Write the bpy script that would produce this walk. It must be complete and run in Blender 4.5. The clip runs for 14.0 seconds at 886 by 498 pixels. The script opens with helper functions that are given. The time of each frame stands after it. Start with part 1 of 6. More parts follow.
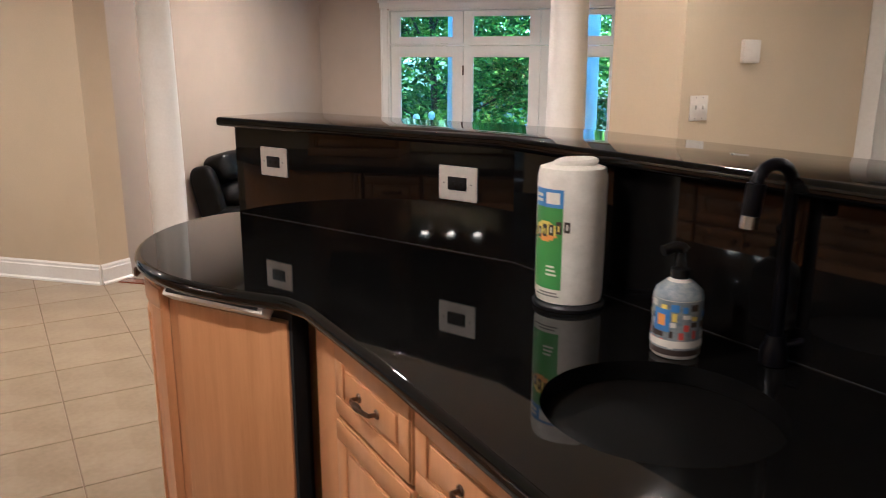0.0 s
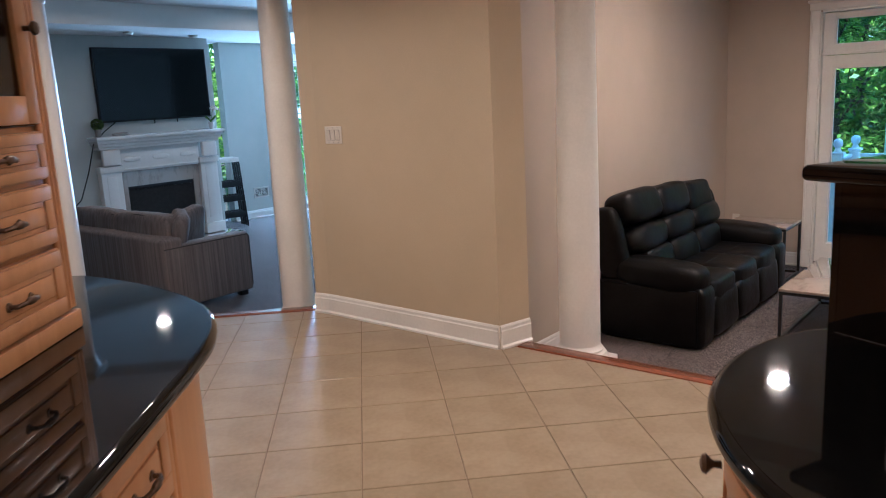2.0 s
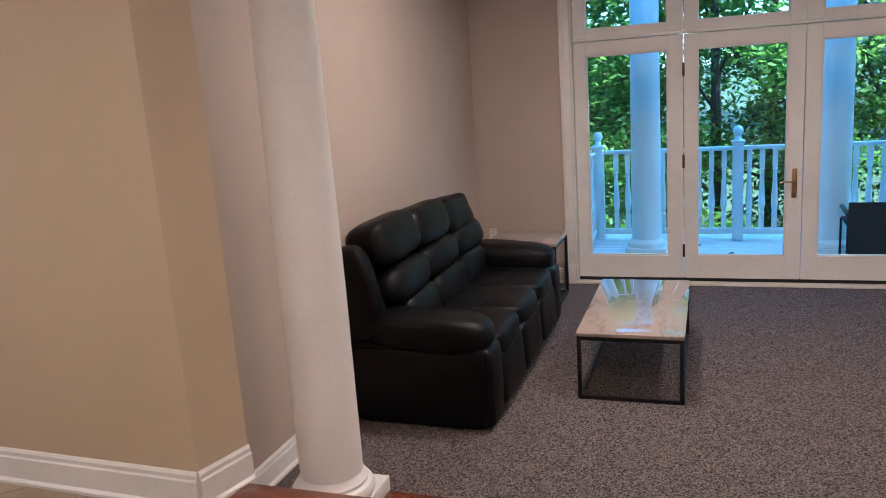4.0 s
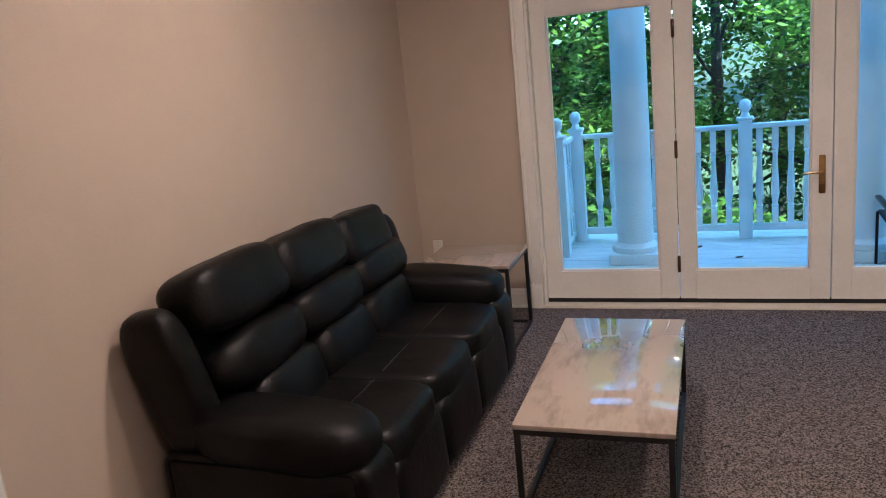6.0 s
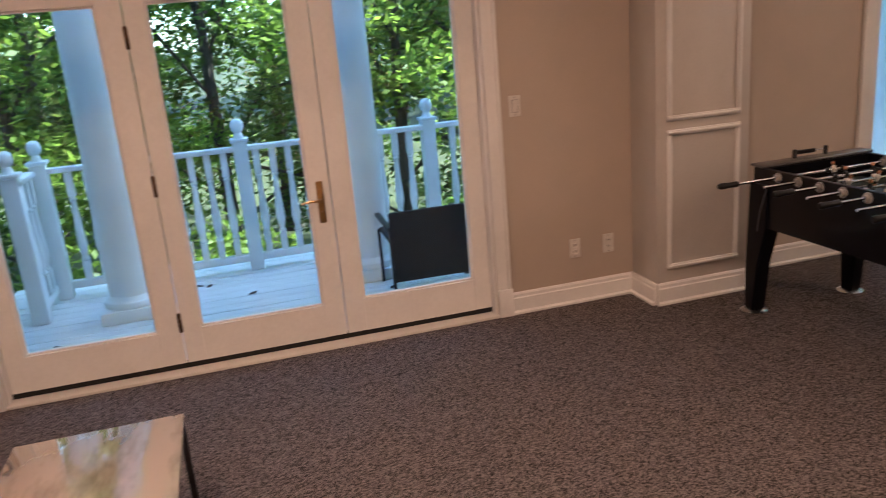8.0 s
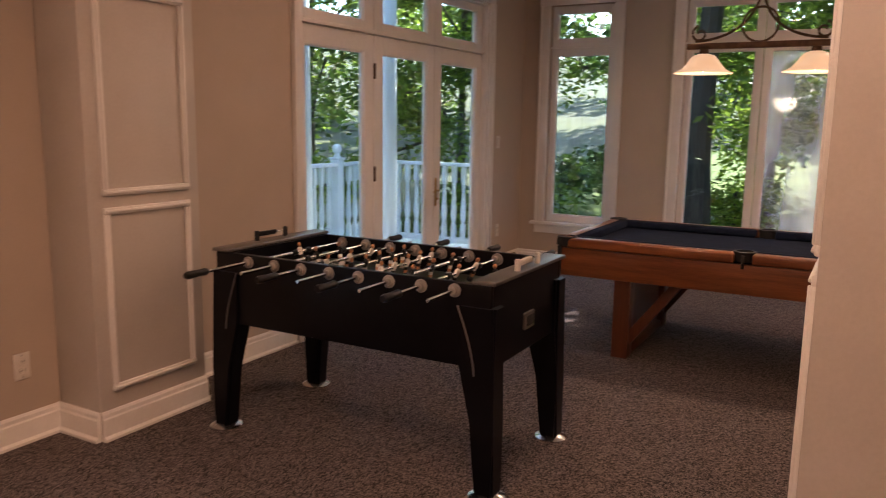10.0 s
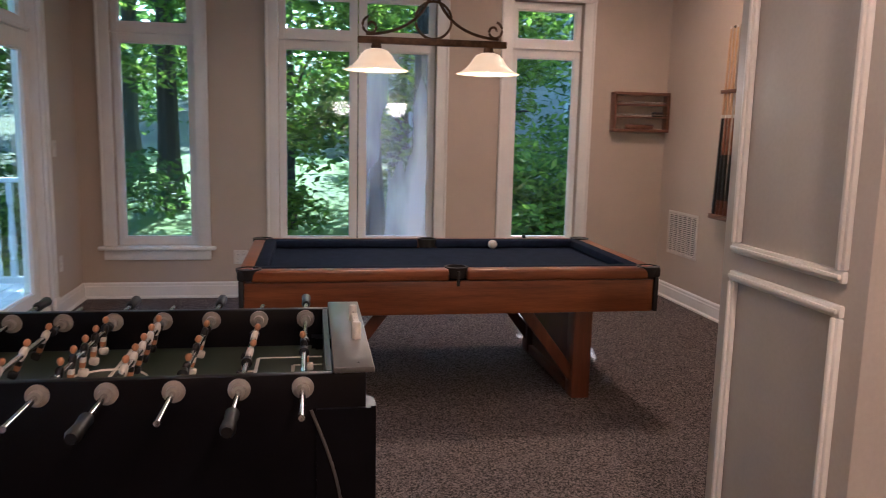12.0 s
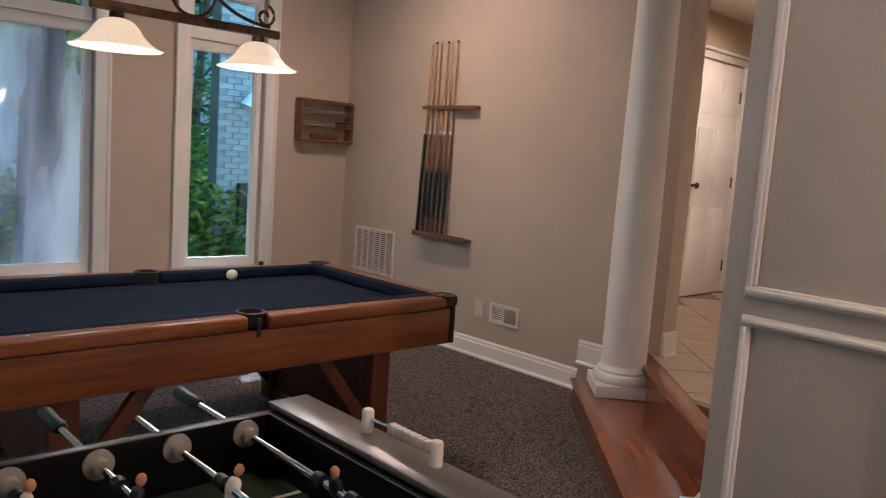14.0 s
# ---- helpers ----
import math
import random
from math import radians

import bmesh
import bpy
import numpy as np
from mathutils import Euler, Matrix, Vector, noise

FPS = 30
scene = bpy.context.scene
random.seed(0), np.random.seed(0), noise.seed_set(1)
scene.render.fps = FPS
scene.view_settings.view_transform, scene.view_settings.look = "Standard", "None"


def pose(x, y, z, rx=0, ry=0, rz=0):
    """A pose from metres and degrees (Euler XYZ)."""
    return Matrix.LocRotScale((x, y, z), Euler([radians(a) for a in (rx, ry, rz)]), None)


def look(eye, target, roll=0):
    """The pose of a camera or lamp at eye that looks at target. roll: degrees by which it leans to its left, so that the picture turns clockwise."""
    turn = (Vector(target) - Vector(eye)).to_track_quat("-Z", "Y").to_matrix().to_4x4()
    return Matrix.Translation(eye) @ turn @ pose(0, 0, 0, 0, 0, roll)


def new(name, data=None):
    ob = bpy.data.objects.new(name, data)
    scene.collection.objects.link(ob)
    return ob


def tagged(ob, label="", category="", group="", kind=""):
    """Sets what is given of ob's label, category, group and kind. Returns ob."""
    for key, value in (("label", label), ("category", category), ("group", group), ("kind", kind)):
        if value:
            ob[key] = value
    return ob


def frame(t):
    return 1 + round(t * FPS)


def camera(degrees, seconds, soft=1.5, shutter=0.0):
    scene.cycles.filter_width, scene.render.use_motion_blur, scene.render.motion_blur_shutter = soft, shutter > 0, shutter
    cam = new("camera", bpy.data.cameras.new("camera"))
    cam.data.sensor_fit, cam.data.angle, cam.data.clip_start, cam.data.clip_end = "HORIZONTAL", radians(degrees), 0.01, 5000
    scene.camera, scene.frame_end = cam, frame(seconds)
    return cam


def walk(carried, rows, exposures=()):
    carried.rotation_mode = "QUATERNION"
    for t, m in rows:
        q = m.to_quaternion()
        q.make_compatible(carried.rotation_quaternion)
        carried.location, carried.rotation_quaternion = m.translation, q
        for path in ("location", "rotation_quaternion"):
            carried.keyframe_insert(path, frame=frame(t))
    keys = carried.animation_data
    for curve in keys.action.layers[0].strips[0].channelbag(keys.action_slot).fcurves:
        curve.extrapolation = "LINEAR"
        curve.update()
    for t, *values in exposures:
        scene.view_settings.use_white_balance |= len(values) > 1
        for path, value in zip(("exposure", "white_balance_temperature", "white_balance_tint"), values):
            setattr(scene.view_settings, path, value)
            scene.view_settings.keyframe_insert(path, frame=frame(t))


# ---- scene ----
cam = camera(59.9, 14.0, soft=1.0, shutter=0.3)

PATH = [
    (0, (0.73, 1.43, 1.52), (0.241, 3.31, 1.044), 0.1),
    (0.5, (0.531, 1.548, 1.533), (-0.075, 3.397, 1.07), -1.1),
    (1, (0.305, 1.714, 1.531), (-0.724, 3.373, 1.1), -2.0),
    (1.5, (-0.03, 1.942, 1.504), (-1.296, 3.437, 1.1), -2.2),
    (2, (-0.314, 2.23, 1.499), (-1.562, 3.744, 1.107), -2.9),
    (2.5, (-0.55, 2.592, 1.498), (-1.759, 4.135, 1.101), -3.2),
    (3, (-0.818, 2.987, 1.492), (-1.861, 4.642, 1.076), -3.4),
    (3.5, (-0.972, 3.427, 1.454), (-1.823, 5.19, 1.046), -4.0),
    (4, (-1.148, 3.743, 1.426), (-1.799, 5.587, 1.008), -4.0),
    (6.3, (-1.117, 5.453, 1.34), (-1.78, 7.275, 0.846), -6.2),
    (6.5, (-1.107, 5.549, 1.342), (-1.745, 7.371, 0.818), -6.2),
    (7, (-1.13, 5.842, 1.339), (-1.4, 7.746, 0.79), -5.7),
    (7.5, (-1.062, 6.06, 1.344), (-0.831, 7.964, 0.778), -5.5),
    (8, (-0.966, 6.158, 1.322), (-0.463, 8.015, 0.777), -4.9),
    (8.5, (-0.939, 6.346, 1.227), (-0.035, 8.066, 0.754), -3.1),
    (9, (-0.885, 6.546, 1.133), (0.359, 8.053, 0.707), -1.4),
    (9.2, (-0.875, 6.661, 1.116), (0.494, 8.061, 0.71), -0.3),
    (11.3, (-0.279, 7.92, 1.051), (1.693, 8.062, 0.753), 0.3),
    (11.5, (-0.218, 8.085, 1.06), (1.76, 8.072, 0.765), 0.9),
    (12, (-0.036, 8.389, 1.052), (1.914, 8.056, 0.754), 1.3),
    (12.5, (0.258, 8.608, 1.042), (2.141, 7.995, 0.759), 2.3),
    (13, (0.501, 8.842, 1.037), (2.244, 7.902, 0.76), 3.2),
    (13.5, (0.743, 9.051, 1.041), (2.348, 7.885, 0.787), 4.3),
    (14, (1.045, 9.178, 1.04), (2.493, 7.818, 0.806), 4.0),
]
EXPOSURES = [(0, 3.5, 3980, -3), (0.6, 3.45, 3980, -2), (1.5, 3.0, 4150, 3), (2.5, 2.95, 4150, 1), (4, 2.95, 4100, 3), (6.5, 2.9, 4450, 4), (7, 2.95, 4600, 8), (8, 2.9, 5250, 17), (9, 2.7, 6600, 33), (11.5, 3.0, 4850, 16), (12, 3.0, 4800, 15), (14, 3.0, 4600, 8)]
walk(cam, [(t, look(eye, target, roll)) for t, eye, target, roll in PATH], EXPOSURES)

# ---- world, sun, large lights ----
SUN_TO = Vector((0.74, -0.16, 0.67)).normalized()
world = bpy.data.worlds.new("sky")
scene.world = world
world.use_nodes = True
wn = world.node_tree.nodes
sky = wn.new("ShaderNodeTexSky")
sky.sky_type, sky.sun_disc = "NISHITA", False
sky.sun_elevation = math.asin(SUN_TO.z)
sky.sun_rotation = math.atan2(SUN_TO.x, SUN_TO.y)
wn["Background"].inputs["Strength"].default_value = 0.15
world.node_tree.links.new(sky.outputs[0], wn["Background"].inputs["Color"])


def lamp(name, kind, power, color, m, size=0.2, size_y=None, spread=None):
    d = bpy.data.lights.new(name, kind)
    d.energy, d.color = power, color
    if kind == "AREA":
        d.size = size
        if size_y:
            d.shape, d.size_y = "RECTANGLE", size_y
        if spread:
            d.spread = radians(spread)
    elif kind == "SUN":
        d.angle = radians(0.6)
    else:
        d.shadow_soft_size = size
    ob = new(name, d)
    ob.matrix_world = m
    return ob


lamp("sun", "SUN", 4.2, (1.0, 0.89, 0.72), look(SUN_TO * 30, (0, 0, 0)))
SKYLIGHT = (0.80, 0.92, 1.0)
WARM = (1.0, 0.59, 0.33)
# area lamp standing in for sky light, set in window_4's unseen half
lamp("daylight_family_window", "AREA", 66, SKYLIGHT, look((-10.83, 11.95, 0.9), (-8, 10.0, 0.0)), 0.7, 2.3)

# ---- materials ----
def material(name, build):
    m = bpy.data.materials.new(name)
    m.use_nodes = True
    nt = m.node_tree
    b = nt.nodes["Principled BSDF"]

    def node(kind, **kw):
        n = nt.nodes.new("ShaderNode" + kind)
        for k, v in kw.items():
            n.inputs[k.replace("_", " ")].default_value = v
        return n

    build(nt, b, node, nt.links.new)
    return m


def surface(name, a, c, rough=0.5, scale=8.0, fine=120.0, bump=0.1, metal=0.0, stretch=(1, 1, 1), contrast=(0.35, 0.65), rand=0.0, spec=0.5, coat=0.0, dist=0.002, rvar=0.12):
    """Two colours mixed by a coarse and a fine noise in object space, with fine relief."""

    def build(nt, b, node, link):
        tc = node("TexCoord")
        mp = node("Mapping")
        mp.inputs["Scale"].default_value = stretch
        link(tc.outputs["Object"], mp.inputs["Vector"])
        n1, n2 = node("TexNoise", Scale=scale, Detail=6.0, Roughness=0.6), node("TexNoise", Scale=fine, Detail=3.0)
        link(mp.outputs[0], n1.inputs["Vector"])
        link(mp.outputs[0], n2.inputs["Vector"])
        add = node("Math")
        add.operation = "MULTIPLY_ADD"
        link(n2.outputs[0], add.inputs[0])
        add.inputs[1].default_value = 0.35
        sub = node("Math")
        sub.operation = "SUBTRACT"
        link(n1.outputs[0], sub.inputs[0])
        sub.inputs[1].default_value = 0.175
        link(sub.outputs[0], add.inputs[2])
        ramp = node("ValToRGB")
        ramp.color_ramp.elements[0].position, ramp.color_ramp.elements[1].position = contrast
        ramp.color_ramp.elements[0].color, ramp.color_ramp.elements[1].color = (*a, 1), (*c, 1)
        link(add.outputs[0], ramp.inputs[0])
        out = ramp.outputs[0]
        if rand:
            oi = node("ObjectInfo")
            hs = node("HueSaturation")
            mr = node("MapRange")
            mr.inputs["To Min"].default_value, mr.inputs["To Max"].default_value = 1 - rand, 1 + rand
            link(oi.outputs["Random"], mr.inputs["Value"])
            link(mr.outputs[0], hs.inputs["Value"])
            link(out, hs.inputs["Color"])
            out = hs.outputs[0]
        link(out, b.inputs["Base Color"])
        rr = node("MapRange")
        rr.inputs["To Min"].default_value, rr.inputs["To Max"].default_value = max(0.02, rough - rvar / 2), min(1, rough + rvar / 2)
        link(n1.outputs[0], rr.inputs["Value"])
        link(rr.outputs[0], b.inputs["Roughness"])
        b.inputs["Metallic"].default_value = metal
        b.inputs["Specular IOR Level"].default_value = spec
        b.inputs["Coat Weight"].default_value = coat
        b.inputs["Coat Roughness"].default_value = 0.03 if rough < 0.1 else 0.12
        if bump:
            bp = node("Bump", Strength=bump, Distance=dist)
            link(add.outputs[0], bp.inputs["Height"])
            link(bp.outputs[0], b.inputs["Normal"])

    return material(name, build)


def plain(name, c, rough=0.5, metal=0.0, emit=0.0, spec=0.5):
    def build(nt, b, node, link):
        b.inputs["Base Color"].default_value = (*c, 1)
        b.inputs["Roughness"].default_value, b.inputs["Metallic"].default_value = rough, metal
        b.inputs["Specular IOR Level"].default_value = spec
        if emit:
            b.inputs["Emission Color"].default_value, b.inputs["Emission Strength"].default_value = (*c, 1), emit

    return material(name, build)


def glass_material(name, tint, gloss=0.06):
    def build(nt, b, node, link):
        nt.nodes.remove(b)
        tr, gl, lw, mx = node("BsdfTransparent"), node("BsdfGlossy"), node("LayerWeight", Blend=0.5), node("MixShader")
        tr.inputs["Color"].default_value = (*tint, 1)
        gl.inputs["Roughness"].default_value = 0.01
        pw = node("Math")
        pw.operation = "POWER"
        pw.inputs[1].default_value = 4.0
        ma = node("Math")
        ma.operation = "MULTIPLY_ADD"
        ma.inputs[1].default_value, ma.inputs[2].default_value = 0.6, 0.03
        link(lw.outputs["Facing"], pw.inputs[0])
        link(pw.outputs[0], ma.inputs[0])
        link(ma.outputs[0], mx.inputs[0])
        link(tr.outputs[0], mx.inputs[1])
        link(gl.outputs[0], mx.inputs[2])
        link(mx.outputs[0], nt.nodes["Material Output"].inputs["Surface"])

    return material(name, build)


def streaked_glass(name):
    """Clear glass with a pale diffuse film that thickens in soft upright streaks."""
    def build(nt, b, node, link):
        nt.nodes.remove(b)
        tr, gl, df, tl = node("BsdfTransparent"), node("BsdfGlossy"), node("BsdfDiffuse"), node("BsdfTranslucent")
        tr.inputs["Color"].default_value = (0.93, 0.97, 0.97, 1)
        gl.inputs["Roughness"].default_value = 0.01
        for n in (df, tl):
            n.inputs["Color"].default_value = (0.80, 0.83, 0.86, 1)
        tc, mp = node("TexCoord"), node("Mapping")
        mp.inputs["Scale"].default_value = (3.2, 1, 0.7)
        link(tc.outputs["Object"], mp.inputs["Vector"])
        ns = node("TexNoise", Scale=1.0, Detail=4.0, Roughness=0.45)
        link(mp.outputs[0], ns.inputs["Vector"])
        mr = node("MapRange")
        mr.inputs["From Min"].default_value, mr.inputs["From Max"].default_value = 0.36, 0.64
        mr.inputs["To Min"].default_value, mr.inputs["To Max"].default_value = 0.02, 0.30
        link(ns.outputs[0], mr.inputs["Value"])
        milky, clear, mix = node("AddShader"), node("MixShader"), node("MixShader")
        link(df.outputs[0], milky.inputs[0])
        link(tl.outputs[0], milky.inputs[1])
        clear.inputs[0].default_value = 0.06
        link(tr.outputs[0], clear.inputs[1])
        link(gl.outputs[0], clear.inputs[2])
        link(mr.outputs[0], mix.inputs[0])
        link(clear.outputs[0], mix.inputs[1])
        link(milky.outputs[0], mix.inputs[2])
        link(mix.outputs[0], nt.nodes["Material Output"].inputs["Surface"])

    return material(name, build)


def wood(name, a, c, rough=0.35, scale=3.0, along=2, rand=0.08, coat=0.2):
    st = [9.0, 9.0, 9.0]
    st[along] = 0.55
    return surface(name, a, c, rough, scale, 26.0, 0.06, stretch=tuple(st), contrast=(0.3, 0.7), rand=rand, coat=coat, dist=0.001)


PAINT = surface("beige_wall_paint", (0.43, 0.36, 0.285), (0.48, 0.40, 0.32), 0.62, 1.2, 160, 0.12, dist=0.0008)
PAINT_Y = surface("kitchen_wall_paint", (0.48, 0.395, 0.265), (0.53, 0.435, 0.295), 0.6, 1.2, 160, 0.12, dist=0.0008)
PAINT_G = surface("family_wall_paint", (0.42, 0.43, 0.40), (0.47, 0.47, 0.43), 0.62, 1.2, 160, 0.12, dist=0.0008)
CEIL = surface("ceiling_paint", (0.72, 0.70, 0.66), (0.78, 0.76, 0.72), 0.8, 1.5, 140, 0.15)
WHITE = surface("white_trim_paint", (0.70, 0.68, 0.64), (0.78, 0.76, 0.72), 0.32, 2.0, 60, 0.05)
DECKW = surface("white_deck_paint", (0.68, 0.74, 0.77), (0.78, 0.82, 0.84), 0.5, 5.0, 60, 0.1)
TILE = surface("cream_floor_tile", (0.235, 0.175, 0.105), (0.345, 0.275, 0.185), 0.30, 3.5, 40, 0.12, rand=0.04, contrast=(0.3, 0.7))
GROUT = surface("tile_grout", (0.20, 0.15, 0.10), (0.27, 0.21, 0.145), 0.9, 12, 150, 0.3)
CARPET = surface("brown_grey_carpet", (0.022, 0.019, 0.0185), (0.235, 0.198, 0.186), 0.97, 120.0, 480.0, 0.8, contrast=(0.41, 0.61), spec=0.1, dist=0.006)
GRANITE = surface("black_granite", (0.003, 0.003, 0.003), (0.008, 0.008, 0.0075), 0.035, 30, 400, 0.0, contrast=(0.45, 0.8), spec=0.32, rvar=0.02)
MAPLE = wood("maple_cabinet_wood", (0.44, 0.215, 0.075), (0.55, 0.285, 0.115), 0.34, 2.2)
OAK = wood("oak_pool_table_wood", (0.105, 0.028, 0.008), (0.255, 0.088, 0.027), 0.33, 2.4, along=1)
# darker than OAK, with upright grain; legs, braces, end panels and cue butts
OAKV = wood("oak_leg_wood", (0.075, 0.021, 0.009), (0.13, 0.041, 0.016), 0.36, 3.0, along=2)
STEPW = wood("red_stained_step_wood", (0.13, 0.036, 0.012), (0.24, 0.072, 0.025), 0.25, 2.5, along=0, coat=0.4)
RACKW = wood("dark_rack_wood", (0.09, 0.035, 0.018), (0.17, 0.07, 0.035), 0.4, 3.0, along=0)
LEATHER = surface("black_leather", (0.002, 0.002, 0.0022), (0.005, 0.005, 0.0055), 0.42, 11, 70, 0.6, spec=0.20, dist=0.006, rvar=0.2)
MARBLE = surface("white_marble", (0.22, 0.175, 0.14), (0.37, 0.31, 0.265), 0.035, 3.0, 14, 0.0, stretch=(2.6, 0.8, 1), contrast=(0.26, 0.52), spec=1.0, rvar=0.02, coat=1.0)
IRON = surface("black_iron", (0.010, 0.010, 0.011), (0.022, 0.022, 0.024), 0.45, 10, 200, 0.1, metal=0.4)
BRONZE = surface("aged_bronze", (0.07, 0.045, 0.028), (0.14, 0.09, 0.055), 0.38, 18, 150, 0.1, metal=0.9)
BRASS = surface("brass", (0.42, 0.27, 0.11), (0.52, 0.35, 0.15), 0.3, 15, 150, 0.05, metal=1.0)
CHROME = surface("chrome", (0.62, 0.62, 0.62), (0.72, 0.72, 0.72), 0.16, 15, 150, 0.0, metal=1.0)
CLOTH = surface("navy_pool_cloth", (0.006, 0.010, 0.022), (0.012, 0.018, 0.036), 0.95, 14, 500, 0.35, spec=0.1)
BOWL = surface("matt_black_composite", (0.002, 0.002, 0.002), (0.004, 0.004, 0.004), 0.55, 12, 200, 0.05, spec=0.15)
RUBBER = surface("black_rubber", (0.008, 0.008, 0.008), (0.018, 0.018, 0.018), 0.6, 12, 200, 0.1)
FOOSB = surface("black_laminate", (0.0016, 0.0015, 0.0024), (0.0038, 0.0036, 0.0055), 0.32, 6, 300, 0.05, spec=0.18)
PLATE = surface("grey_end_plate", (0.085, 0.079, 0.074), (0.12, 0.112, 0.105), 0.30, 6, 200, 0.05, metal=0.25, spec=0.8)
FIELD = surface("dark_green_playfield", (0.020, 0.030, 0.020), (0.030, 0.042, 0.028), 0.35, 8, 200, 0.0)
PLASTIC = surface("white_plastic", (0.58, 0.54, 0.48), (0.66, 0.62, 0.56), 0.38, 6, 80, 0.03)
GREYPL = surface("grey_plastic", (0.20, 0.185, 0.165), (0.27, 0.25, 0.225), 0.4, 10, 90, 0.05)
SKIN = plain("tan_figure_plastic", (0.42, 0.20, 0.09), 0.45)
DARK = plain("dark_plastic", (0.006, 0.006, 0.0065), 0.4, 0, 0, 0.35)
SLOT = plain("dark_gap", (0.01, 0.01, 0.01), 0.9)
SOFAG = surface("taupe_striped_upholstery", (0.12, 0.095, 0.085), (0.20, 0.165, 0.145), 0.95, 3.0, 60, 0.4, stretch=(14, 14, 0.3), spec=0.15)
PIPING = plain("dark_piping", (0.05, 0.04, 0.035), 0.8)
SCREEN = plain("tv_screen", (0.003, 0.0035, 0.0045), 0.08, 0, 0, 0.3)
BRICKF = surface("firebox_black", (0.008, 0.008, 0.008), (0.02, 0.018, 0.016), 0.9, 20, 90, 0.5)
GLASS = glass_material("window_glass", (0.87, 0.97, 0.95))
STREAKED = streaked_glass("streaked_window_glass")
CABGLASS = glass_material("cabinet_glass", (0.35, 0.30, 0.26))
PAPER = surface("paper_towel", (0.70, 0.66, 0.59), (0.78, 0.74, 0.67), 0.85, 40, 220, 0.4)
GRASS = surface("sunlit_grass", (0.050, 0.092, 0.006), (0.125, 0.185, 0.013), 0.9, 0.8, 30, 0.6)
EARTH = surface("leaf_litter_ground", (0.035, 0.040, 0.018), (0.085, 0.095, 0.034), 0.95, 0.5, 20, 0.6)
BARK = surface("tree_bark", (0.03, 0.024, 0.018), (0.075, 0.06, 0.045), 0.95, 6, 60, 0.9, stretch=(3, 3, 0.5), dist=0.02)
STONE = surface("pale_rock", (0.30, 0.28, 0.25), (0.48, 0.45, 0.41), 0.9, 3, 40, 0.7, dist=0.02)
DECKB = surface("weathered_deck_boards", (0.60, 0.62, 0.63), (0.80, 0.82, 0.82), 0.7, 6, 60, 0.3, stretch=(0.6, 6, 6))
FABRIC = surface("black_mesh_fabric", (0.010, 0.010, 0.012), (0.022, 0.022, 0.025), 0.9, 30, 300, 0.4)
SLOTGREY = surface("grey_roof_shingles", (0.10, 0.10, 0.11), (0.16, 0.16, 0.17), 0.9, 8, 60, 0.4)
SIDING = surface("grey_house_siding", (0.30, 0.31, 0.31), (0.38, 0.39, 0.39), 0.7, 3, 40, 0.2)


def leaf_material(name, a, c):
    def build(nt, b, node, link):
        g = node("NewGeometry")
        r = node("ValToRGB")
        r.color_ramp.elements[0].color, r.color_ramp.elements[1].color = (*a, 1), (*c, 1)
        link(g.outputs["Random Per Island"], r.inputs[0])
        link(r.outputs[0], b.inputs["Base Color"])
        b.inputs["Roughness"].default_value = 0.5
        tl, mx = node("BsdfTranslucent"), node("MixShader")
        link(r.outputs[0], tl.inputs["Color"])
        mx.inputs[0].default_value = 0.68
        link(b.outputs[0], mx.inputs[1])
        link(tl.outputs[0], mx.inputs[2])
        link(mx.outputs[0], nt.nodes["Material Output"].inputs["Surface"])

    return material(name, build)


LEAF_A = leaf_material("maple_leaves", (0.050, 0.10, 0.013), (0.28, 0.39, 0.052))
LEAF_B = leaf_material("dark_leaves", (0.028, 0.066, 0.015), (0.16, 0.25, 0.045))


# ---- mesh tools ----
def box(bm, x0, x1, y0, y1, z0, z1, bev=0.0, seg=2):
    m = Matrix.Translation(((x0 + x1) / 2, (y0 + y1) / 2, (z0 + z1) / 2)) @ Matrix.Diagonal((abs(x1 - x0), abs(y1 - y0), abs(z1 - z0), 1))
    vs = bmesh.ops.create_cube(bm, size=1.0, matrix=m)["verts"]
    if bev:
        es = list({e for v in vs for e in v.link_edges})
        bmesh.ops.bevel(bm, geom=es, offset=bev, segments=seg, affect="EDGES", profile=0.5)
    return bm


def prism(bm, poly, z0, z1, bev=0.0, seg=3):
    lo = [bm.verts.new((x, y, z0)) for x, y in poly]
    hi = [bm.verts.new((x, y, z1)) for x, y in poly]
    n = len(poly)
    fs = [bm.faces.new(hi), bm.faces.new(lo[::-1])]
    for i in range(n):
        fs.append(bm.faces.new((lo[i], lo[(i + 1) % n], hi[(i + 1) % n], hi[i])))
    bmesh.ops.recalc_face_normals(bm, faces=fs)
    if bev:
        es = [e for f in fs[:2] for e in f.edges]
        bmesh.ops.bevel(bm, geom=list(set(es)), offset=bev, segments=seg, affect="EDGES", profile=0.5)
    return bm


def lathe(bm, prof, seg=24, at=(0, 0, 0), turn=None):
    turn = turn or Matrix()
    rings = []
    for r, z in prof:
        rings.append([bm.verts.new(Vector(at) + turn @ Vector((r * math.cos(2 * math.pi * i / seg), r * math.sin(2 * math.pi * i / seg), z))) for i in range(seg)])
    fs = []
    for a, b in zip(rings, rings[1:]):
        for i in range(seg):
            fs.append(bm.faces.new((a[i], a[(i + 1) % seg], b[(i + 1) % seg], b[i])))
    fs.append(bm.faces.new(rings[0][::-1]))
    fs.append(bm.faces.new(rings[-1]))
    return bm


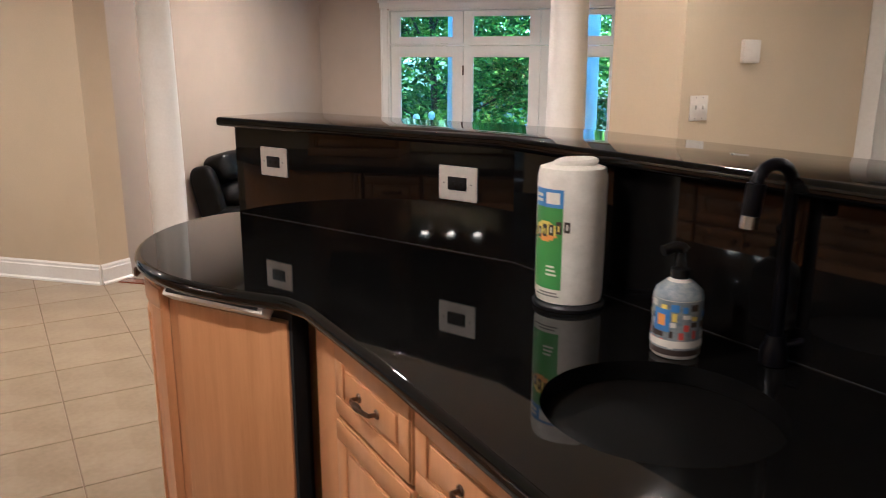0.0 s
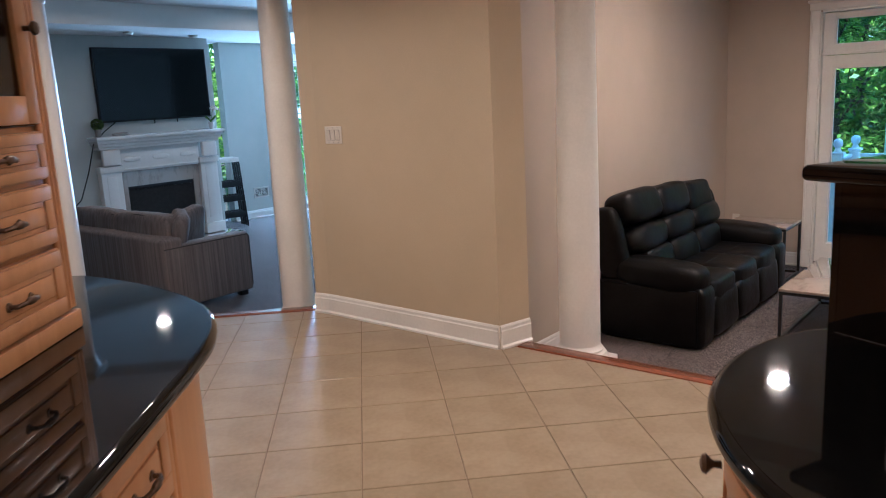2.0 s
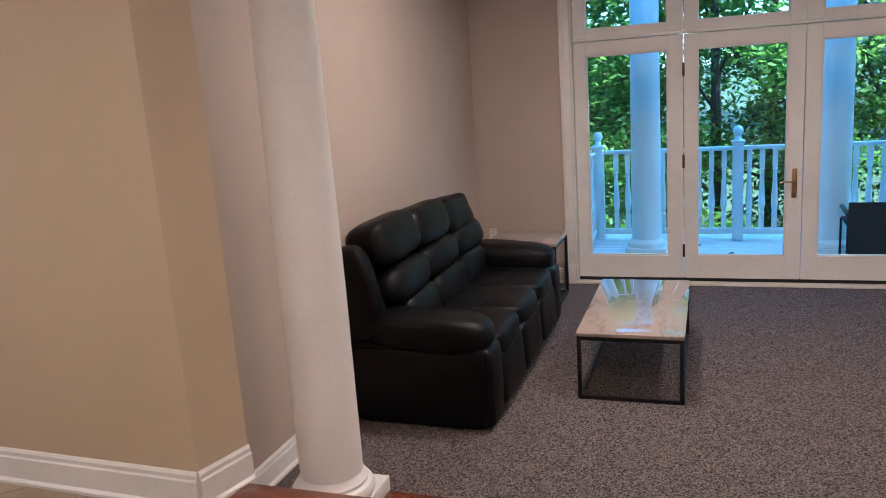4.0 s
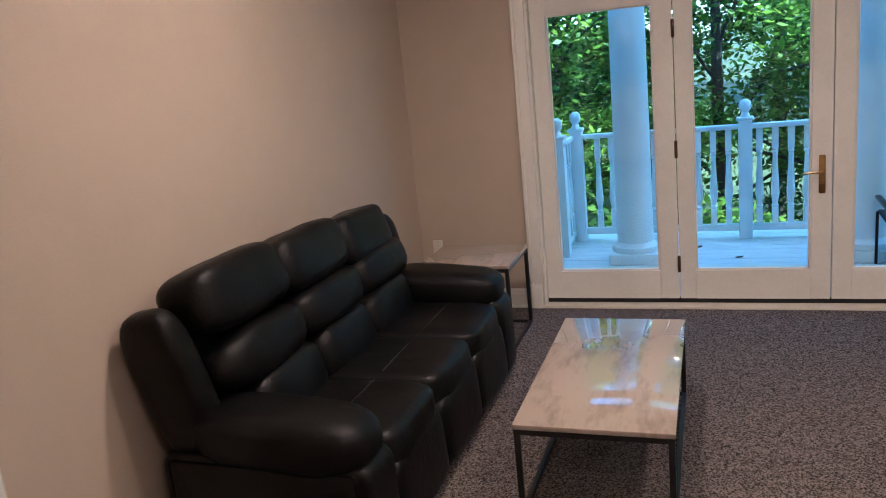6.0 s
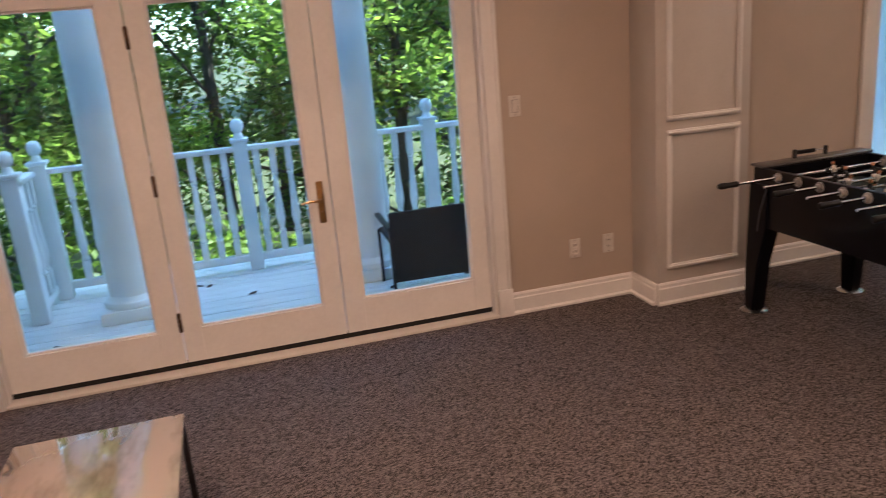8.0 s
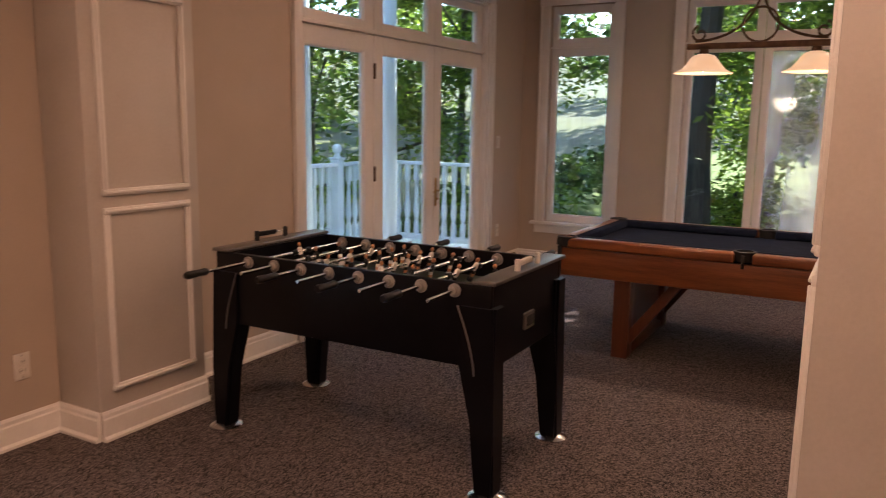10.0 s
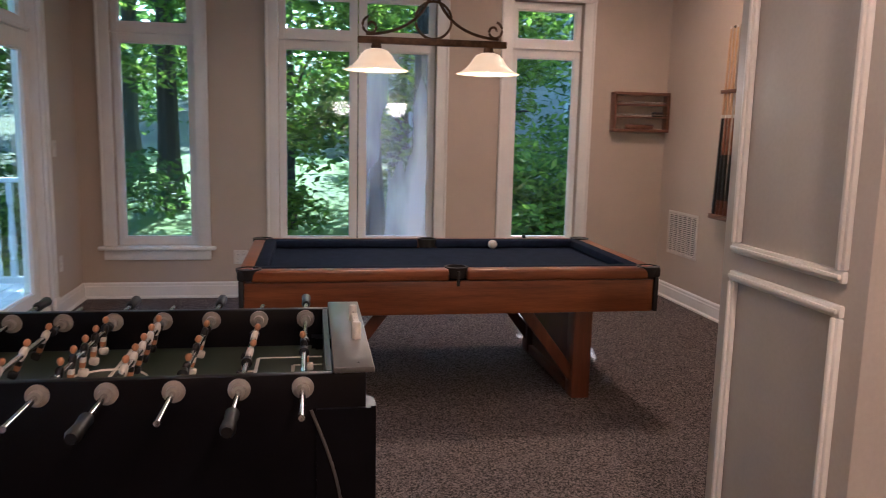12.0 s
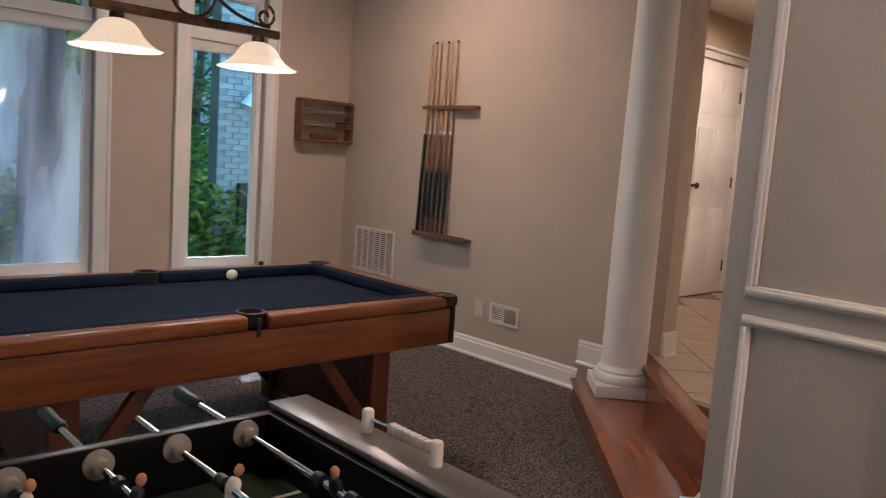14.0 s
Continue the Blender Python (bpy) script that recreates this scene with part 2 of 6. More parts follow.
def cyl(bm, a, b, r, seg=12, r2=None):
    a, b = Vector(a), Vector(b)
    turn = (b - a).to_track_quat("Z", "Y").to_matrix().to_4x4()
    return lathe(bm, [(r, 0), (r if r2 is None else r2, (b - a).length)], seg, a, turn)


def tube(bm, pts, r, seg=8):
    pts = [Vector(p) for p in pts]
    rings = []
    up = Vector((0, 0, 1))
    for i, p in enumerate(pts):
        d = (pts[min(i + 1, len(pts) - 1)] - pts[max(i - 1, 0)]).normalized()
        s = d.cross(up)
        if s.length < 0.1:
            s = d.cross(Vector((0, 1, 0)))
        s.normalize()
        t = s.cross(d)
        rings.append([bm.verts.new(p + r * (math.cos(2 * math.pi * k / seg) * s + math.sin(2 * math.pi * k / seg) * t)) for k in range(seg)])
    for a, b in zip(rings, rings[1:]):
        for k in range(seg):
            bm.faces.new((a[k], a[(k + 1) % seg], b[(k + 1) % seg], b[k]))
    bm.faces.new(rings[0][::-1])
    bm.faces.new(rings[-1])
    return bm


def puff(bm, at, size, e=0.45, turn=None, nu=28, nv=14, dent=0.0):
    """A stuffed, rounded block."""
    turn = turn or Matrix()

    def p(c, k):
        return math.copysign(abs(c) ** k, c)

    rows = []
    for j in range(1, nv):
        v = -math.pi / 2 + math.pi * j / nv
        row = []
        for i in range(nu):
            u = 2 * math.pi * i / nu
            co = Vector((p(math.cos(v), e) * p(math.cos(u), e) * size[0] / 2, p(math.cos(v), e) * p(math.sin(u), e) * size[1] / 2, p(math.sin(v), e) * size[2] / 2))
            if dent:
                co += dent * noise.noise_vector(co * 7 + Vector(at) * 3)
            row.append(bm.verts.new(Vector(at) + turn @ co))
        rows.append(row)
    lo, hi = bm.verts.new(Vector(at) + turn @ Vector((0, 0, -size[2] / 2))), bm.verts.new(Vector(at) + turn @ Vector((0, 0, size[2] / 2)))
    for a, b in zip(rows, rows[1:]):
        for i in range(nu):
            bm.faces.new((a[i], a[(i + 1) % nu], b[(i + 1) % nu], b[i]))
    for i in range(nu):
        bm.faces.new((lo, rows[0][(i + 1) % nu], rows[0][i]))
        bm.faces.new((hi, rows[-1][i], rows[-1][(i + 1) % nu]))
    return bm


def make(name, bm, mat, parent=None, smooth=False):
    me = bpy.data.meshes.new(name)
    bmesh.ops.recalc_face_normals(bm, faces=bm.faces[:])
    bm.to_mesh(me)
    bm.free()
    me.materials.append(mat)
    if smooth:
        me.polygons.foreach_set("use_smooth", [True] * len(me.polygons))
        me.set_sharp_from_angle(angle=radians(40))
    ob = new(name, me)
    if parent:
        ob.parent = parent
    return ob


def part(name, bm, mat, parent, label="", smooth=True):
    return tagged(make(name, bm, mat, parent, smooth), label)


def thing(name, m, label, category, group="", kind=""):
    ob = new(name)
    ob.empty_display_size = 0.1
    ob.matrix_world = m
    return tagged(ob, label, category, group, kind)


def setting(name, bm, mat, label, smooth=False):
    return tagged(make(name, bm, mat, None, smooth), label, name.split("_")[0], "", "structure")


B = bmesh.new


def along(p0, p1):
    """Pose at p0 with x along the line to p1 and y to its left."""
    return pose(p0[0], p0[1], 0, 0, 0, math.degrees(math.atan2(p1[1] - p0[1], p1[0] - p0[0])))


def wall(name, p0, p1, z0, z1, thick, mat, label, holes=()):
    """A wall whose room face is the line p0-p1 and whose thickness lies to the left of it; holes: (u0, u1, z0, z1)."""
    ln = math.hypot(p1[0] - p0[0], p1[1] - p0[1])
    us = sorted({0.0, ln, *[h[0] for h in holes], *[h[1] for h in holes]})
    bm = B()
    for a, b in zip(us, us[1:]):
        zs = sorted([(h[2], h[3]) for h in holes if h[0] <= a + 1e-6 and h[1] >= b - 1e-6])
        z = z0
        for h0, h1 in zs:
            if h0 > z:
                box(bm, a, b, 0, thick, z, h0)
            z = h1
        if z < z1:
            box(bm, a, b, 0, thick, z, z1)
    bmesh.ops.remove_doubles(bm, verts=bm.verts[:], dist=1e-5)
    bm.transform(along(p0, p1))
    return setting(name, bm, mat, label)


def baseboard(p0, p1, z, h=0.125, over=0.0):
    """Moulded skirting on the right of the line p0-p1."""
    ln = math.hypot(p1[0] - p0[0], p1[1] - p0[1])
    bm = B()
    prof = [(0, 0), (-0.028, 0), (-0.028, 0.012), (-0.016, 0.022), (-0.016, h - 0.035), (-0.011, h - 0.028), (-0.011, h - 0.012), (-0.004, h), (0, h)]
    a = [bm.verts.new((-over, y - 0.0015, zz + z)) for y, zz in prof]
    b = [bm.verts.new((ln + over, y - 0.0015, zz + z)) for y, zz in prof]
    n = len(prof)
    for i in range(n):
        bm.faces.new((a[i], a[(i + 1) % n], b[(i + 1) % n], b[i]))
    bm.faces.new(a)
    bm.faces.new(b[::-1])
    bm.transform(along(p0, p1))
    return setting("baseboard", bm, WHITE, "white moulded wooden baseboard along the wall")

# ---- the large structure ----
C = -0.338  # carpet level; the tiled floor is at 0
NY, EX, SY, WX = 10.22, 6.45, 5.31, -3.07
CREAM = surface("cream_panel_paint", (0.48, 0.44, 0.39), (0.54, 0.50, 0.45), 0.4, 2, 80, 0.06)

setting("floor_carpet", box(B(), -3.22, 6.6, 5.2, 10.3, C - 0.05, C), CARPET, "brown and grey flecked loop carpet")
setting("floor_family", box(B(), -11.6, -3.225, 3.4, 12.7, C - 0.05, C), CARPET, "brown and grey flecked loop carpet of the family room")
TILED = [(-6.4, -2.6), (6.2, -2.6), (6.2, 5.2), (3.42, 5.2), (3.38, 5.30), (2.75, 5.93), (1.9, 5.93), (-4.47, 5.93), (-6.4, 4.0)]
setting("floor_tiled", prism(B(), TILED, -0.36, -0.004), GROUT, "grouted bed of the diagonal tile floor")


def steps(name, p0, p1, label):
    """Two wooden steps down to the carpet on the left of the line p0-p1."""
    ln = math.hypot(p1[0] - p0[0], p1[1] - p0[1])
    bm = B()
    box(bm, 0, ln, -0.005, 0.10, -0.028, 0.006, 0.008)
    box(bm, 0, ln, 0.062, 0.082, -0.17, -0.028)
    box(bm, 0, ln, 0.05, 0.44, -0.197, -0.169, 0.008)
    box(bm, 0, ln, 0.395, 0.418, C + 0.002, -0.197)
    ob = setting(name, bm, STEPW, label, True)
    ob.matrix_world = along(p0, p1)
    return ob


steps("stairs_1", (-2.80, 5.90), (0.62, 5.90), "two red-stained wooden steps down to the carpet")
steps("stairs_2", (-6.35, 4.02), (-4.50, 5.87), "red-stained wooden steps beside the family room")
steps("stairs_3", (1.92, 6.76), (3.37, 5.31), "two red-stained wooden steps down to the games room")

# solid wall piers
setting("wall_pier_west", prism(B(), [(-4.36, 5.84), (-2.86, 5.81), (-2.80, 6.04), (-2.95, 6.22), (-3.22, 6.22), (-4.62, 6.22), (-4.62, 5.97), (-4.49, 5.82)], C, 2.735, 0.0), PAINT_Y, "yellow-beige painted wall pier between two openings")
setting("wall_pier_east", prism(B(), [(0.55, 5.54), (0.88, 5.20), (1.62, 5.94), (1.87, 6.18), (1.95, 6.74), (1.95, 6.90), (1.425, 6.90), (1.425, 6.10), (0.62, 6.10), (0.55, 5.95)], C, 2.62), PAINT_Y, "yellow-beige painted wall pier with angled faces")
wall("wall_west", (WX, 6.22), (WX, NY), C, 2.62, 0.15, PAINT, "beige painted wall behind the black sofa")
wall("wall_north", (WX - 0.15, NY), (EX + 0.14, NY), C - 0.1, 2.62, 0.16, PAINT, "beige painted wall with two sets of french doors",
     [(-2.22 - WX + 0.15, 0.44 - WX + 0.15, C - 0.1, 2.08), (3.06 - WX + 0.15, 5.65 - WX + 0.15, C - 0.1, 2.10)])
WIN = [("window_1", 9.365, 9.895, 0), ("window_2", 7.42, 8.615, 1), ("window_3", 6.155, 6.675, 0)]
wall("wall_east", (EX, NY), (EX, SY), C, 2.62, 0.16, PAINT, "beige painted wall with three tall windows", [(NY - b - 0.05, NY - a + 0.05, 0.09, 2.17) for _, a, b, _ in WIN])
wall("wall_south", (EX, SY), (3.30, SY), C, 2.62, 0.14, PAINT, "beige painted wall with the cue rack")
wall("wall_back", (4.40, -2.5), (-6.4, -2.5), 0, 2.4, 0.14, PAINT_Y, "yellow-beige kitchen wall")
wall("wall_kitchen_west", (-6.4, -2.5), (-6.4, 3.98), 0, 2.4, 0.14, PAINT_Y, "yellow-beige kitchen wall")
wall("wall_hall_east", (4.40, 5.17), (4.40, -2.5), 0, 2.4, 0.14, PAINT_Y, "yellow-beige hall wall")
# family room
wall("wall_family_alcove", (-10.95, 3.5), (-10.95, 9.62), C, 2.75, 0.14, PAINT_G, "grey-green painted wall of the family room")
wall("wall_family_west", (-10.70, 9.62), (-10.70, 12.6), C, 2.75, 0.14, PAINT_G, "grey-green painted wall with a tall window", [(0.93, 2.70, C + 0.08, 2.2)])
wall("wall_family_north", (-10.70, 12.6), (-3.22, 12.6), C, 2.75, 0.14, PAINT_G, "grey-green painted wall of the family room")
wall("wall_family_south", (-6.54, 3.5), (-10.95, 3.5), C, 2.75, 0.14, PAINT_G, "grey-green painted wall of the family room")
wall("wall_family_east", (-3.225, 12.6), (-3.225, 6.22), C, 2.75, 0.002, PAINT_G, "grey-green painted wall of the family room")
setting("wall_chimney_breast", box(B(), -10.95, -10.12, 6.62, 9.02, C, 2.468), PAINT_G, "grey-green painted chimney breast")

setting("ceiling_living", box(B(), -3.215, 6.6, 5.98, 10.4, 2.62, 2.72), CEIL, "white painted ceiling")
setting("ceiling_games", box(B(), 3.3, 6.6, 5.2, 5.98, 2.62, 2.72), CEIL, "white painted ceiling")
setting("ceiling_kitchen", prism(B(), [(-6.5, -2.6), (5.3, -2.6), (5.3, 5.28), (3.3, 5.28), (3.3, 6.055), (-4.6, 6.055), (-6.5, 4.05)], 2.40, 2.612), CEIL, "white painted kitchen ceiling")
setting("ceiling_family", prism(B(), [(-11.1, 3.4), (-6.5, 3.4), (-6.5, 4.06), (-4.6, 5.99), (-3.23, 5.99), (-3.23, 12.8), (-11.1, 12.8)], 2.74, 2.84), CEIL, "white painted tray ceiling of the family room")
setting("ceiling_soffit", box(B(), -10.94, -9.0, 3.51, 12.59, 2.47, 2.738, 0.004), CEIL, "white painted dropped soffit along the chimney wall")


def header(name, p0, p1, z0, z1):
    ln = math.hypot(p1[0] - p0[0], p1[1] - p0[1])
    bm = box(B(), 0, ln, 0, 0.26, z0, z1)
    bm.transform(along(p0, p1))
    return setting(name, bm, CREAM, "cream painted beam carried by round columns")


header("trim_beam_living", (-2.80, 6.06), (0.62, 6.06), 2.40, 2.70)
header("trim_beam_family", (-6.40, 4.17), (-4.62, 5.95), 2.40, 2.73)
header("trim_beam_games", (2.02, 6.88), (3.46, 5.44), 2.40, 2.70)

# skirtings
for p0, p1, z in (((-4.49, 5.82), (-4.36, 5.84), 0), ((-4.36, 5.84), (-2.86, 5.81), 0), ((-2.86, 5.81), (-2.80, 6.04), 0), ((0.55, 5.54), (0.88, 5.20), 0), ((0.88, 5.20), (1.62, 5.94), 0), ((1.62, 5.94), (1.87, 6.18), 0),
                  ((WX, 6.24), (WX, NY), C), ((WX, NY), (-2.33, NY), C), ((0.53, NY), (1.335, NY), C), ((1.335, NY), (1.335, 9.94), C), ((1.335, 9.94), (1.94, 9.94), C), ((1.94, 9.94), (1.94, NY), C), ((1.94, NY), (2.96, NY), C),
                  ((5.76, NY), (EX, NY), C), ((EX, NY), (EX, SY), C), ((EX, SY), (3.86, SY), C), ((3.30, SY), (3.30, 5.17), 0),
                  ((1.425, 7.20), (1.425, 6.12), C), ((-10.70, 9.62), (-10.70, 10.48), C), ((-10.95, 9.03), (-10.95, 9.62), C)):
    baseboard(p0, p1, z, 0.142 if z == 0 else 0.132)
baseboard((3.86, SY), (3.40, SY), -0.169, 0.15)


def round_column(x, y, z0, z1, r=0.122, label="white painted round column on a square plinth", turn=0):
    t = thing("column", pose(x, y, z0, 0, 0, turn), label, "column", "columns of the openings", "structure")
    part("plinth", box(B(), -r * 1.36, r * 1.36, -r * 1.36, r * 1.36, 0, 0.065, 0.004), WHITE, t)
    h = z1 - z0
    part("base_ring", lathe(B(), [(r * 1.28, 0.065), (r * 1.34, 0.08), (r * 1.34, 0.095), (r * 1.26, 0.112), (r * 1.12, 0.118), (r * 1.14, 0.132), (r * 1.06, 0.142), (r, 0.16)], 40), WHITE, t)
    part("shaft", lathe(B(), [(r, 0.158)] + [(r * (1 - 0.13 * max(0, s - 0.33) / 0.67), 0.158 + (h - 0.30) * s) for s in (0.2, 0.33, 0.5, 0.7, 0.85, 1.0)], 48), WHITE, t)
    part("capital", lathe(B(), [(r * 0.87, h - 0.145), (r * 0.97, h - 0.13), (r * 0.9, h - 0.115), (r * 1.1, h - 0.07), (r * 1.15, h - 0.06)], 40), WHITE, t)
    part("abacus", box(B(), -r * 1.2, r * 1.2, -r * 1.2, r * 1.2, h - 0.06, h, 0.004), WHITE, t)
    return t


round_column(-2.53, 6.18, -0.169, 2.40)
round_column(0.26, 6.18, -0.169, 2.40)
round_column(-4.80, 5.91, -0.169, 2.40, turn=45)
round_column(-5.97, 4.74, -0.169, 2.40, turn=45)
round_column(3.36, 5.58, -0.169, 2.40, turn=45)
round_column(2.12, 6.70, -0.169, 2.40, turn=45)


def panel_frame(parent, x0, x1, z0, z1, y, name="moulding"):
    """A rectangular picture-frame moulding on a face that looks to -y."""
    w = 0.030
    for a in ((x0, x1, z0, z0 + w), (x0, x1, z1 - w, z1), (x0, x0 + w, z0 + w, z1 - w), (x1 - w, x1, z0 + w, z1 - w)):
        bm = box(B(), a[0], a[1], y - 0.016, y, a[2], a[3], 0.005)
        hor = a[1] - a[0] > a[3] - a[2]
        if hor:
            box(bm, a[0] + 0.006, a[1] - 0.006, y - 0.024, y - 0.014, (a[2] + a[3]) / 2 - 0.006, (a[2] + a[3]) / 2 + 0.006, 0.003)
        else:
            box(bm, (a[0] + a[1]) / 2 - 0.006, (a[0] + a[1]) / 2 + 0.006, y - 0.024, y - 0.014, a[2], a[3], 0.003)
        part(name, bm, WHITE, parent)


def panelled_pier(m, depth, label):
    t = thing("pilaster", m, label, "pilaster", "", "structure")
    part("shaft", box(B(), 0, 0.605, 0, depth, C, 2.62, 0.004), CREAM, t)
    panel_frame(t, 0.066, 0.540, 0.735, 1.60, 0.0)
    panel_frame(t, 0.066, 0.540, -0.125, 0.685, 0.0)
    panel_frame(t, 0.066, 0.540, 1.68, 2.40, 0.0)
    return t


panelled_pier(pose(1.335, 9.94, 0), 0.275, "cream panelled pilaster with moulded frames on the wall")
panelled_pier(pose(2.03, 7.20, 0, 0, 0, 180), 0.295, "cream panelled end of the dividing wall")
bm = B()
for z0, z1, d in ((C, C + 0.125, 0.02),):
    box(bm, 1.405, 2.05, 7.2, 7.2 + d, z0, z1, 0.004)
    box(bm, 2.03, 2.05, 6.93, 7.2, z0, z1, 0.004)
setting("baseboard_pier", bm, WHITE, "white wooden baseboard round the dividing wall's end")
setting("trim_pier_corner", box(B(), 1.87, 1.965, 6.20, 6.72, 0, 2.39, 0.006), WHITE, "white vertical trim on the wall pier")


# ---- french doors and windows (x along the wall, -y into the room) ----
def pane(x0, x1, z0, z1, y, parent, name="pane"):
    ob = part(name, box(B(), x0, x1, y, y + 0.006, z0, z1), GLASS, parent, "", False)
    ob.visible_shadow = False
    return ob


def sash(parent, x0, x1, z0, z1, gx0, gx1, gz0, gz1, y0, y1, name="leaf"):
    bm = B()
    box(bm, x0, gx0, y0, y1, z0, z1, 0.003)
    box(bm, gx1, x1, y0, y1, z0, z1, 0.003)
    box(bm, gx0, gx1, y0, y1, z0, gz0)
    box(bm, gx0, gx1, y0, y1, gz1, z1)
    for a in ((gx0, gx0 + 0.012, gz0, gz1), (gx1 - 0.012, gx1, gz0, gz1), (gx0 + 0.012, gx1 - 0.012, gz0, gz0 + 0.012), (gx0 + 0.012, gx1 - 0.012, gz1 - 0.012, gz1)):
        box(bm, a[0], a[1], y0 + 0.012, y1 - 0.006, a[2], a[3], 0.003)
    s = part(name, bm, WHITE, parent, "", False)
    pane(gx0, gx1, gz0, gz1, (y0 + y1) / 2, s)
    return s


def casing(parent, x0, x1, z0, z1, y, w=0.085, sill=False):
    """Moulded trim round an opening from x0 to x1; y: the wall's face."""
    for name, a, b, c, d in (("side_casing", x0 - w, x0, z0, z1), ("side_casing", x1, x1 + w, z0, z1), ("head_casing", x0 - w - 0.01, x1 + w + 0.01, z1, z1 + w + 0.01)):
        bm = box(B(), a, b, y - 0.022, y - 0.001, c, d, 0.005)
        if name == "side_casing":
            o = a if a < x0 else b - 0.022
            box(bm, o, o + 0.022, y - 0.034, y - 0.02, c, d, 0.005)
        else:
            box(bm, a - 0.015, b + 0.015, y - 0.045, y - 0.001, d - 0.03, d, 0.008)
        part(name, bm, WHITE, parent)


def french_doors(name, xs, glass, zg, ztop, ztr, label, handle_at, hinge_at, x_l, x_r):
    """xs: leaf borders; glass: (x0, x1) of each pane; zg: pane's bottom and top; ztr: transom glass."""
    t = tagged(new(name), label, "french doors", "", "structure")
    y0, y1 = NY + 0.055, NY + 0.105
    for (a, b), (g0, g1) in zip(zip(xs, xs[1:]), glass):
        sash(t, a + 0.003, b - 0.003, C + 0.045, ztop, g0, g1, zg[0], zg[1], y0, y1, "door_leaf")
        sash(t, a + 0.003, b - 0.003, ztop + 0.03, ztr[1] + 0.05, g0, g1, ztr[0], ztr[1], y0, y1, "transom_sash")
    part("transom_bar", box(B(), x_l, x_r, NY + 0.03, NY + 0.13, ztop + 0.004, ztop + 0.028, 0.003), WHITE, t)
    part("weather_strip", box(B(), xs[0], xs[-1], y0 + 0.004, y1 - 0.01, C + 0.016, C + 0.046), SLOT, t, "black rubber weather strip")
    part("threshold", box(B(), x_l, x_r, NY - 0.03, NY + 0.15, C - 0.02, C + 0.016, 0.005), PLASTIC, t, "pale worn threshold")
    for a, b in ((x_l, xs[0]), (xs[-1], x_r)):
        part("jamb", box(B(), a, b, NY - 0.001, NY + 0.16, C, ztr[1] + 0.06), WHITE, t)
    part("head_jamb", box(B(), xs[0], xs[-1], NY - 0.001, NY + 0.16, ztr[1] + 0.055, ztr[1] + 0.075), WHITE, t)
    casing(t, x_l, x_r, C, ztr[1] + 0.075, NY)
    for side in (x_l - 0.09, x_r + 0.0):
        part("plinth_block", box(B(), side, side + 0.09, NY - 0.04, NY - 0.001, C, C + 0.17, 0.005), WHITE, t)
    for hx in hinge_at:
        for hz in (C + 0.28, C + 1.02, C + 1.75):
            part("hinge", lathe(B(), [(0.006, -0.055), (0.010, -0.05), (0.010, 0.05), (0.006, 0.055)], 10, (hx, y0 - 0.008, hz)), BRONZE, t)
    for hx, sgn in handle_at:
        h = part("handle_plate", box(B(), hx - 0.018, hx + 0.018, y0 - 0.009, y0 - 0.001, 0.37, 0.60, 0.006), BRASS, t, "worn brass door plate")
        part("lever", tube(B(), [(hx, y0 - 0.009, 0.50), (hx, y0 - 0.045, 0.50), (hx + sgn * 0.02, y0 - 0.052, 0.50), (hx + sgn * 0.07, y0 - 0.052, 0.503), (hx + sgn * 0.11, y0 - 0.05, 0.495)], 0.007), BRASS, h)
        part("thumb_turn", tube(B(), [(hx, y0 - 0.009, 0.43), (hx, y0 - 0.03, 0.43)], 0.008), BRASS, h)
    return t


french_doors("door_1", (-2.205, -1.335, -0.452, 0.425), ((-2.103, -1.455), (-1.232, -0.567), (-0.338, 0.322)), (-0.105, 1.57), 1.682, (1.775, 2.02),
             "white three-leaf french doors with transom lights", [(-0.51, -1)], (-1.335,), -2.22, 0.44)
french_doors("door_2", (3.06, 3.925, 4.79, 5.645), ((3.163, 3.811), (4.043, 4.682), (4.903, 5.533)), (-0.105, 1.54), 1.66, (1.745, 2.03),
             "white three-leaf french doors with transom lights", [(4.825, -1)], (3.925,), 3.05, 5.66)

for wname, a, b, twin in WIN:
    t = tagged(new(wname), "white framed tall window with a transom light", "window", "", "structure")
    t.matrix_world = pose(EX, (a + b) / 2, 0, 0, 0, -90)
    hw = (b - a) / 2
    cuts = [(-hw, -0.06), (0.06, hw)] if twin else [(-hw, hw)]
    for g0, g1 in cuts:
        o0 = g0 - 0.045 if g0 == -hw else g0 - 0.055
        o1 = g1 + 0.045 if g1 == hw else g1 + 0.055
        lower = sash(t, o0, o1, 0.095, 1.775, g0, g1, 0.155, 1.71, 0.05, 0.10, "sash")
        if twin and g0 > 0:
            lower.children[0].data.materials[0] = STREAKED
        sash(t, o0, o1, 1.79, 2.165, g0, g1, 1.855, 2.105, 0.05, 0.10, "transom_sash")
    part("rail", box(B(), -hw - 0.05, hw + 0.05, 0.02, 0.12, 1.776, 1.789), WHITE, t)
    casing(t, -hw - 0.05, hw + 0.05, 0.09, 2.17, 0.0, 0.10)
    part("sill", box(B(), -hw - 0.19, hw + 0.19, -0.055, 0.05, 0.062, 0.093, 0.008), WHITE, t)
    part("apron", box(B(), -hw - 0.15, hw + 0.15, -0.020, -0.001, -0.02, 0.061, 0.005), WHITE, t)
t = tagged(new("window_4"), "tall white framed window of the family room", "window", "", "structure")
t.matrix_world = pose(-10.70, 10.935, 0, 0, 0, 90)
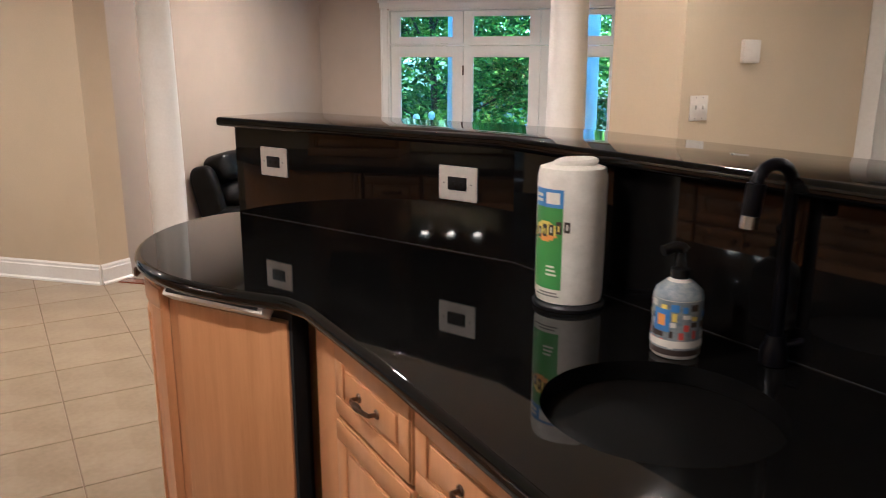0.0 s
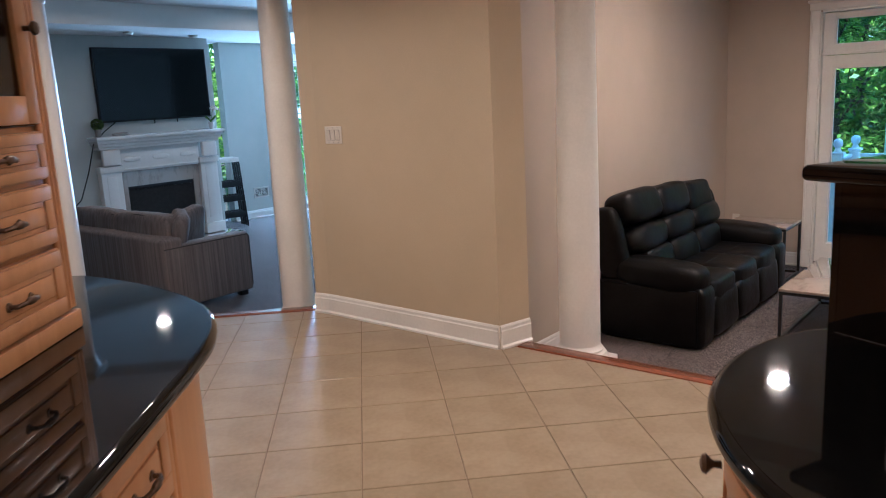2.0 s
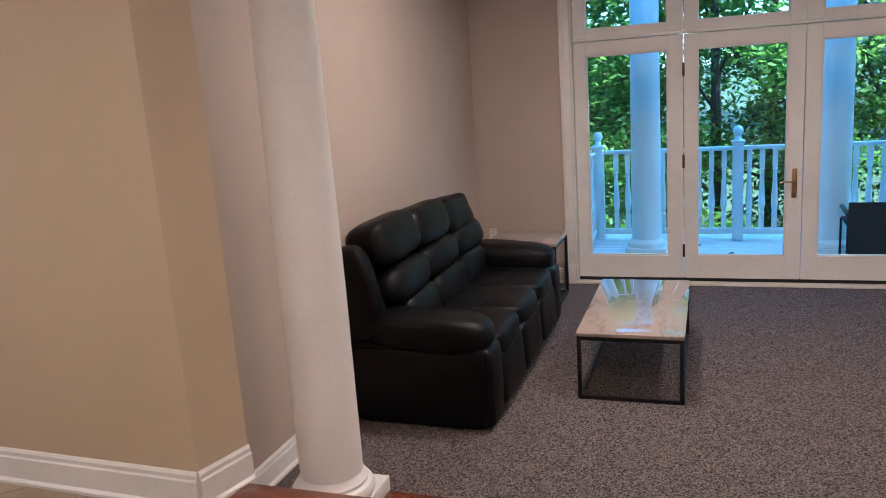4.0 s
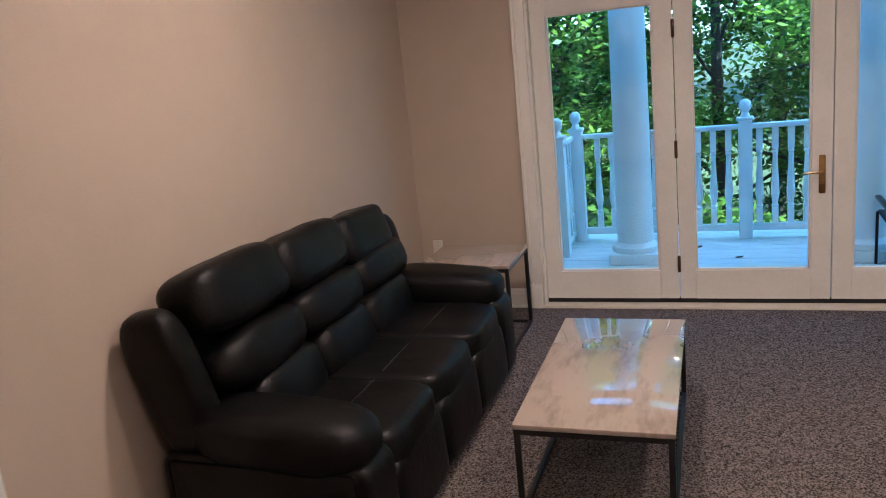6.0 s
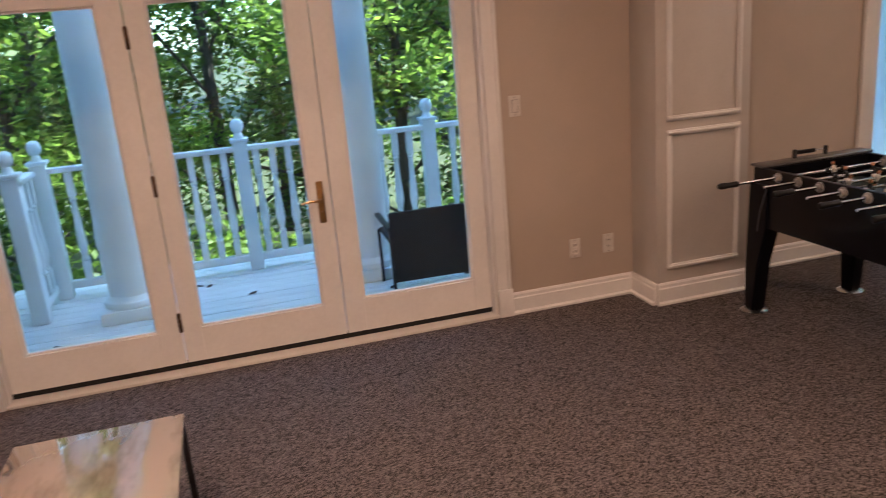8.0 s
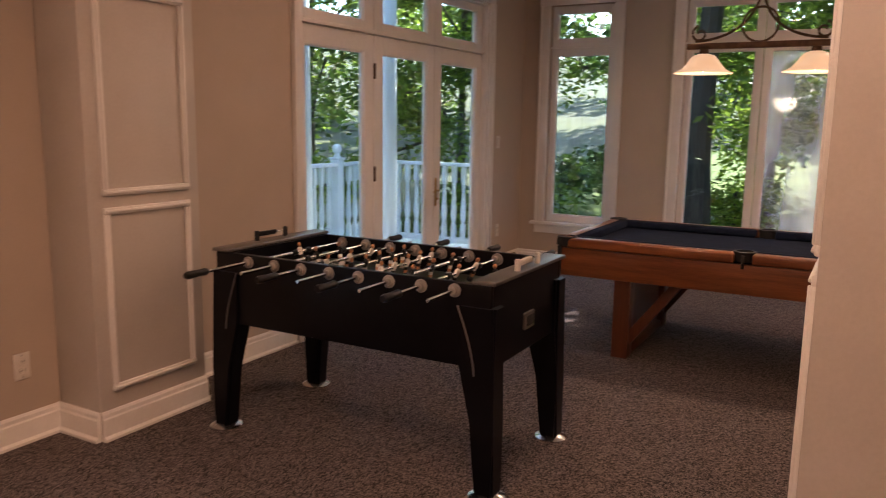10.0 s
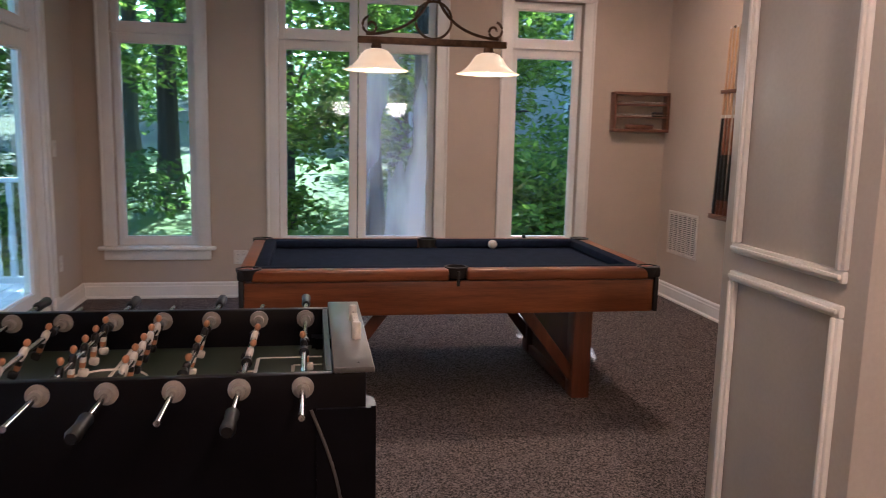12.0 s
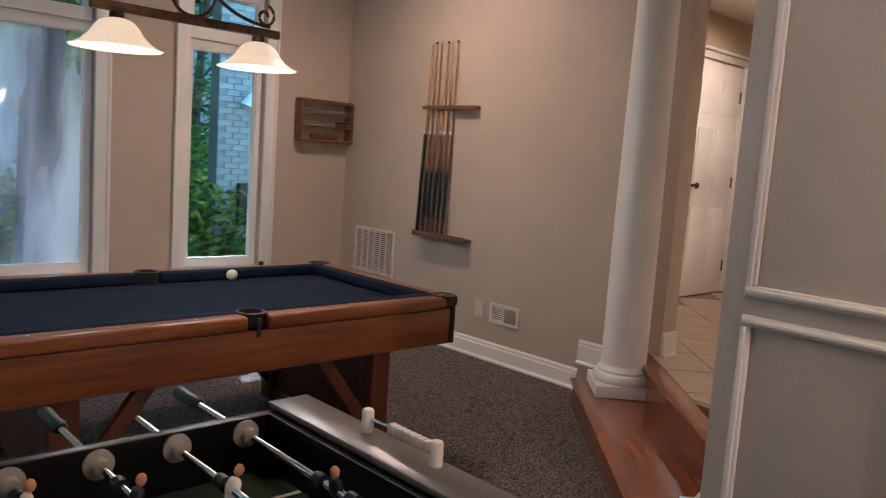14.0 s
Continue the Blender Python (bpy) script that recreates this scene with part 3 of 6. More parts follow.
# the second sash pair is unseen, added around the daylight lamp
for o in (0.0, 0.90):
    sash(t, o - 0.38, o + 0.38 + 0.14 * (o < 0.5), C + 0.09, 1.30, o - 0.31, o + 0.31, C + 0.20, 1.24, 0.05, 0.10, "sash")
    sash(t, o - 0.38, o + 0.38 + 0.14 * (o < 0.5), 1.32, 2.19, o - 0.31, o + 0.31, 1.40, 2.12, 0.05, 0.10, "transom_sash")
casing(t, -0.385, 1.385, C, 2.2, 0.0, 0.09)

# ---- games room ----
def pool_table():
    x0, x1, y0, y1, top = 3.65, 4.82, 6.61, 8.745, 0.385
    t = thing("pool_table", pose(0, 0, 0), "oak pool table with dark navy cloth, one cue ball on it", "pool table")
    part("bed", box(B(), x0 + 0.10, x1 - 0.10, y0 + 0.10, y1 - 0.10, 0.27, 0.335), CLOTH, t, "dark navy cloth bed")
    mid = (y0 + y1) / 2
    for a, b, c, d in ((x0, x0 + 0.078, y0 + 0.06, mid - 0.045), (x0, x0 + 0.078, mid + 0.045, y1 - 0.06), (x1 - 0.078, x1, y0 + 0.06, mid - 0.045), (x1 - 0.078, x1, mid + 0.045, y1 - 0.06),
                       (x0 + 0.06, x1 - 0.06, y0, y0 + 0.078), (x0 + 0.06, x1 - 0.06, y1 - 0.078, y1)):
        r = part("rail", box(B(), a, b, c, d, 0.325, top, 0.014, 3), OAK, t)
        ix = b - a < d - c
        if ix:
            s = b - 0.012 if a == x0 else a - 0.060
            part("cushion", box(B(), s, s + 0.072, c + 0.02, d - 0.005, 0.338, top + 0.002, 0.012), CLOTH, r, "dark navy cushion")
            n = 3
            for i in range(n):
                yy = c + (d - c) * (i + 0.7) / (n + 0.4)
                xx = (a + b) / 2
                part("sight", lathe(B(), [(0.005, 0), (0.005, 0.0015)], 10, (xx, yy, top)), PLASTIC, r)
        else:
            s = d - 0.012 if c == y0 else c - 0.060
            part("cushion", box(B(), a + 0.04, b - 0.04, s, s + 0.072, 0.338, top + 0.002, 0.012), CLOTH, r, "dark navy cushion")
    for a, b, c, d in ((x0 + 0.012, x0 + 0.035, y0 + 0.03, y1 - 0.03), (x1 - 0.035, x1 - 0.012, y0 + 0.03, y1 - 0.03), (x0 + 0.035, x1 - 0.035, y0 + 0.012, y0 + 0.035), (x0 + 0.035, x1 - 0.035, y1 - 0.035, y1 - 0.012)):
        part("apron", box(B(), a, b, c, d, 0.155, 0.324, 0.004), OAK, t)
    for cx, cy in ((x0 + 0.05, y0 + 0.05), (x1 - 0.05, y0 + 0.05), (x0 + 0.05, y1 - 0.05), (x1 - 0.05, y1 - 0.05), (x0 + 0.072, mid), (x1 - 0.072, mid)):
        p = part("pocket", lathe(B(), [(0.052, 0.335), (0.056, 0.365), (0.062, top + 0.004), (0.048, top + 0.006), (0.045, 0.34)], 20, (cx, cy, 0)), RUBBER, t, "black rubber pocket rim")
        if cy != mid:
            sx, sy = (-1 if cx < 4.2 else 1), (-1 if cy < mid else 1)
            part("corner_cap", box(B(), cx - 0.03 + sx * 0.022, cx + 0.03 + sx * 0.022, cy - 0.03 + sy * 0.022, cy + 0.03 + sy * 0.022, 0.335, 0.388, 0.012), RUBBER, p)
            part("corner_edge", box(B(), cx + sx * 0.034 - 0.012, cx + sx * 0.034 + 0.012, cy + sy * 0.034 - 0.012, cy + sy * 0.034 + 0.012, 0.155, 0.335, 0.006), RUBBER, p)
        else:
            sx = -1 if cx < 4.2 else 1
            part("apron_clip", box(B(), cx + sx * 0.068 - 0.006, cx + sx * 0.068 + 0.006, mid - 0.008, mid + 0.008, 0.30, 0.375, 0.003), RUBBER, p)
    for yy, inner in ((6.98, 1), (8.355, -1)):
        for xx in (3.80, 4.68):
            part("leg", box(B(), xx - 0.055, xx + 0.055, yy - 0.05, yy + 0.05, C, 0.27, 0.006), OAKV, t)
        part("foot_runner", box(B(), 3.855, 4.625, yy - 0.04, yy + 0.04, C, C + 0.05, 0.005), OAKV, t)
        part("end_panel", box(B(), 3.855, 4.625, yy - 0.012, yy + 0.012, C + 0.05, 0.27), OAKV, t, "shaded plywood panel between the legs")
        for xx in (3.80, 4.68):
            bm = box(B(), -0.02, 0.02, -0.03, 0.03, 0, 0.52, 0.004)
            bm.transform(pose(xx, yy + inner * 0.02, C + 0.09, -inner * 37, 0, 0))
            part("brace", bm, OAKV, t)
    return t


pool_table()
tagged(make("cue_ball", puff(B(), (4.66, 7.27, 0.3635), (0.057, 0.057, 0.057), 1.0, None, 20, 12), PLASTIC, None, True), "off-white cue ball on the navy pool cloth", "ball")
tagged(make("chalk", box(B(), 4.775, 4.797, 7.02, 7.042, 0.3855, 0.407, 0.002), DARK, None, True), "dark cube of cue chalk on the table rail", "chalk")


def foosball_table():
    x0, x1, y0, y1, top = 1.735, 2.44, 8.245, 9.645, 0.488
    t = thing("foosball_table", pose(0, 0, 0), "black foosball table with grey ends and chrome rods", "foosball table")
    for a, b in ((x0, x0 + 0.028), (x1 - 0.028, x1)):
        part("side", box(B(), a, b, y0 + 0.02, y1 - 0.02, 0.165, top - 0.004, 0.004), FOOSB, t)
    for a, b in ((y0 + 0.02, y0 + 0.05), (y1 - 0.05, y1 - 0.02)):
        part("end", box(B(), x0 + 0.028, x1 - 0.028, a, b, 0.165, top - 0.004), FOOSB, t)
    part("inner_end", box(B(), x0 + 0.028, x1 - 0.028, y0 + 0.10, y0 + 0.115, 0.345, top - 0.004), FOOSB, t)
    part("inner_end", box(B(), x0 + 0.028, x1 - 0.028, y1 - 0.115, y1 - 0.10, 0.345, top - 0.004), FOOSB, t)
    field = part("playfield", box(B(), x0 + 0.029, x1 - 0.029, y0 + 0.051, y1 - 0.051, 0.345, 0.365), FIELD, t, "dark green playfield with pale lines")
    cx, cy, z = (x0 + x1) / 2, (y0 + y1) / 2, 0.3652
    lines = B()
    box(lines, x0 + 0.03, x1 - 0.03, cy - 0.005, cy + 0.005, z, z + 0.001)
    for s in (-1, 1):
        ye = y0 + 0.118 if s < 0 else y1 - 0.118
        for hw, dp in ((0.19, 0.19), (0.11, 0.085)):
            for xx in (-hw, hw):
                box(lines, cx + xx - 0.005, cx + xx + 0.005, min(ye, ye - s * dp), max(ye, ye - s * dp), z, z + 0.001)
            box(lines, cx - hw + 0.005, cx + hw - 0.005, ye - s * dp - 0.005, ye - s * dp + 0.005, z, z + 0.001)
        ring = [(cx + 0.06 * math.cos(a), ye - s * (0.195 + 0.055 * math.sin(a)), z + 0.0008) for a in np.linspace(0, math.pi, 14)]
        tube(lines, ring, 0.004, 4)
        lathe(lines, [(0.012, 0), (0.012, 0.001)], 14, (cx, ye - s * 0.30, z))
    tube(lines, [(cx + 0.11 * math.cos(a), cy + 0.11 * math.sin(a), z + 0.0008) for a in np.linspace(0, 2 * math.pi, 36)], 0.004, 4)
    part("line_marking", lines, PLASTIC, field)
    for a, b, s in ((y0, y0 + 0.098, -1), (y1 - 0.098, y1, 1)):
        pl = part("end_plate", box(B(), x0 - 0.006, x1 + 0.006, a, b, top - 0.003, top + 0.012, 0.004), PLATE, t, "grey metallic end plate")
        mid = (a + b) / 2 + s * 0.02
        col = PLASTIC if s < 0 else DARK
        sc = part("score_counter", cyl(B(), (cx - 0.10, mid, top + 0.041), (cx + 0.10, mid, top + 0.041), 0.003, 8), CHROME, pl)
        for xx in (-0.10, 0.10):
            part("counter_post", lathe(B(), [(0.012, 0), (0.012, 0.042), (0.009, 0.046)], 16, (cx + xx, mid, top + 0.012)), col, sc)
        for i in range(8):
            part("bead", box(B(), cx - 0.084 + i * 0.0145, cx - 0.071 + i * 0.0145, mid - 0.009, mid + 0.009, top + 0.030, top + 0.052, 0.004), col, sc)
    # corner legs
    for xx, sx in ((x0, 1), (x1, -1)):
        for yy, sy in ((y0, 1), (y1, -1)):
            bm = B()
            w0, w1 = 0.15, 0.085
            hi = [(xx - sx * 0.010, yy - sy * 0.004), (xx + sx * w0 * 0.55, yy - sy * 0.004), (xx + sx * w0 * 0.55, yy + sy * w0), (xx - sx * 0.010, yy + sy * w0)]
            lo = [(xx - sx * 0.018, yy - sy * 0.012), (xx + sx * (w1 - 0.02), yy - sy * 0.012), (xx + sx * (w1 - 0.02), yy + sy * (w1 - 0.015)), (xx - sx * 0.018, yy + sy * (w1 - 0.015))]
            vs = [[bm.verts.new((px, py, zz)) for px, py in ring] for ring, zz in ((lo, C + 0.018), ([((a[0] * 2 + b[0]) / 3, (a[1] * 2 + b[1]) / 3) for a, b in zip(lo, hi)], -0.05), (hi, 0.17), (hi, 0.40))]
            for r0, r1 in zip(vs, vs[1:]):
                for i in range(4):
                    bm.faces.new((r0[i], r0[(i + 1) % 4], r1[(i + 1) % 4], r1[i]))
            bm.faces.new(vs[0])
            bm.faces.new(vs[-1])
            bmesh.ops.bevel(bm, geom=[e for e in bm.edges if abs(e.verts[0].co.z - e.verts[1].co.z) > 0.05], offset=0.012, segments=2, affect="EDGES")
            lg = part("leg", bm, FOOSB, t)
            part("foot", lathe(B(), [(0.072, C), (0.074, C + 0.005), (0.060, C + 0.013), (0.020, C + 0.026)], 28, (xx + sx * 0.022, yy + sy * 0.026, 0)), CHROME, lg, "chrome foot disc")
            strip = [(xx - sx * 0.013, yy + sy * (w0 - 0.075 * math.sin(a * 1.35)), 0.40 - 0.26 * a) for a in np.linspace(0, 1, 10)]
            part("edge_strip", tube(B(), strip, 0.004, 6), PLATE, lg)
    # a goal ball-return opening in each end
    for yy, s in ((y0 + 0.018, -1), (y1 - 0.018, 1)):
        g = part("ball_return", box(B(), cx - 0.05, cx + 0.05, yy - 0.008, yy + 0.008, 0.25, 0.32, 0.006), PLATE, t, "grey framed ball return slot")
        part("slot", box(B(), cx - 0.035, cx + 0.035, yy - 0.010, yy + 0.010, 0.263, 0.307, 0.004), SLOT, g)
    counts = (1, 2, 3, 5, 5, 3, 2, 1)
    near = (0, 1, 0, 1, 0, 1, 0, 1)
    tilt = (8, 20, -15, 12, -8, 22, 10, -12)

    def figure(white):
        bm = B()
        m = Matrix.Diagonal((1, 1, 1, 1))
        puff(bm, (0, 0, 0.004), (0.030, 0.020, 0.036), 0.7, m, 10, 6)
        puff(bm, (0, 0, 0.034), (0.018, 0.018, 0.022), 1.0, m, 10, 6)
        puff(bm, (0, 0, -0.030), (0.024, 0.016, 0.044), 0.6, m, 10, 6)
        puff(bm, (0, 0.004, -0.060), (0.024, 0.026, 0.022), 0.5, m, 10, 6)
        me = bpy.data.meshes.new("figure")
        bm.to_mesh(me)
        bm.free()
        for mm in ((PLASTIC, SKIN, DARK) if white else (DARK, SKIN, PLASTIC)):
            me.materials.append(mm)
        for p in me.polygons:
            zc = p.center.z
            p.material_index = 0 if -0.014 < zc < 0.022 else (1 if zc >= 0.022 or zc > -0.045 and zc < -0.028 else 2)
            p.use_smooth = True
        return me

    fig_mesh = {w: figure(w) for w in (0, 1)}
    for k in range(8):
        ry, rz = 8.414 + 0.1455 * k, 0.453
        out = (0.26 if k == 7 else 0.17) if near[k] else 0.20
        rod = part("rod", cyl(B(), (x0 - out, ry, rz), (x1 + (0.16 if near[k] else 0.20), ry, rz), 0.0075, 12), CHROME, t, "chrome rod with playing figures")
        for xx, s in ((x0, -1), (x1, 1)):
            part("bearing", lathe(B(), [(0.026, 0), (0.026, 0.006), (0.016, 0.010), (0.015, 0.022)], 24, (xx, ry, rz), pose(0, 0, 0, 0, s * 90, 0)), GREYPL, rod)
            part("bearing", lathe(B(), [(0.028, 0), (0.028, 0.007), (0.016, 0.011), (0.015, 0.028)], 24, (xx - s * 0.028, ry, rz), pose(0, 0, 0, 0, -s * 90, 0)), GREYPL, rod)
        hx = x0 - out if near[k] else x1 + 0.20
        s = -1 if near[k] else 1
        part("grip", lathe(B(), [(0.011, 0), (0.016, 0.01), (0.014, 0.05), (0.017, 0.10), (0.012, 0.115)], 12, (hx + (0.02 if s < 0 else -0.02), ry, rz), pose(0, 0, 0, 0, s * 90, 0)), DARK, rod)
        n = counts[k]
        for s in (-1, 1):
            bx = cx + s * ((n - 1) / 2 * min(0.17, 0.52 / n) + 0.05)
            part("bumper", lathe(B(), [(0.0075, -0.014), (0.014, -0.012), (0.012, -0.004), (0.014, 0.004), (0.013, 0.012), (0.0075, 0.014)], 14, (bx, ry, rz), pose(0, 0, 0, 0, 90, 0)), DARK, rod, "black rubber bumper")
        for i in range(n):
            f = new("figure", fig_mesh[near[k]])
            f.parent = rod
            px = cx + (i - (n - 1) / 2) * min(0.17, 0.52 / n) + 0.02 * math.sin(k * 2.3)
            f.matrix_world = pose(px, ry, rz, tilt[k], 0, 0 if near[k] else 180)
    return t


foosball_table()


def pendant():
    t = thing("pendant_lamp", pose(4.17, 7.75, 1.533), "bronze scrollwork pendant with two lit glass shades", "pendant lamp")
    part("bar", box(B(), -0.018, 0.018, -0.405, 0.405, -0.018, 0.018, 0.005), BRONZE, t)
    for s in (-1, 1):
        sp = [(0, s * (0.335 + (0.012 + 0.030 * a / 6.0) * math.cos(a)), 0.072 + (0.012 + 0.030 * a / 6.0) * math.sin(a)) for a in np.linspace(0.0, 7.6, 26)]
        part("scroll", tube(B(), sp, 0.007), BRONZE, t)
        up = [(0, s * (0.36 - 0.36 * (1 - (1 - u) ** 2.0)) if u < 1 else 0, 0.03 + 0.34 * u ** 1.8) for u in np.linspace(0, 1, 18)]
        part("arm", tube(B(), up, 0.008), BRONZE, t)
    part("ring", tube(B(), [(0, 0.098 * math.cos(a), 0.115 + 0.098 * math.sin(a)) for a in np.linspace(0, 2 * math.pi, 33)], 0.007), BRONZE, t)
    part("stem", cyl(B(), (0, 0, 0.36), (0, 0, 1.08), 0.008), BRONZE, t)
    part("canopy", lathe(B(), [(0.012, 1.04), (0.05, 1.07), (0.06, 1.10)], 20), BRONZE, t)
    for yy in (0.305, -0.305):
        part("socket", lathe(B(), [(0.016, -0.06), (0.030, -0.045), (0.026, -0.018)], 18, (0, yy, 0)), BRONZE, t)
        prof = [(0.034, -0.045), (0.060, -0.054), (0.082, -0.076), (0.100, -0.105), (0.128, -0.134), (0.158, -0.151), (0.174, -0.156)]
        sh = part("shade", lathe(B(), prof + [(r - 0.004, z - 0.003) for r, z in prof[::-1]], 40, (0, yy, 0)), SHADE, t, "frosted amber glass bell shade, lit")
        part("bulb", puff(B(), (0, yy, -0.115), (0.052, 0.052, 0.07), 1.0, None, 14, 8), BULB, sh, "glowing light bulb")
        lamp("bulb_light", "POINT", 1.7, (1.0, 0.75, 0.48), pose(4.17, 7.75 + yy, 1.52 - 0.175), 0.12)
    return t


def shade_build(nt, b, node, link):
    b.inputs["Base Color"].default_value = (0.52, 0.36, 0.19, 1)
    b.inputs["Roughness"].default_value = 0.35
    n = node("TexNoise", Scale=9.0, Detail=4.0)
    r = node("ValToRGB")
    r.color_ramp.elements[0].color, r.color_ramp.elements[1].color = (0.95, 0.50, 0.20, 1), (1.0, 0.76, 0.46, 1)
    tc = node("TexCoord")
    link(tc.outputs["Object"], n.inputs["Vector"])
    link(n.outputs[0], r.inputs[0])
    link(r.outputs[0], b.inputs["Emission Color"])
    b.inputs["Emission Strength"].default_value = 0.10


SHADE = material("lit_frosted_glass", shade_build)
BULB = plain("glowing_bulb", (1.0, 0.82, 0.58), 0.4, 0, 3.6)
pendant()

# cue rack and cues
t = thing("cue_rack", pose(0, 0, 0), "two-piece wooden wall rack for pool cues", "cue rack")
part("top_shelf", box(B(), 4.875, 5.435, SY + 0.001, SY + 0.055, 1.392, 1.418, 0.004), RACKW, t)
part("bottom_shelf", box(B(), 4.875, 5.435, SY + 0.001, SY + 0.085, 0.452, 0.478, 0.004), RACKW, t)
part("bottom_lip", box(B(), 4.875, 5.435, SY + 0.075, SY + 0.085, 0.479, 0.492, 0.003), RACKW, t)
CUEW = wood("pale_cue_shaft", (0.42, 0.26, 0.13), (0.55, 0.37, 0.20), 0.3, 3.0)
for i in range(6):
    cx = 5.405 - i * 0.055
    c = thing("pool_cue", pose(cx, SY + 0.058, 0.479, 1.4 + 0.5 * math.sin(i * 3), -0.3 * math.cos(i * 2), 0), "wooden pool cue with a dark wrapped butt standing in the rack", "cue", "cues in the rack")
    part("butt", cyl(B(), (0, 0, 0.0), (0, 0, 0.12), 0.0148, 12, 0.0142), OAKV if i else DARK, c)
    part("wrap", cyl(B(), (0, 0, 0.12), (0, 0, 0.46), 0.0142, 12, 0.0125), DARK, c, "black cord wrap")
    part("forearm", cyl(B(), (0, 0, 0.46), (0, 0, 0.73), 0.0125, 12, 0.0108), DARK if i == 0 else OAK, c)
    part("joint", cyl(B(), (0, 0, 0.73), (0, 0, 0.755), 0.0110, 12), PLASTIC, c, "white joint collar")
    part("shaft", cyl(B(), (0, 0, 0.755), (0, 0, 1.385), 0.0106, 12, 0.0065), CUEW, c)
    part("tip", cyl(B(), (0, 0, 1.385), (0, 0, 1.402), 0.0066, 10), DARK if i % 2 else PLASTIC, c)

# ball rack on the window wall
t = thing("wall_shelf", pose(EX, 5.575, 0, 0, 0, -90), "small dark wooden wall shelf for billiard accessories", "shelf")
for a, b, c, d in ((-0.255, 0.255, 1.415, 1.44), (-0.255, 0.255, 1.10, 1.125)):
    part("board", box(B(), a, b, -0.10, -0.001, c, d, 0.004), RACKW, t)
for a in (-0.255, 0.233):
    part("side", box(B(), a, a + 0.022, -0.10, -0.001, 1.125, 1.415, 0.003), RACKW, t)
for z in (1.22, 1.325):
    part("shelf", box(B(), -0.233, 0.233, -0.085, -0.012, z, z + 0.014, 0.002), RACKW, t)
    part("rail", cyl(B(), (-0.233, -0.088, z + 0.03), (0.233, -0.088, z + 0.03), 0.005), CHROME, t)
tagged(make("table_brush", box(B(), 6.372, 6.43, 5.45, 5.70, 1.126, 1.165, 0.012), RACKW, None, True), "dark wooden table brush lying in the wall shelf", "brush")
tagged(make("bridge_head", box(B(), 6.385, 6.42, 5.36, 5.46, 1.235, 1.275, 0.008), DARK, None, True), "black cue bridge head lying in the wall shelf", "bridge head")


def grille(m, w, h, n, label, cols=1, name="air_vent"):
    t = thing(name, m, label, "vent")
    f = 0.022
    bm = B()
    for a in ((-w / 2, w / 2, h / 2 - f, h / 2), (-w / 2, w / 2, -h / 2, -h / 2 + f), (-w / 2, -w / 2 + f, -h / 2 + f, h / 2 - f), (w / 2 - f, w / 2, -h / 2 + f, h / 2 - f)):
        box(bm, a[0], a[1], -0.010, -0.001, a[2], a[3], 0.002)
    for c in range(1, cols):
        xx = -w / 2 + f + (w - 2 * f) * c / cols
        box(bm, xx - 0.006, xx + 0.006, -0.010, -0.001, -h / 2 + f, h / 2 - f)
    part("frame", bm, PLASTIC, t)
    part("backing", box(B(), -w / 2 + f, w / 2 - f, -0.002, -0.001, -h / 2 + f, h / 2 - f), SLOT, t)
    for i in range(n):
        z = -h / 2 + f + (h - 2 * f) * (i + 0.5) / n
        bm = box(B(), -w / 2 + f, w / 2 - f, -0.005, 0.005, -0.0012, 0.0012)
        bm.transform(pose(0, -0.0065, z, 35, 0, 0))
        part("slat", bm, PLASTIC, t)
    return t


grille(pose(5.985, SY, 0.25, 0, 0, 180), 0.52, 0.37, 20, "large white slatted return-air vent in the wall", 6)
small = grille(pose(4.505, SY, 0.003, 0, 0, 180), 0.27, 0.14, 7, "small white wall vent, half closed, above the baseboard", 2)
part("closed_plate", box(B(), 0.006, 0.113, -0.0125, -0.008, -0.048, 0.048, 0.002), GREYPL, small, "grey closed damper plate")
part("damper_lever", box(B(), 0.116, 0.122, -0.022, -0.009, -0.020, -0.012, 0.002), GREYPL, small)
grille(pose(-10.70, 10.17, 0.075, 0, 0, 90), 0.30, 0.17, 7, "small grey slatted wall vent", 2)


def plate(m, gangs, kind, label, name):
    """A wall plate that looks to -y."""
    t = thing(name, m, label, name.split("_")[-1])
    w = 0.072 + 0.046 * (gangs - 1)
    part("cover", box(B(), -w / 2, w / 2, -0.007, -0.001, -0.058, 0.058, 0.003), PLASTIC, t)
    for g in range(gangs):
        xx = (g - (gangs - 1) / 2) * 0.046
        if kind == "rocker":
            bm = box(B(), xx - 0.016, xx + 0.016, -0.004, 0.0, -0.033, 0.033, 0.002)
            bm.transform(pose(0, -0.0075, 0, 4, 0, 0))
            part("rocker", bm, PLASTIC, t)
            part("gap", box(B(), xx - 0.0185, xx + 0.0185, -0.0078, -0.0066, -0.0355, 0.0355), GREYPL, t)
        elif kind == "toggle":
            part("toggle", box(B(), xx - 0.005, xx + 0.005, -0.018, -0.006, -0.006, 0.014, 0.002), PLASTIC, t)
        else:
            for z in (-0.02, 0.02):
                r = part("receptacle", box(B(), xx - 0.015, xx + 0.015, -0.0085, -0.0068, z - 0.013, z + 0.013, 0.004), PLASTIC, t)
                for s in (-0.006, 0.006):
                    part("slot", box(B(), xx + s - 0.0012, xx + s + 0.0012, -0.0092, -0.0082, z - 0.002, z + 0.007), SLOT, r)
        for z in (-0.048, 0.048):
            part("screw", lathe(B(), [(0.003, 0), (0.003, 0.001)], 8, (xx, -0.007, z), pose(0, 0, 0, 90, 0, 0)), GREYPL, t)
    return t


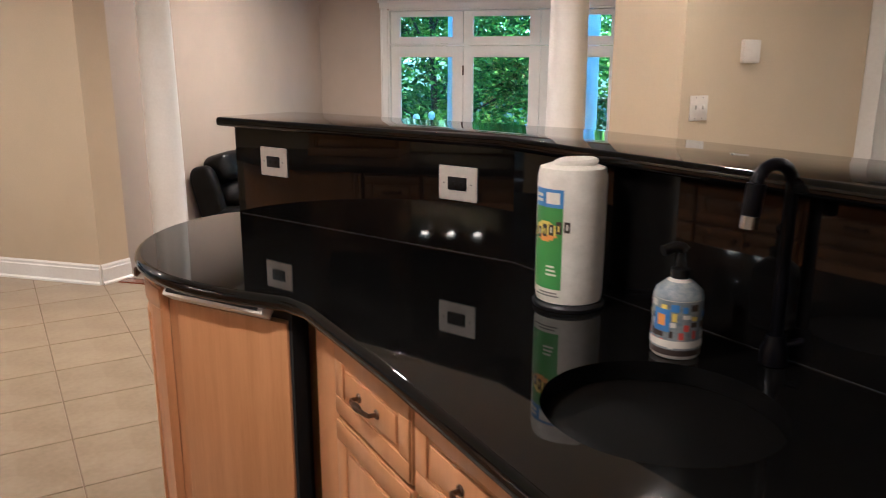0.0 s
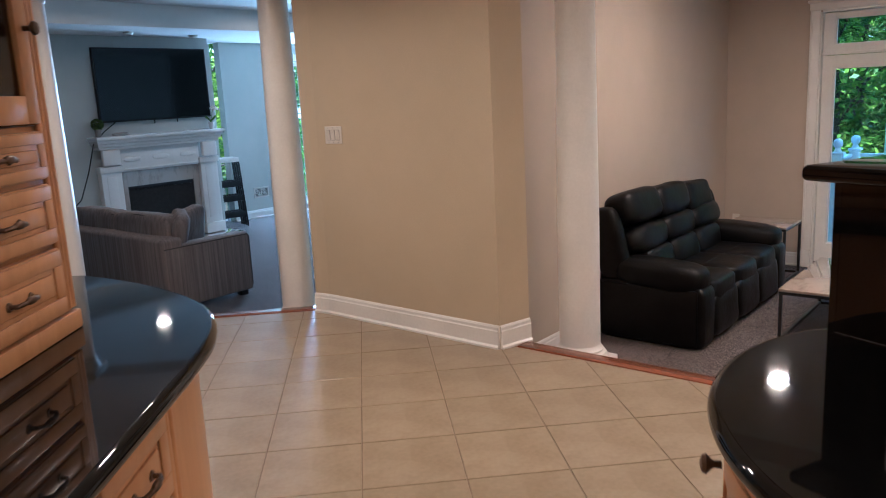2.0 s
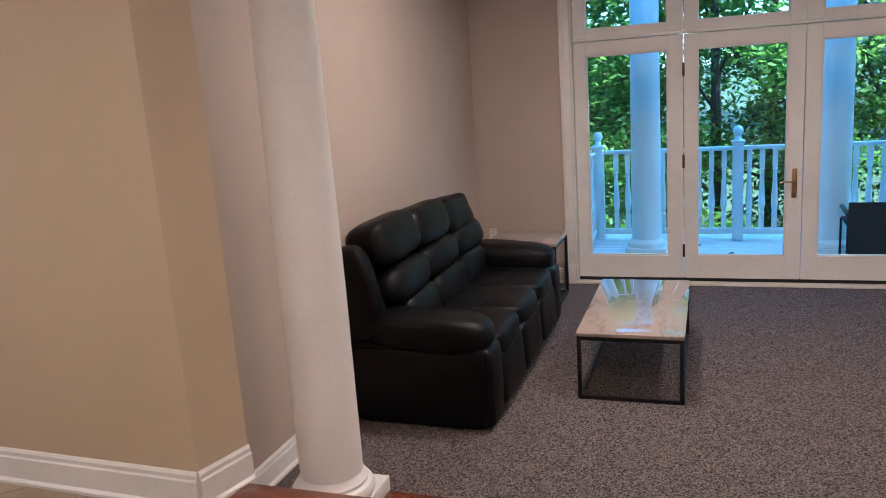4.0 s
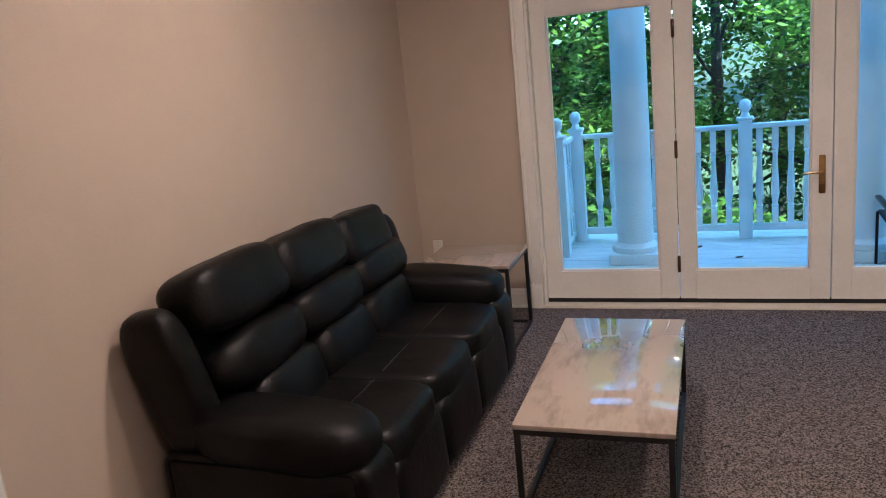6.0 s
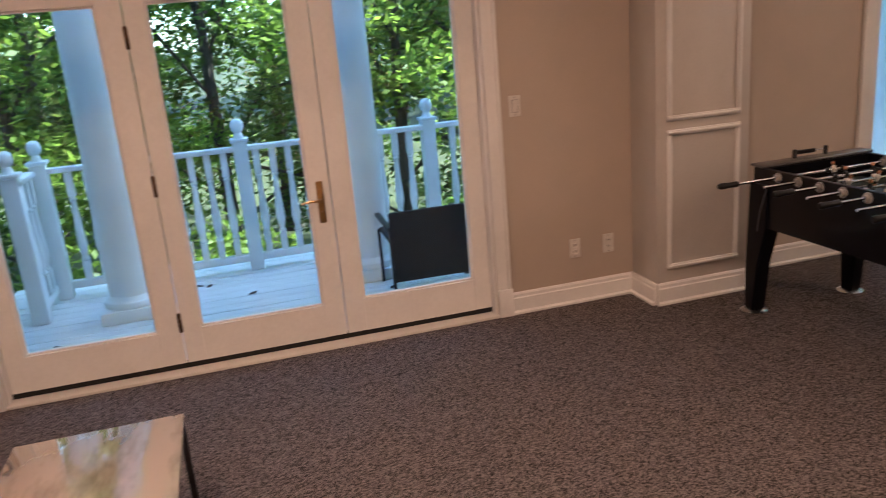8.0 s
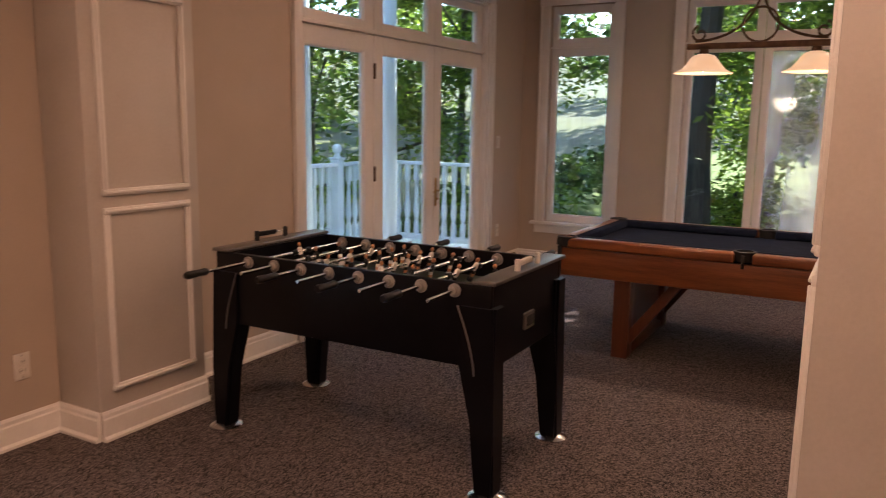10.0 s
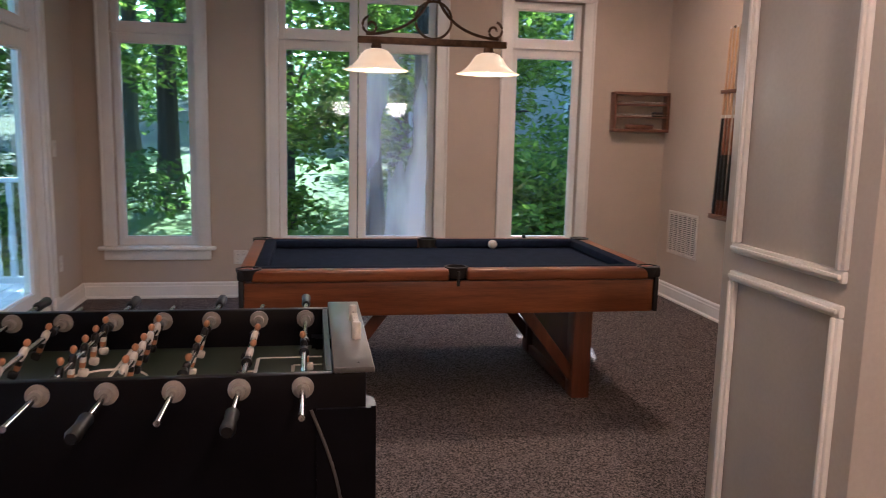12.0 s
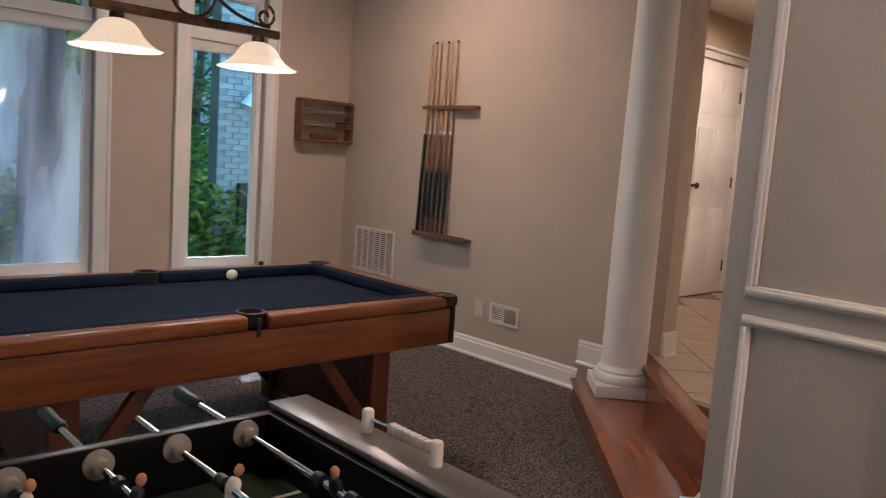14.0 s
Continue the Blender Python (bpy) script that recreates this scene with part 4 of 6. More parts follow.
plate(pose(4.745, SY, 0.005, 0, 0, 180), 1, "outlet", "white duplex outlet on the beige wall", "wall_outlet")
plate(pose(0.615, NY, 0.885), 1, "rocker", "white single rocker switch beside the french doors", "wall_switch")
plate(pose(0.95, NY, 0.005), 1, "outlet", "white duplex outlet low on the beige wall", "wall_outlet")
plate(pose(1.17, NY, 0.005), 1, "outlet", "beige painted duplex outlet low on the wall", "wall_outlet")
plate(pose(-4.19, 5.836, 1.272, 0, 0, -0.8), 3, "rocker", "white triple rocker switch on the yellow wall", "wall_switch")
plate(pose(0.965, 5.285, 1.305, 0, 0, 45), 2, "toggle", "white double toggle switch on the angled wall", "wall_switch")
plate(pose(-2.95, NY, 0.09), 1, "outlet", "white duplex outlet behind the side table", "wall_outlet")
plate(pose(EX, 8.98, 0.0, 0, 0, -90), 2, "outlet", "white double outlet under the window", "wall_outlet")
plate(pose(5.90, NY, 0.88), 1, "rocker", "white switch plate beside the french doors", "wall_switch")
plate(pose(5.92, NY, 0.04), 1, "outlet", "white duplex outlet beside the french doors", "wall_outlet")
t = thing("thermostat", pose(1.19, 5.51, 1.565, 0, 0, 45), "small white thermostat box on the angled wall", "thermostat")
part("case", box(B(), -0.06, 0.06, -0.026, -0.001, -0.055, 0.055, 0.008), PLASTIC, t)
t = thing("outlet_box", pose(WX, 6.99, C + 0.075, 0, 0, 90), "grey surface outlet box on the baseboard", "outlet box")
part("case", box(B(), -0.055, 0.055, -0.075, -0.03, -0.06, 0.09, 0.006), CREAM, t)
part("receptacle", box(B(), -0.02, 0.02, -0.079, -0.0745, -0.03, 0.05, 0.003), GREYPL, t)
t = thing("baseboard_heater", pose(EX, 8.74, C, 0, 0, -90), "white baseboard radiator cover under the window", "heater")
part("case", box(B(), -0.22, 0.22, -0.07, -0.032, 0.03, 0.17, 0.006), PLASTIC, t)
for i in range(3):
    part("louvre", box(B(), -0.20, 0.20, -0.0735, -0.069, 0.06 + 0.03 * i, 0.068 + 0.03 * i), GREYPL, t)


# ---- living room ----
def sofa():
    t = thing("recliner_sofa", pose(0, 0, 0), "black leather three-seat recliner sofa against the wall", "sofa")
    y0, y1 = 7.25, 9.22
    part("base", box(B(), -2.93, -2.27, y0 + 0.05, y1 - 0.05, C + 0.03, -0.02, 0.03), LEATHER, t)
    part("back_shell", box(B(), -3.02, -2.88, y0 + 0.10, y1 - 0.10, C + 0.05, 0.54, 0.05, 3), LEATHER, t)
    for yy in (y0, y1 - 0.255):
        bm = B()
        puff(bm, (-2.585, yy + 0.1275, -0.115), (0.83, 0.235, 0.46), 0.22, None, 32, 14)
        a = part("armrest", bm, LEATHER, t)
        part("arm_pad", puff(B(), (-2.53, yy + 0.1275, 0.165), (0.68, 0.305, 0.21), 0.62, pose(0, 0, 0, 0, 3, 0), 32, 14, 0.006), LEATHER, a)
        part("arm_panel", box(B(), -2.95, -2.22, yy + (0.004 if yy == y0 else 0.226), yy + (0.028 if yy == y0 else 0.250), C + 0.02, 0.09, 0.02, 2), LEATHER, a)
    n, w = 3, (y1 - y0 - 0.46) / 3
    for i in range(n):
        cy = y0 + 0.23 + w * (i + 0.5)
        s = part("seat_cushion", puff(B(), (-2.475, cy, 0.02), (0.60, w * 1.015, 0.20), 0.36, None, 32, 14, 0.008), LEATHER, t)
        part("leg_rest", puff(B(), (-2.225, cy, -0.145), (0.125, w * 0.995, 0.31), 0.36, pose(0, 0, 0, 0, -4, 0), 28, 14, 0.006), LEATHER, s)
        part("lower_front", puff(B(), (-2.25, cy, -0.235), (0.10, w * 0.98, 0.17), 0.4, None, 28, 12, 0.004), LEATHER, s)
        bw = (y1 - y0 - 0.26) / 3
        by = y0 + 0.13 + bw * (i + 0.5)
        b = part("back_cushion", puff(B(), (-2.765, cy, 0.165), (0.25, w * 1.01, 0.25), 0.55, pose(0, 0, 0, 0, -12, 0), 32, 14, 0.008), LEATHER, t)
        part("middle_roll", puff(B(), (-2.81, by, 0.362), (0.25, bw * 1.01, 0.212), 0.62, pose(0, 0, 0, 0, -14, 0), 36, 16, 0.012), LEATHER, b)
        part("head_pillow", puff(B(), (-2.880, by - (0.03 if i == 2 else 0), 0.553 + (0.040, 0.014, -0.026)[i]), (0.26, bw * (1.0, 1.0, 0.92)[i], 0.262), 0.50, pose(0, 0, 0, 0, -16, 0), 36, 16, 0.012), LEATHER, b)
        part("seam", tube(B(), [(-2.45, cy - w * 0.42, 0.117), (-2.45, cy, 0.121), (-2.45, cy + w * 0.42, 0.117)], 0.003, 5), RUBBER, s)
    for sgn, yy in ((-1, y0 + 0.075), (1, y1 - 0.075)):
        part("side_wing", puff(B(), (-2.90, yy + sgn * 0.015, 0.36 - (0.08 if sgn > 0 else 0)), (0.24, 0.14, 0.56), 0.55, pose(0, 0, 0, sgn * -7, -10, 0), 24, 14), LEATHER, t)
    for xx in (-2.88, -2.33):
        for yy in (y0 + 0.12, y1 - 0.12):
            part("foot", box(B(), xx - 0.03, xx + 0.03, yy - 0.03, yy + 0.03, C, C + 0.04), RUBBER, t)
    return t


sofa()


def frame_table(name, x0, x1, y0, y1, top, label):
    t = thing(name, pose(0, 0, 0), label, "table")
    part("tabletop", box(B(), x0, x1, y0, y1, top - 0.020, top, 0.003), MARBLE, t, "veined cream marble top")
    w = 0.022
    a0, a1, b0, b1 = x0 + 0.004, x1 - 0.004, y0 + 0.004, y1 - 0.004
    for xx in (a0, a1 - w):
        for yy in (b0, b1 - w):
            part("leg", box(B(), xx, xx + w, yy, yy + w, C, top - 0.021, 0.002), IRON, t)
        for zz in (C, top - 0.021 - w):
            part("side_bar", box(B(), xx + 0.001, xx + w - 0.001, b0 + w, b1 - w, zz + 0.001, zz + w - 0.001), IRON, t)
    for yy in (b0, b1 - w):
        for zz in (C, top - 0.021 - w):
            part("cross_bar", box(B(), a0 + w, a1 - w, yy + 0.001, yy + w - 0.001, zz + 0.001, zz + w - 0.001), IRON, t)
    return t


frame_table("coffee_table", -1.832, -1.258, 7.755, 8.915, 0.048, "marble-topped coffee table with a black iron frame")
frame_table("side_table", -2.80, -2.235, 9.40, 9.92, 0.185, "marble-topped side table with a black iron frame")

# ---- kitchen ----
CT = 0.95  # worktop height before the island and the side run are set to scale
FL = -0.097  # the floor on that scale


def scaled_about(eye, k):
    return Matrix.Translation(eye) @ Matrix.Scale(k, 4) @ Matrix.Translation(-Vector(eye))


KI = scaled_about((0.73, 1.43, 1.52), 0.94)
KL = scaled_about((-0.03, 1.942, 1.504), 0.94)


def shifted(pts, d):
    """The open line moved by d to its left, with mitred corners."""
    out = []
    for i, p in enumerate(pts):
        ns = []
        for a, b in ((i - 1, i), (i, i + 1)):
            if 0 <= a and b < len(pts):
                v = Vector((pts[b][0] - pts[a][0], pts[b][1] - pts[a][1])).normalized()
                ns.append(Vector((-v.y, v.x)))
        n = sum(ns, Vector((0, 0)))
        n = n / max(0.3, n.length) / (n.normalized().dot(ns[0]) if len(ns) > 1 else 1)
        out.append((p[0] + d * n.x, p[1] + d * n.y))
    return out


def curve_through(pts, n=8):
    """Catmull-Rom points."""
    out = []
    q = [pts[0]] + list(pts) + [pts[-1]]
    for i in range(1, len(q) - 2):
        for k in range(n):
            u = k / n
            c = [0.5 * (2 * q[i][j] + (q[i + 1][j] - q[i - 1][j]) * u + (2 * q[i - 1][j] - 5 * q[i][j] + 4 * q[i + 1][j] - q[i + 2][j]) * u * u + (3 * q[i][j] - q[i - 1][j] - 3 * q[i + 1][j] + q[i + 2][j]) * u ** 3) for j in (0, 1)]
            out.append(tuple(c))
    return out + [tuple(pts[-1])]


def slab(name, front, back, z0, z1, k, hole=None):
    """Worktop between a front line and a back line, with a rounded front edge."""
    t = thing(name, k, "polished black granite worktop with a rounded edge", "worktop")
    bm = B()
    loop = [bm.verts.new((x, y, z1)) for x, y in front + back]
    es = [bm.edges.new((a, b)) for a, b in zip(loop, loop[1:] + loop[:1])]
    if hole:
        cx, cy, r = hole
        ring = [bm.verts.new((cx + r * math.cos(2 * math.pi * i / 48), cy + r * math.sin(2 * math.pi * i / 48), z1)) for i in range(48)]
        es += [bm.edges.new((a, b)) for a, b in zip(ring, ring[1:] + ring[:1])]
    bmesh.ops.triangle_fill(bm, use_beauty=True, edges=es, normal=(0, 0, 1))
    ret = bmesh.ops.extrude_face_region(bm, geom=bm.faces[:])
    bmesh.ops.translate(bm, verts=[v for v in ret["geom"] if isinstance(v, bmesh.types.BMVert)], vec=(0, 0, z0 - z1))
    part("top", bm, GRANITE, t, "", False)
    h = (z1 - z0) / 2
    part("bullnose", tube(B(), [(x, y, (z0 + z1) / 2) for x, y in front], h * 0.998, 14), GRANITE, t)
    return t


FRONT_END = [(-0.10, 3.10), (-0.31, 3.135), (-0.50, 3.20), (-0.65, 3.305), (-0.765, 3.443), (-0.838, 3.60), (-0.865, 3.76), (-0.85, 3.91), (-0.80, 4.03), (-0.745, 4.075)]
ISLAND_FRONT = [(1.78, 1.12), (0.30, 2.725), (-0.02, 3.05)] + curve_through(FRONT_END, 5)
BAR = [(-0.745, 4.045), (0.38, 3.575), (1.17, 2.837), (2.42, 1.67)]
slab("island_worktop", ISLAND_FRONT, shifted(BAR, 0.004)[::1][1:], CT - 0.04, CT, KI, (0.785, 2.69, 0.205))

# raised bar behind the worktop
t = thing("breakfast_bar", KI @ pose(0, 0, 0), "raised black granite bar behind the island worktop", "bar")
inner, outer = shifted(BAR, 0.012), shifted(BAR, 0.15)
part("knee_wall", prism(B(), inner + outer[::-1], FL, 1.28), PAINT_Y, t, "painted knee wall", False)
for a, b in zip(range(3), range(1, 4)):
    f0, f1 = BAR, shifted(BAR, 0.010)
    part("splash_panel", prism(B(), [f0[a], f0[b], f1[b], f1[a]], CT + 0.0015, 1.28), GRANITE, t, "polished black granite splash panel", False)
part("caulk_line", tube(B(), [(x, y, CT + 0.0015) for x, y in shifted(BAR, -0.0005)], 0.0009, 6), PIPING, t, "pale joint line")
bm = box(B(), -0.018, -0.001, 0.0, 0.152, CT - 0.03, 1.28)
bm.transform(along(BAR[0], BAR[1]))
part("end_panel", bm, GRANITE, t, "", False)
ext = [(BAR[0][0] - 0.055, BAR[0][1] + 0.023)] + BAR[1:]
top_f, top_b = shifted(ext, -0.05), shifted(ext, 0.34)
part("bar_top", prism(B(), top_f + top_b[::-1], 1.281, 1.316, 0.012, 4), GRANITE, t, "polished black granite bar top with rounded edge")


def decora(u, seg, label):
    """A wide outlet plate on the splash, u along that part of the bar."""
    m = along(BAR[seg], BAR[seg + 1]) @ pose(u, 0, 1.163)
    t = thing("wall_outlet", KI @ m, label, "outlet")
    part("cover", box(B(), -0.070, 0.070, -0.007, -0.001, -0.052, 0.052, 0.003), PLASTIC, t)
    part("socket", box(B(), -0.034, 0.034, -0.009, -0.0065, -0.020, 0.020, 0.003), DARK, t, "black socket face")
    for s in (-0.015, 0.015):
        part("slot", box(B(), s - 0.006, s + 0.006, -0.0098, -0.0088, -0.006, 0.006, 0.001), SLOT, t)
    for s in (-0.05, 0.05):
        part("screw", lathe(B(), [(0.003, 0), (0.003, 0.001)], 8, (s, -0.007, 0), pose(0, 0, 0, 90, 0, 0)), GREYPL, t)


decora(0.200, 0, "cream horizontal outlet plate with a black socket")
decora(1.025, 0, "cream horizontal outlet plate with a black socket")


def raised(parent, m, x0, x1, z0, z1, name, pull=None, px=0.5, pz=0.5, y=0.0):
    """A framed raised-panel front that looks to -y; pull: knob or bail."""
    def at(bm):
        bm.transform(m)
        return bm

    w = min(0.055, (z1 - z0) * 0.26, (x1 - x0) * 0.3)
    bm = B()
    box(bm, x0, x1, y - 0.020, y - 0.001, z0, z1, 0.004)
    f = part(name, at(bm), MAPLE, parent)
    bm = B()
    for a in ((x0 + 0.004, x1 - 0.004, z0 + 0.004, z0 + w), (x0 + 0.004, x1 - 0.004, z1 - w, z1 - 0.004), (x0 + 0.004, x0 + w, z0 + w, z1 - w), (x1 - w, x1 - 0.004, z0 + w, z1 - w)):
        box(bm, a[0], a[1], y - 0.026, y - 0.019, a[2], a[3], 0.003)
    part("frame", at(bm), MAPLE, f)
    bm = B()
    g = w + 0.012
    if z1 - z0 > 2.4 * g and x1 - x0 > 2.4 * g:
        box(bm, x0 + g, x1 - g, y - 0.0265, y - 0.018, z0 + g, z1 - g, 0.006)
        part("panel", at(bm), MAPLE, f)
    hx, hz = x0 + (x1 - x0) * px, z0 + (z1 - z0) * pz
    if pull == "knob":
        k = part("knob", at(lathe(B(), [(0.007, 0), (0.006, 0.012), (0.010, 0.018), (0.017, 0.024), (0.015, 0.031), (0.006, 0.034)], 18, (hx, y - 0.026, hz), pose(0, 0, 0, 90, 0, 0))), BRONZE, f, "aged bronze knob")
    elif pull == "bail":
        bm = tube(B(), [(hx - 0.046, y - 0.026, hz), (hx - 0.045, y - 0.045, hz), (hx - 0.03, y - 0.052, hz + 0.002), (hx, y - 0.054, hz + 0.004), (hx + 0.03, y - 0.052, hz + 0.002), (hx + 0.045, y - 0.045, hz), (hx + 0.046, y - 0.026, hz)], 0.0055)
        puff(bm, (hx, y - 0.054, hz + 0.004), (0.045, 0.014, 0.018), 0.8, None, 12, 8)
        for s in (-0.046, 0.046):
            lathe(bm, [(0.012, 0), (0.010, 0.004)], 12, (hx + s, y - 0.026, hz), pose(0, 0, 0, 90, 0, 0))
        part("pull", at(bm), BRONZE, f, "aged bronze drawer pull")
    return f


def base_unit(m, w, label, pull="bail", doors=1, first=None):
    t = thing("base_cabinet", m, label, "cabinet", "kitchen base cabinets")
    body = B()
    box(body, 0, w, 0.001, 0.05, FL + 0.115, CT - 0.0412)
    for a in (0, w - 0.018):
        box(body, a, a + 0.018, 0.05, 0.48, FL + 0.115, 0.72)
    part("body", body, MAPLE, t)
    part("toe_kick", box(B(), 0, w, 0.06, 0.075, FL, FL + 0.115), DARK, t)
    raised(t, Matrix(), 0.006, w - 0.006, 0.705, CT - 0.055, "drawer", "bail", first or 0.5, 0.5)
    if doors == 1:
        raised(t, Matrix(), 0.006, w - 0.006, FL + 0.13, 0.695, "door", "knob", 0.86, 0.92)
    else:
        raised(t, Matrix(), 0.006, w / 2 - 0.003, FL + 0.13, 0.695, "door", "knob", 0.88, 0.92)
        raised(t, Matrix(), w / 2 + 0.003, w - 0.006, FL + 0.13, 0.695, "door", "knob", 0.12, 0.92)
    return t


# island cabinets: the diagonal run, seen from the cook's side
isl = along((-0.02, 3.05), (0.30, 2.725))
u = 0.085
for w, d in ((0.40, 1), (0.46, 1), (0.60, 2), (0.42, 1)):
    base_unit(KI @ isl @ pose(u, 0.045, 0), w - 0.004, "maple base cabinet with raised panels under the black worktop", "bail", d)
    u += w
part_t = thing("filler_post", KI @ isl @ pose(0, 0.045, 0), "maple filler post beside the compactor", "cabinet post")
part("post", box(B(), -0.062, 0.082, -0.012, 0.03, FL, CT - 0.0412, 0.003), MAPLE, part_t)
# compactor with a maple front and a black control strip
cm = along((-0.515, 3.245), (-0.10, 3.135))
t = thing("trash_compactor", KI @ cm, "built-in compactor with a maple front and black controls", "compactor")
part("front_panel", box(B(), 0.005, 0.405, -0.010, 0.02, FL + 0.11, 0.865, 0.004), MAPLE, t)
part("case", box(B(), 0.01, 0.385, 0.021, 0.10, FL + 0.11, 0.905), DARK, t)
part("side_gap", box(B(), 0.406, 0.416, -0.002, 0.05, FL, 0.905), SLOT, t)
bm = box(B(), 0.0, 0.36, -0.045, 0.0, -0.022, 0.022, 0.005)
bm.transform(pose(0, -0.005, 0.888, -34, 0, 0))
hd = part("control_strip", bm, PLASTIC, t, "white sloping handle strip")
bm = box(B(), 0.012, 0.345, -0.047, -0.044, -0.013, 0.013, 0.001)
bm.transform(pose(0, -0.005, 0.888, -34, 0, 0))
fc = part("control_face", bm, DARK, hd, "glossy black control face")
for a, b in ((0.03, 0.09), (0.20, 0.24), (0.25, 0.30)):
    bm = box(B(), a, b, -0.0478, -0.0468, -0.003, 0.003)
    bm.transform(pose(0, -0.005, 0.888, -34, 0, 0))
    part("legend_bar", bm, GREYPL, fc)

# rounded end cabinet
END = curve_through([(-0.515, 3.255), (-0.65, 3.35), (-0.735, 3.46), (-0.80, 3.61), (-0.825, 3.76), (-0.81, 3.90), (-0.76, 4.02)], 6)
t = thing("end_cabinet", KI @ pose(0, 0, 0), "curved maple end cabinet of the island", "cabinet")
part("body", prism(B(), END + [(-0.66, 4.00), (0.10, 3.60), (-0.10, 3.28)], FL + 0.11, CT - 0.0412), MAPLE, t)
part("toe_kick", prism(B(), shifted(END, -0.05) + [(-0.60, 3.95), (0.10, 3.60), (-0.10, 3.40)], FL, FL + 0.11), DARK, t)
dr = END[3:20]
d0 = part("curved_door", prism(B(), shifted(dr, 0.022) + shifted(dr, 0.002)[::-1], FL + 0.125, 0.885, 0.003, 2), MAPLE, t)
for zz in ((FL + 0.13, FL + 0.19), (0.82, 0.88)):
    part("rail", prism(B(), shifted(dr, 0.029) + shifted(dr, 0.021)[::-1], zz[0], zz[1], 0.003, 2), MAPLE, d0)
for a, b in ((0, 3), (14, 17)):
    seg = dr[a:b]
    part("stile", prism(B(), shifted(seg, 0.0285) + shifted(seg, 0.021)[::-1], FL + 0.19, 0.82), MAPLE, d0)
seg = dr[4:13]
part("panel", prism(B(), shifted(seg, 0.028) + shifted(seg, 0.021)[::-1], FL + 0.23, 0.78, 0.005, 2), MAPLE, d0)
part("knob", lathe(B(), [(0.007, 0), (0.006, 0.012), (0.010, 0.018), (0.018, 0.025), (0.015, 0.032), (0.006, 0.035)], 18, (-0.795, 3.495, 0.862), pose(0, 0, 0, 0, -90, 24)), BRONZE, d0, "aged bronze knob")

# sink, tap, towel roll, soap
t = thing("sink", KI @ pose(0.785, 2.69, CT), "round black undermount sink", "sink")
part("bowl", lathe(B(), [(0.215, -0.042), (0.207, -0.043), (0.20, -0.06), (0.19, -0.14), (0.15, -0.175), (0.03, -0.182), (0.03, -0.188), (0.16, -0.183), (0.20, -0.145), (0.215, -0.06)], 48), BOWL, t)
part("drain", lathe(B(), [(0.035, -0.182), (0.035, -0.179), (0.02, -0.178)], 24), CHROME, t)
t = thing("tap", KI @ pose(0.998, 2.942, CT, 0, 0, 2), "black gooseneck tap with a chrome spout tip", "tap")
part("base", lathe(B(), [(0.026, 0.001), (0.026, 0.03), (0.020, 0.045), (0.017, 0.06)], 20), FOOSB, t)
arc = [(0, 0, 0.05), (0, 0, 0.335)] + [(-0.040 * (1 - math.cos(a)) * 0.86, -0.040 * (1 - math.cos(a)) * 0.5, 0.350 + 0.040 * math.sin(a)) for a in np.linspace(0.1, math.pi - 0.15, 12)]
part("neck", tube(B(), arc, 0.0120, 14), FOOSB, t)
ex = arc[-1]
sp = part("spray_head", tube(B(), [ex, (ex[0] - 0.003, ex[1] - 0.002, ex[2] - 0.03), (ex[0] - 0.006, ex[1] - 0.003, ex[2] - 0.058)], 0.017, 14), FOOSB, t)
part("nozzle", tube(B(), [(ex[0] - 0.006, ex[1] - 0.003, ex[2] - 0.059), (ex[0] - 0.008, ex[1] - 0.004, ex[2] - 0.082)], 0.0165, 14), CHROME, sp, "chrome nozzle")
part("lever", tube(B(), [(0.0, 0, 0.035), (0.045, 0.01, 0.045), (0.085, 0.02, 0.07)], 0.007), FOOSB, t)

t = thing("paper_towel_holder", KI @ pose(0.575, 3.225, CT) @ Matrix.Scale(1.2, 4), "paper towel roll in plastic wrap on a black holder", "paper towel")
part("base_plate", lathe(B(), [(0.070, 0.001), (0.072, 0.008), (0.068, 0.014)], 36), IRON, t)
part("rod", cyl(B(), (0, 0, 0.012), (0, 0, 0.29), 0.006), IRON, t)
roll = part("towel_roll", lathe(B(), [(0.02, 0.016), (0.064, 0.016), (0.0665, 0.03), (0.067, 0.26), (0.063, 0.277), (0.045, 0.283), (0.02, 0.276)], 48), PAPER, t)
bm = puff(B(), (0.005, 0, 0.285), (0.085, 0.075, 0.02), 0.7, None, 20, 8, 0.012)
part("gathered_wrap", bm, PAPER, roll, "gathered clear plastic wrap")
GLOWS = plain("warm_strip", (1.0, 0.76, 0.48), 0.4, 0, 1.5)
LABEL_G = plain("label_green", (0.10, 0.30, 0.06), 0.4)
LABEL_B = plain("label_blue", (0.10, 0.25, 0.62), 0.4)
LABEL_Y = plain("label_yellow", (0.80, 0.62, 0.10), 0.4)
LABEL_O = plain("label_orange", (0.80, 0.34, 0.06), 0.4)
LABEL_R = plain("label_red", (0.55, 0.08, 0.06), 0.4)
LABEL_K = plain("label_brown", (0.05, 0.035, 0.03), 0.4)


def wrap_patch(r, a0, a1, z0, z1, n=10):
    bm = B()
    lo = [bm.verts.new((r * math.cos(a), r * math.sin(a), z0)) for a in np.linspace(radians(a0), radians(a1), n)]
    hi = [bm.verts.new((r * math.cos(a), r * math.sin(a), z1)) for a in np.linspace(radians(a0), radians(a1), n)]
    for i in range(n - 1):
        bm.faces.new((lo[i], lo[i + 1], hi[i + 1], hi[i]))
    return bm


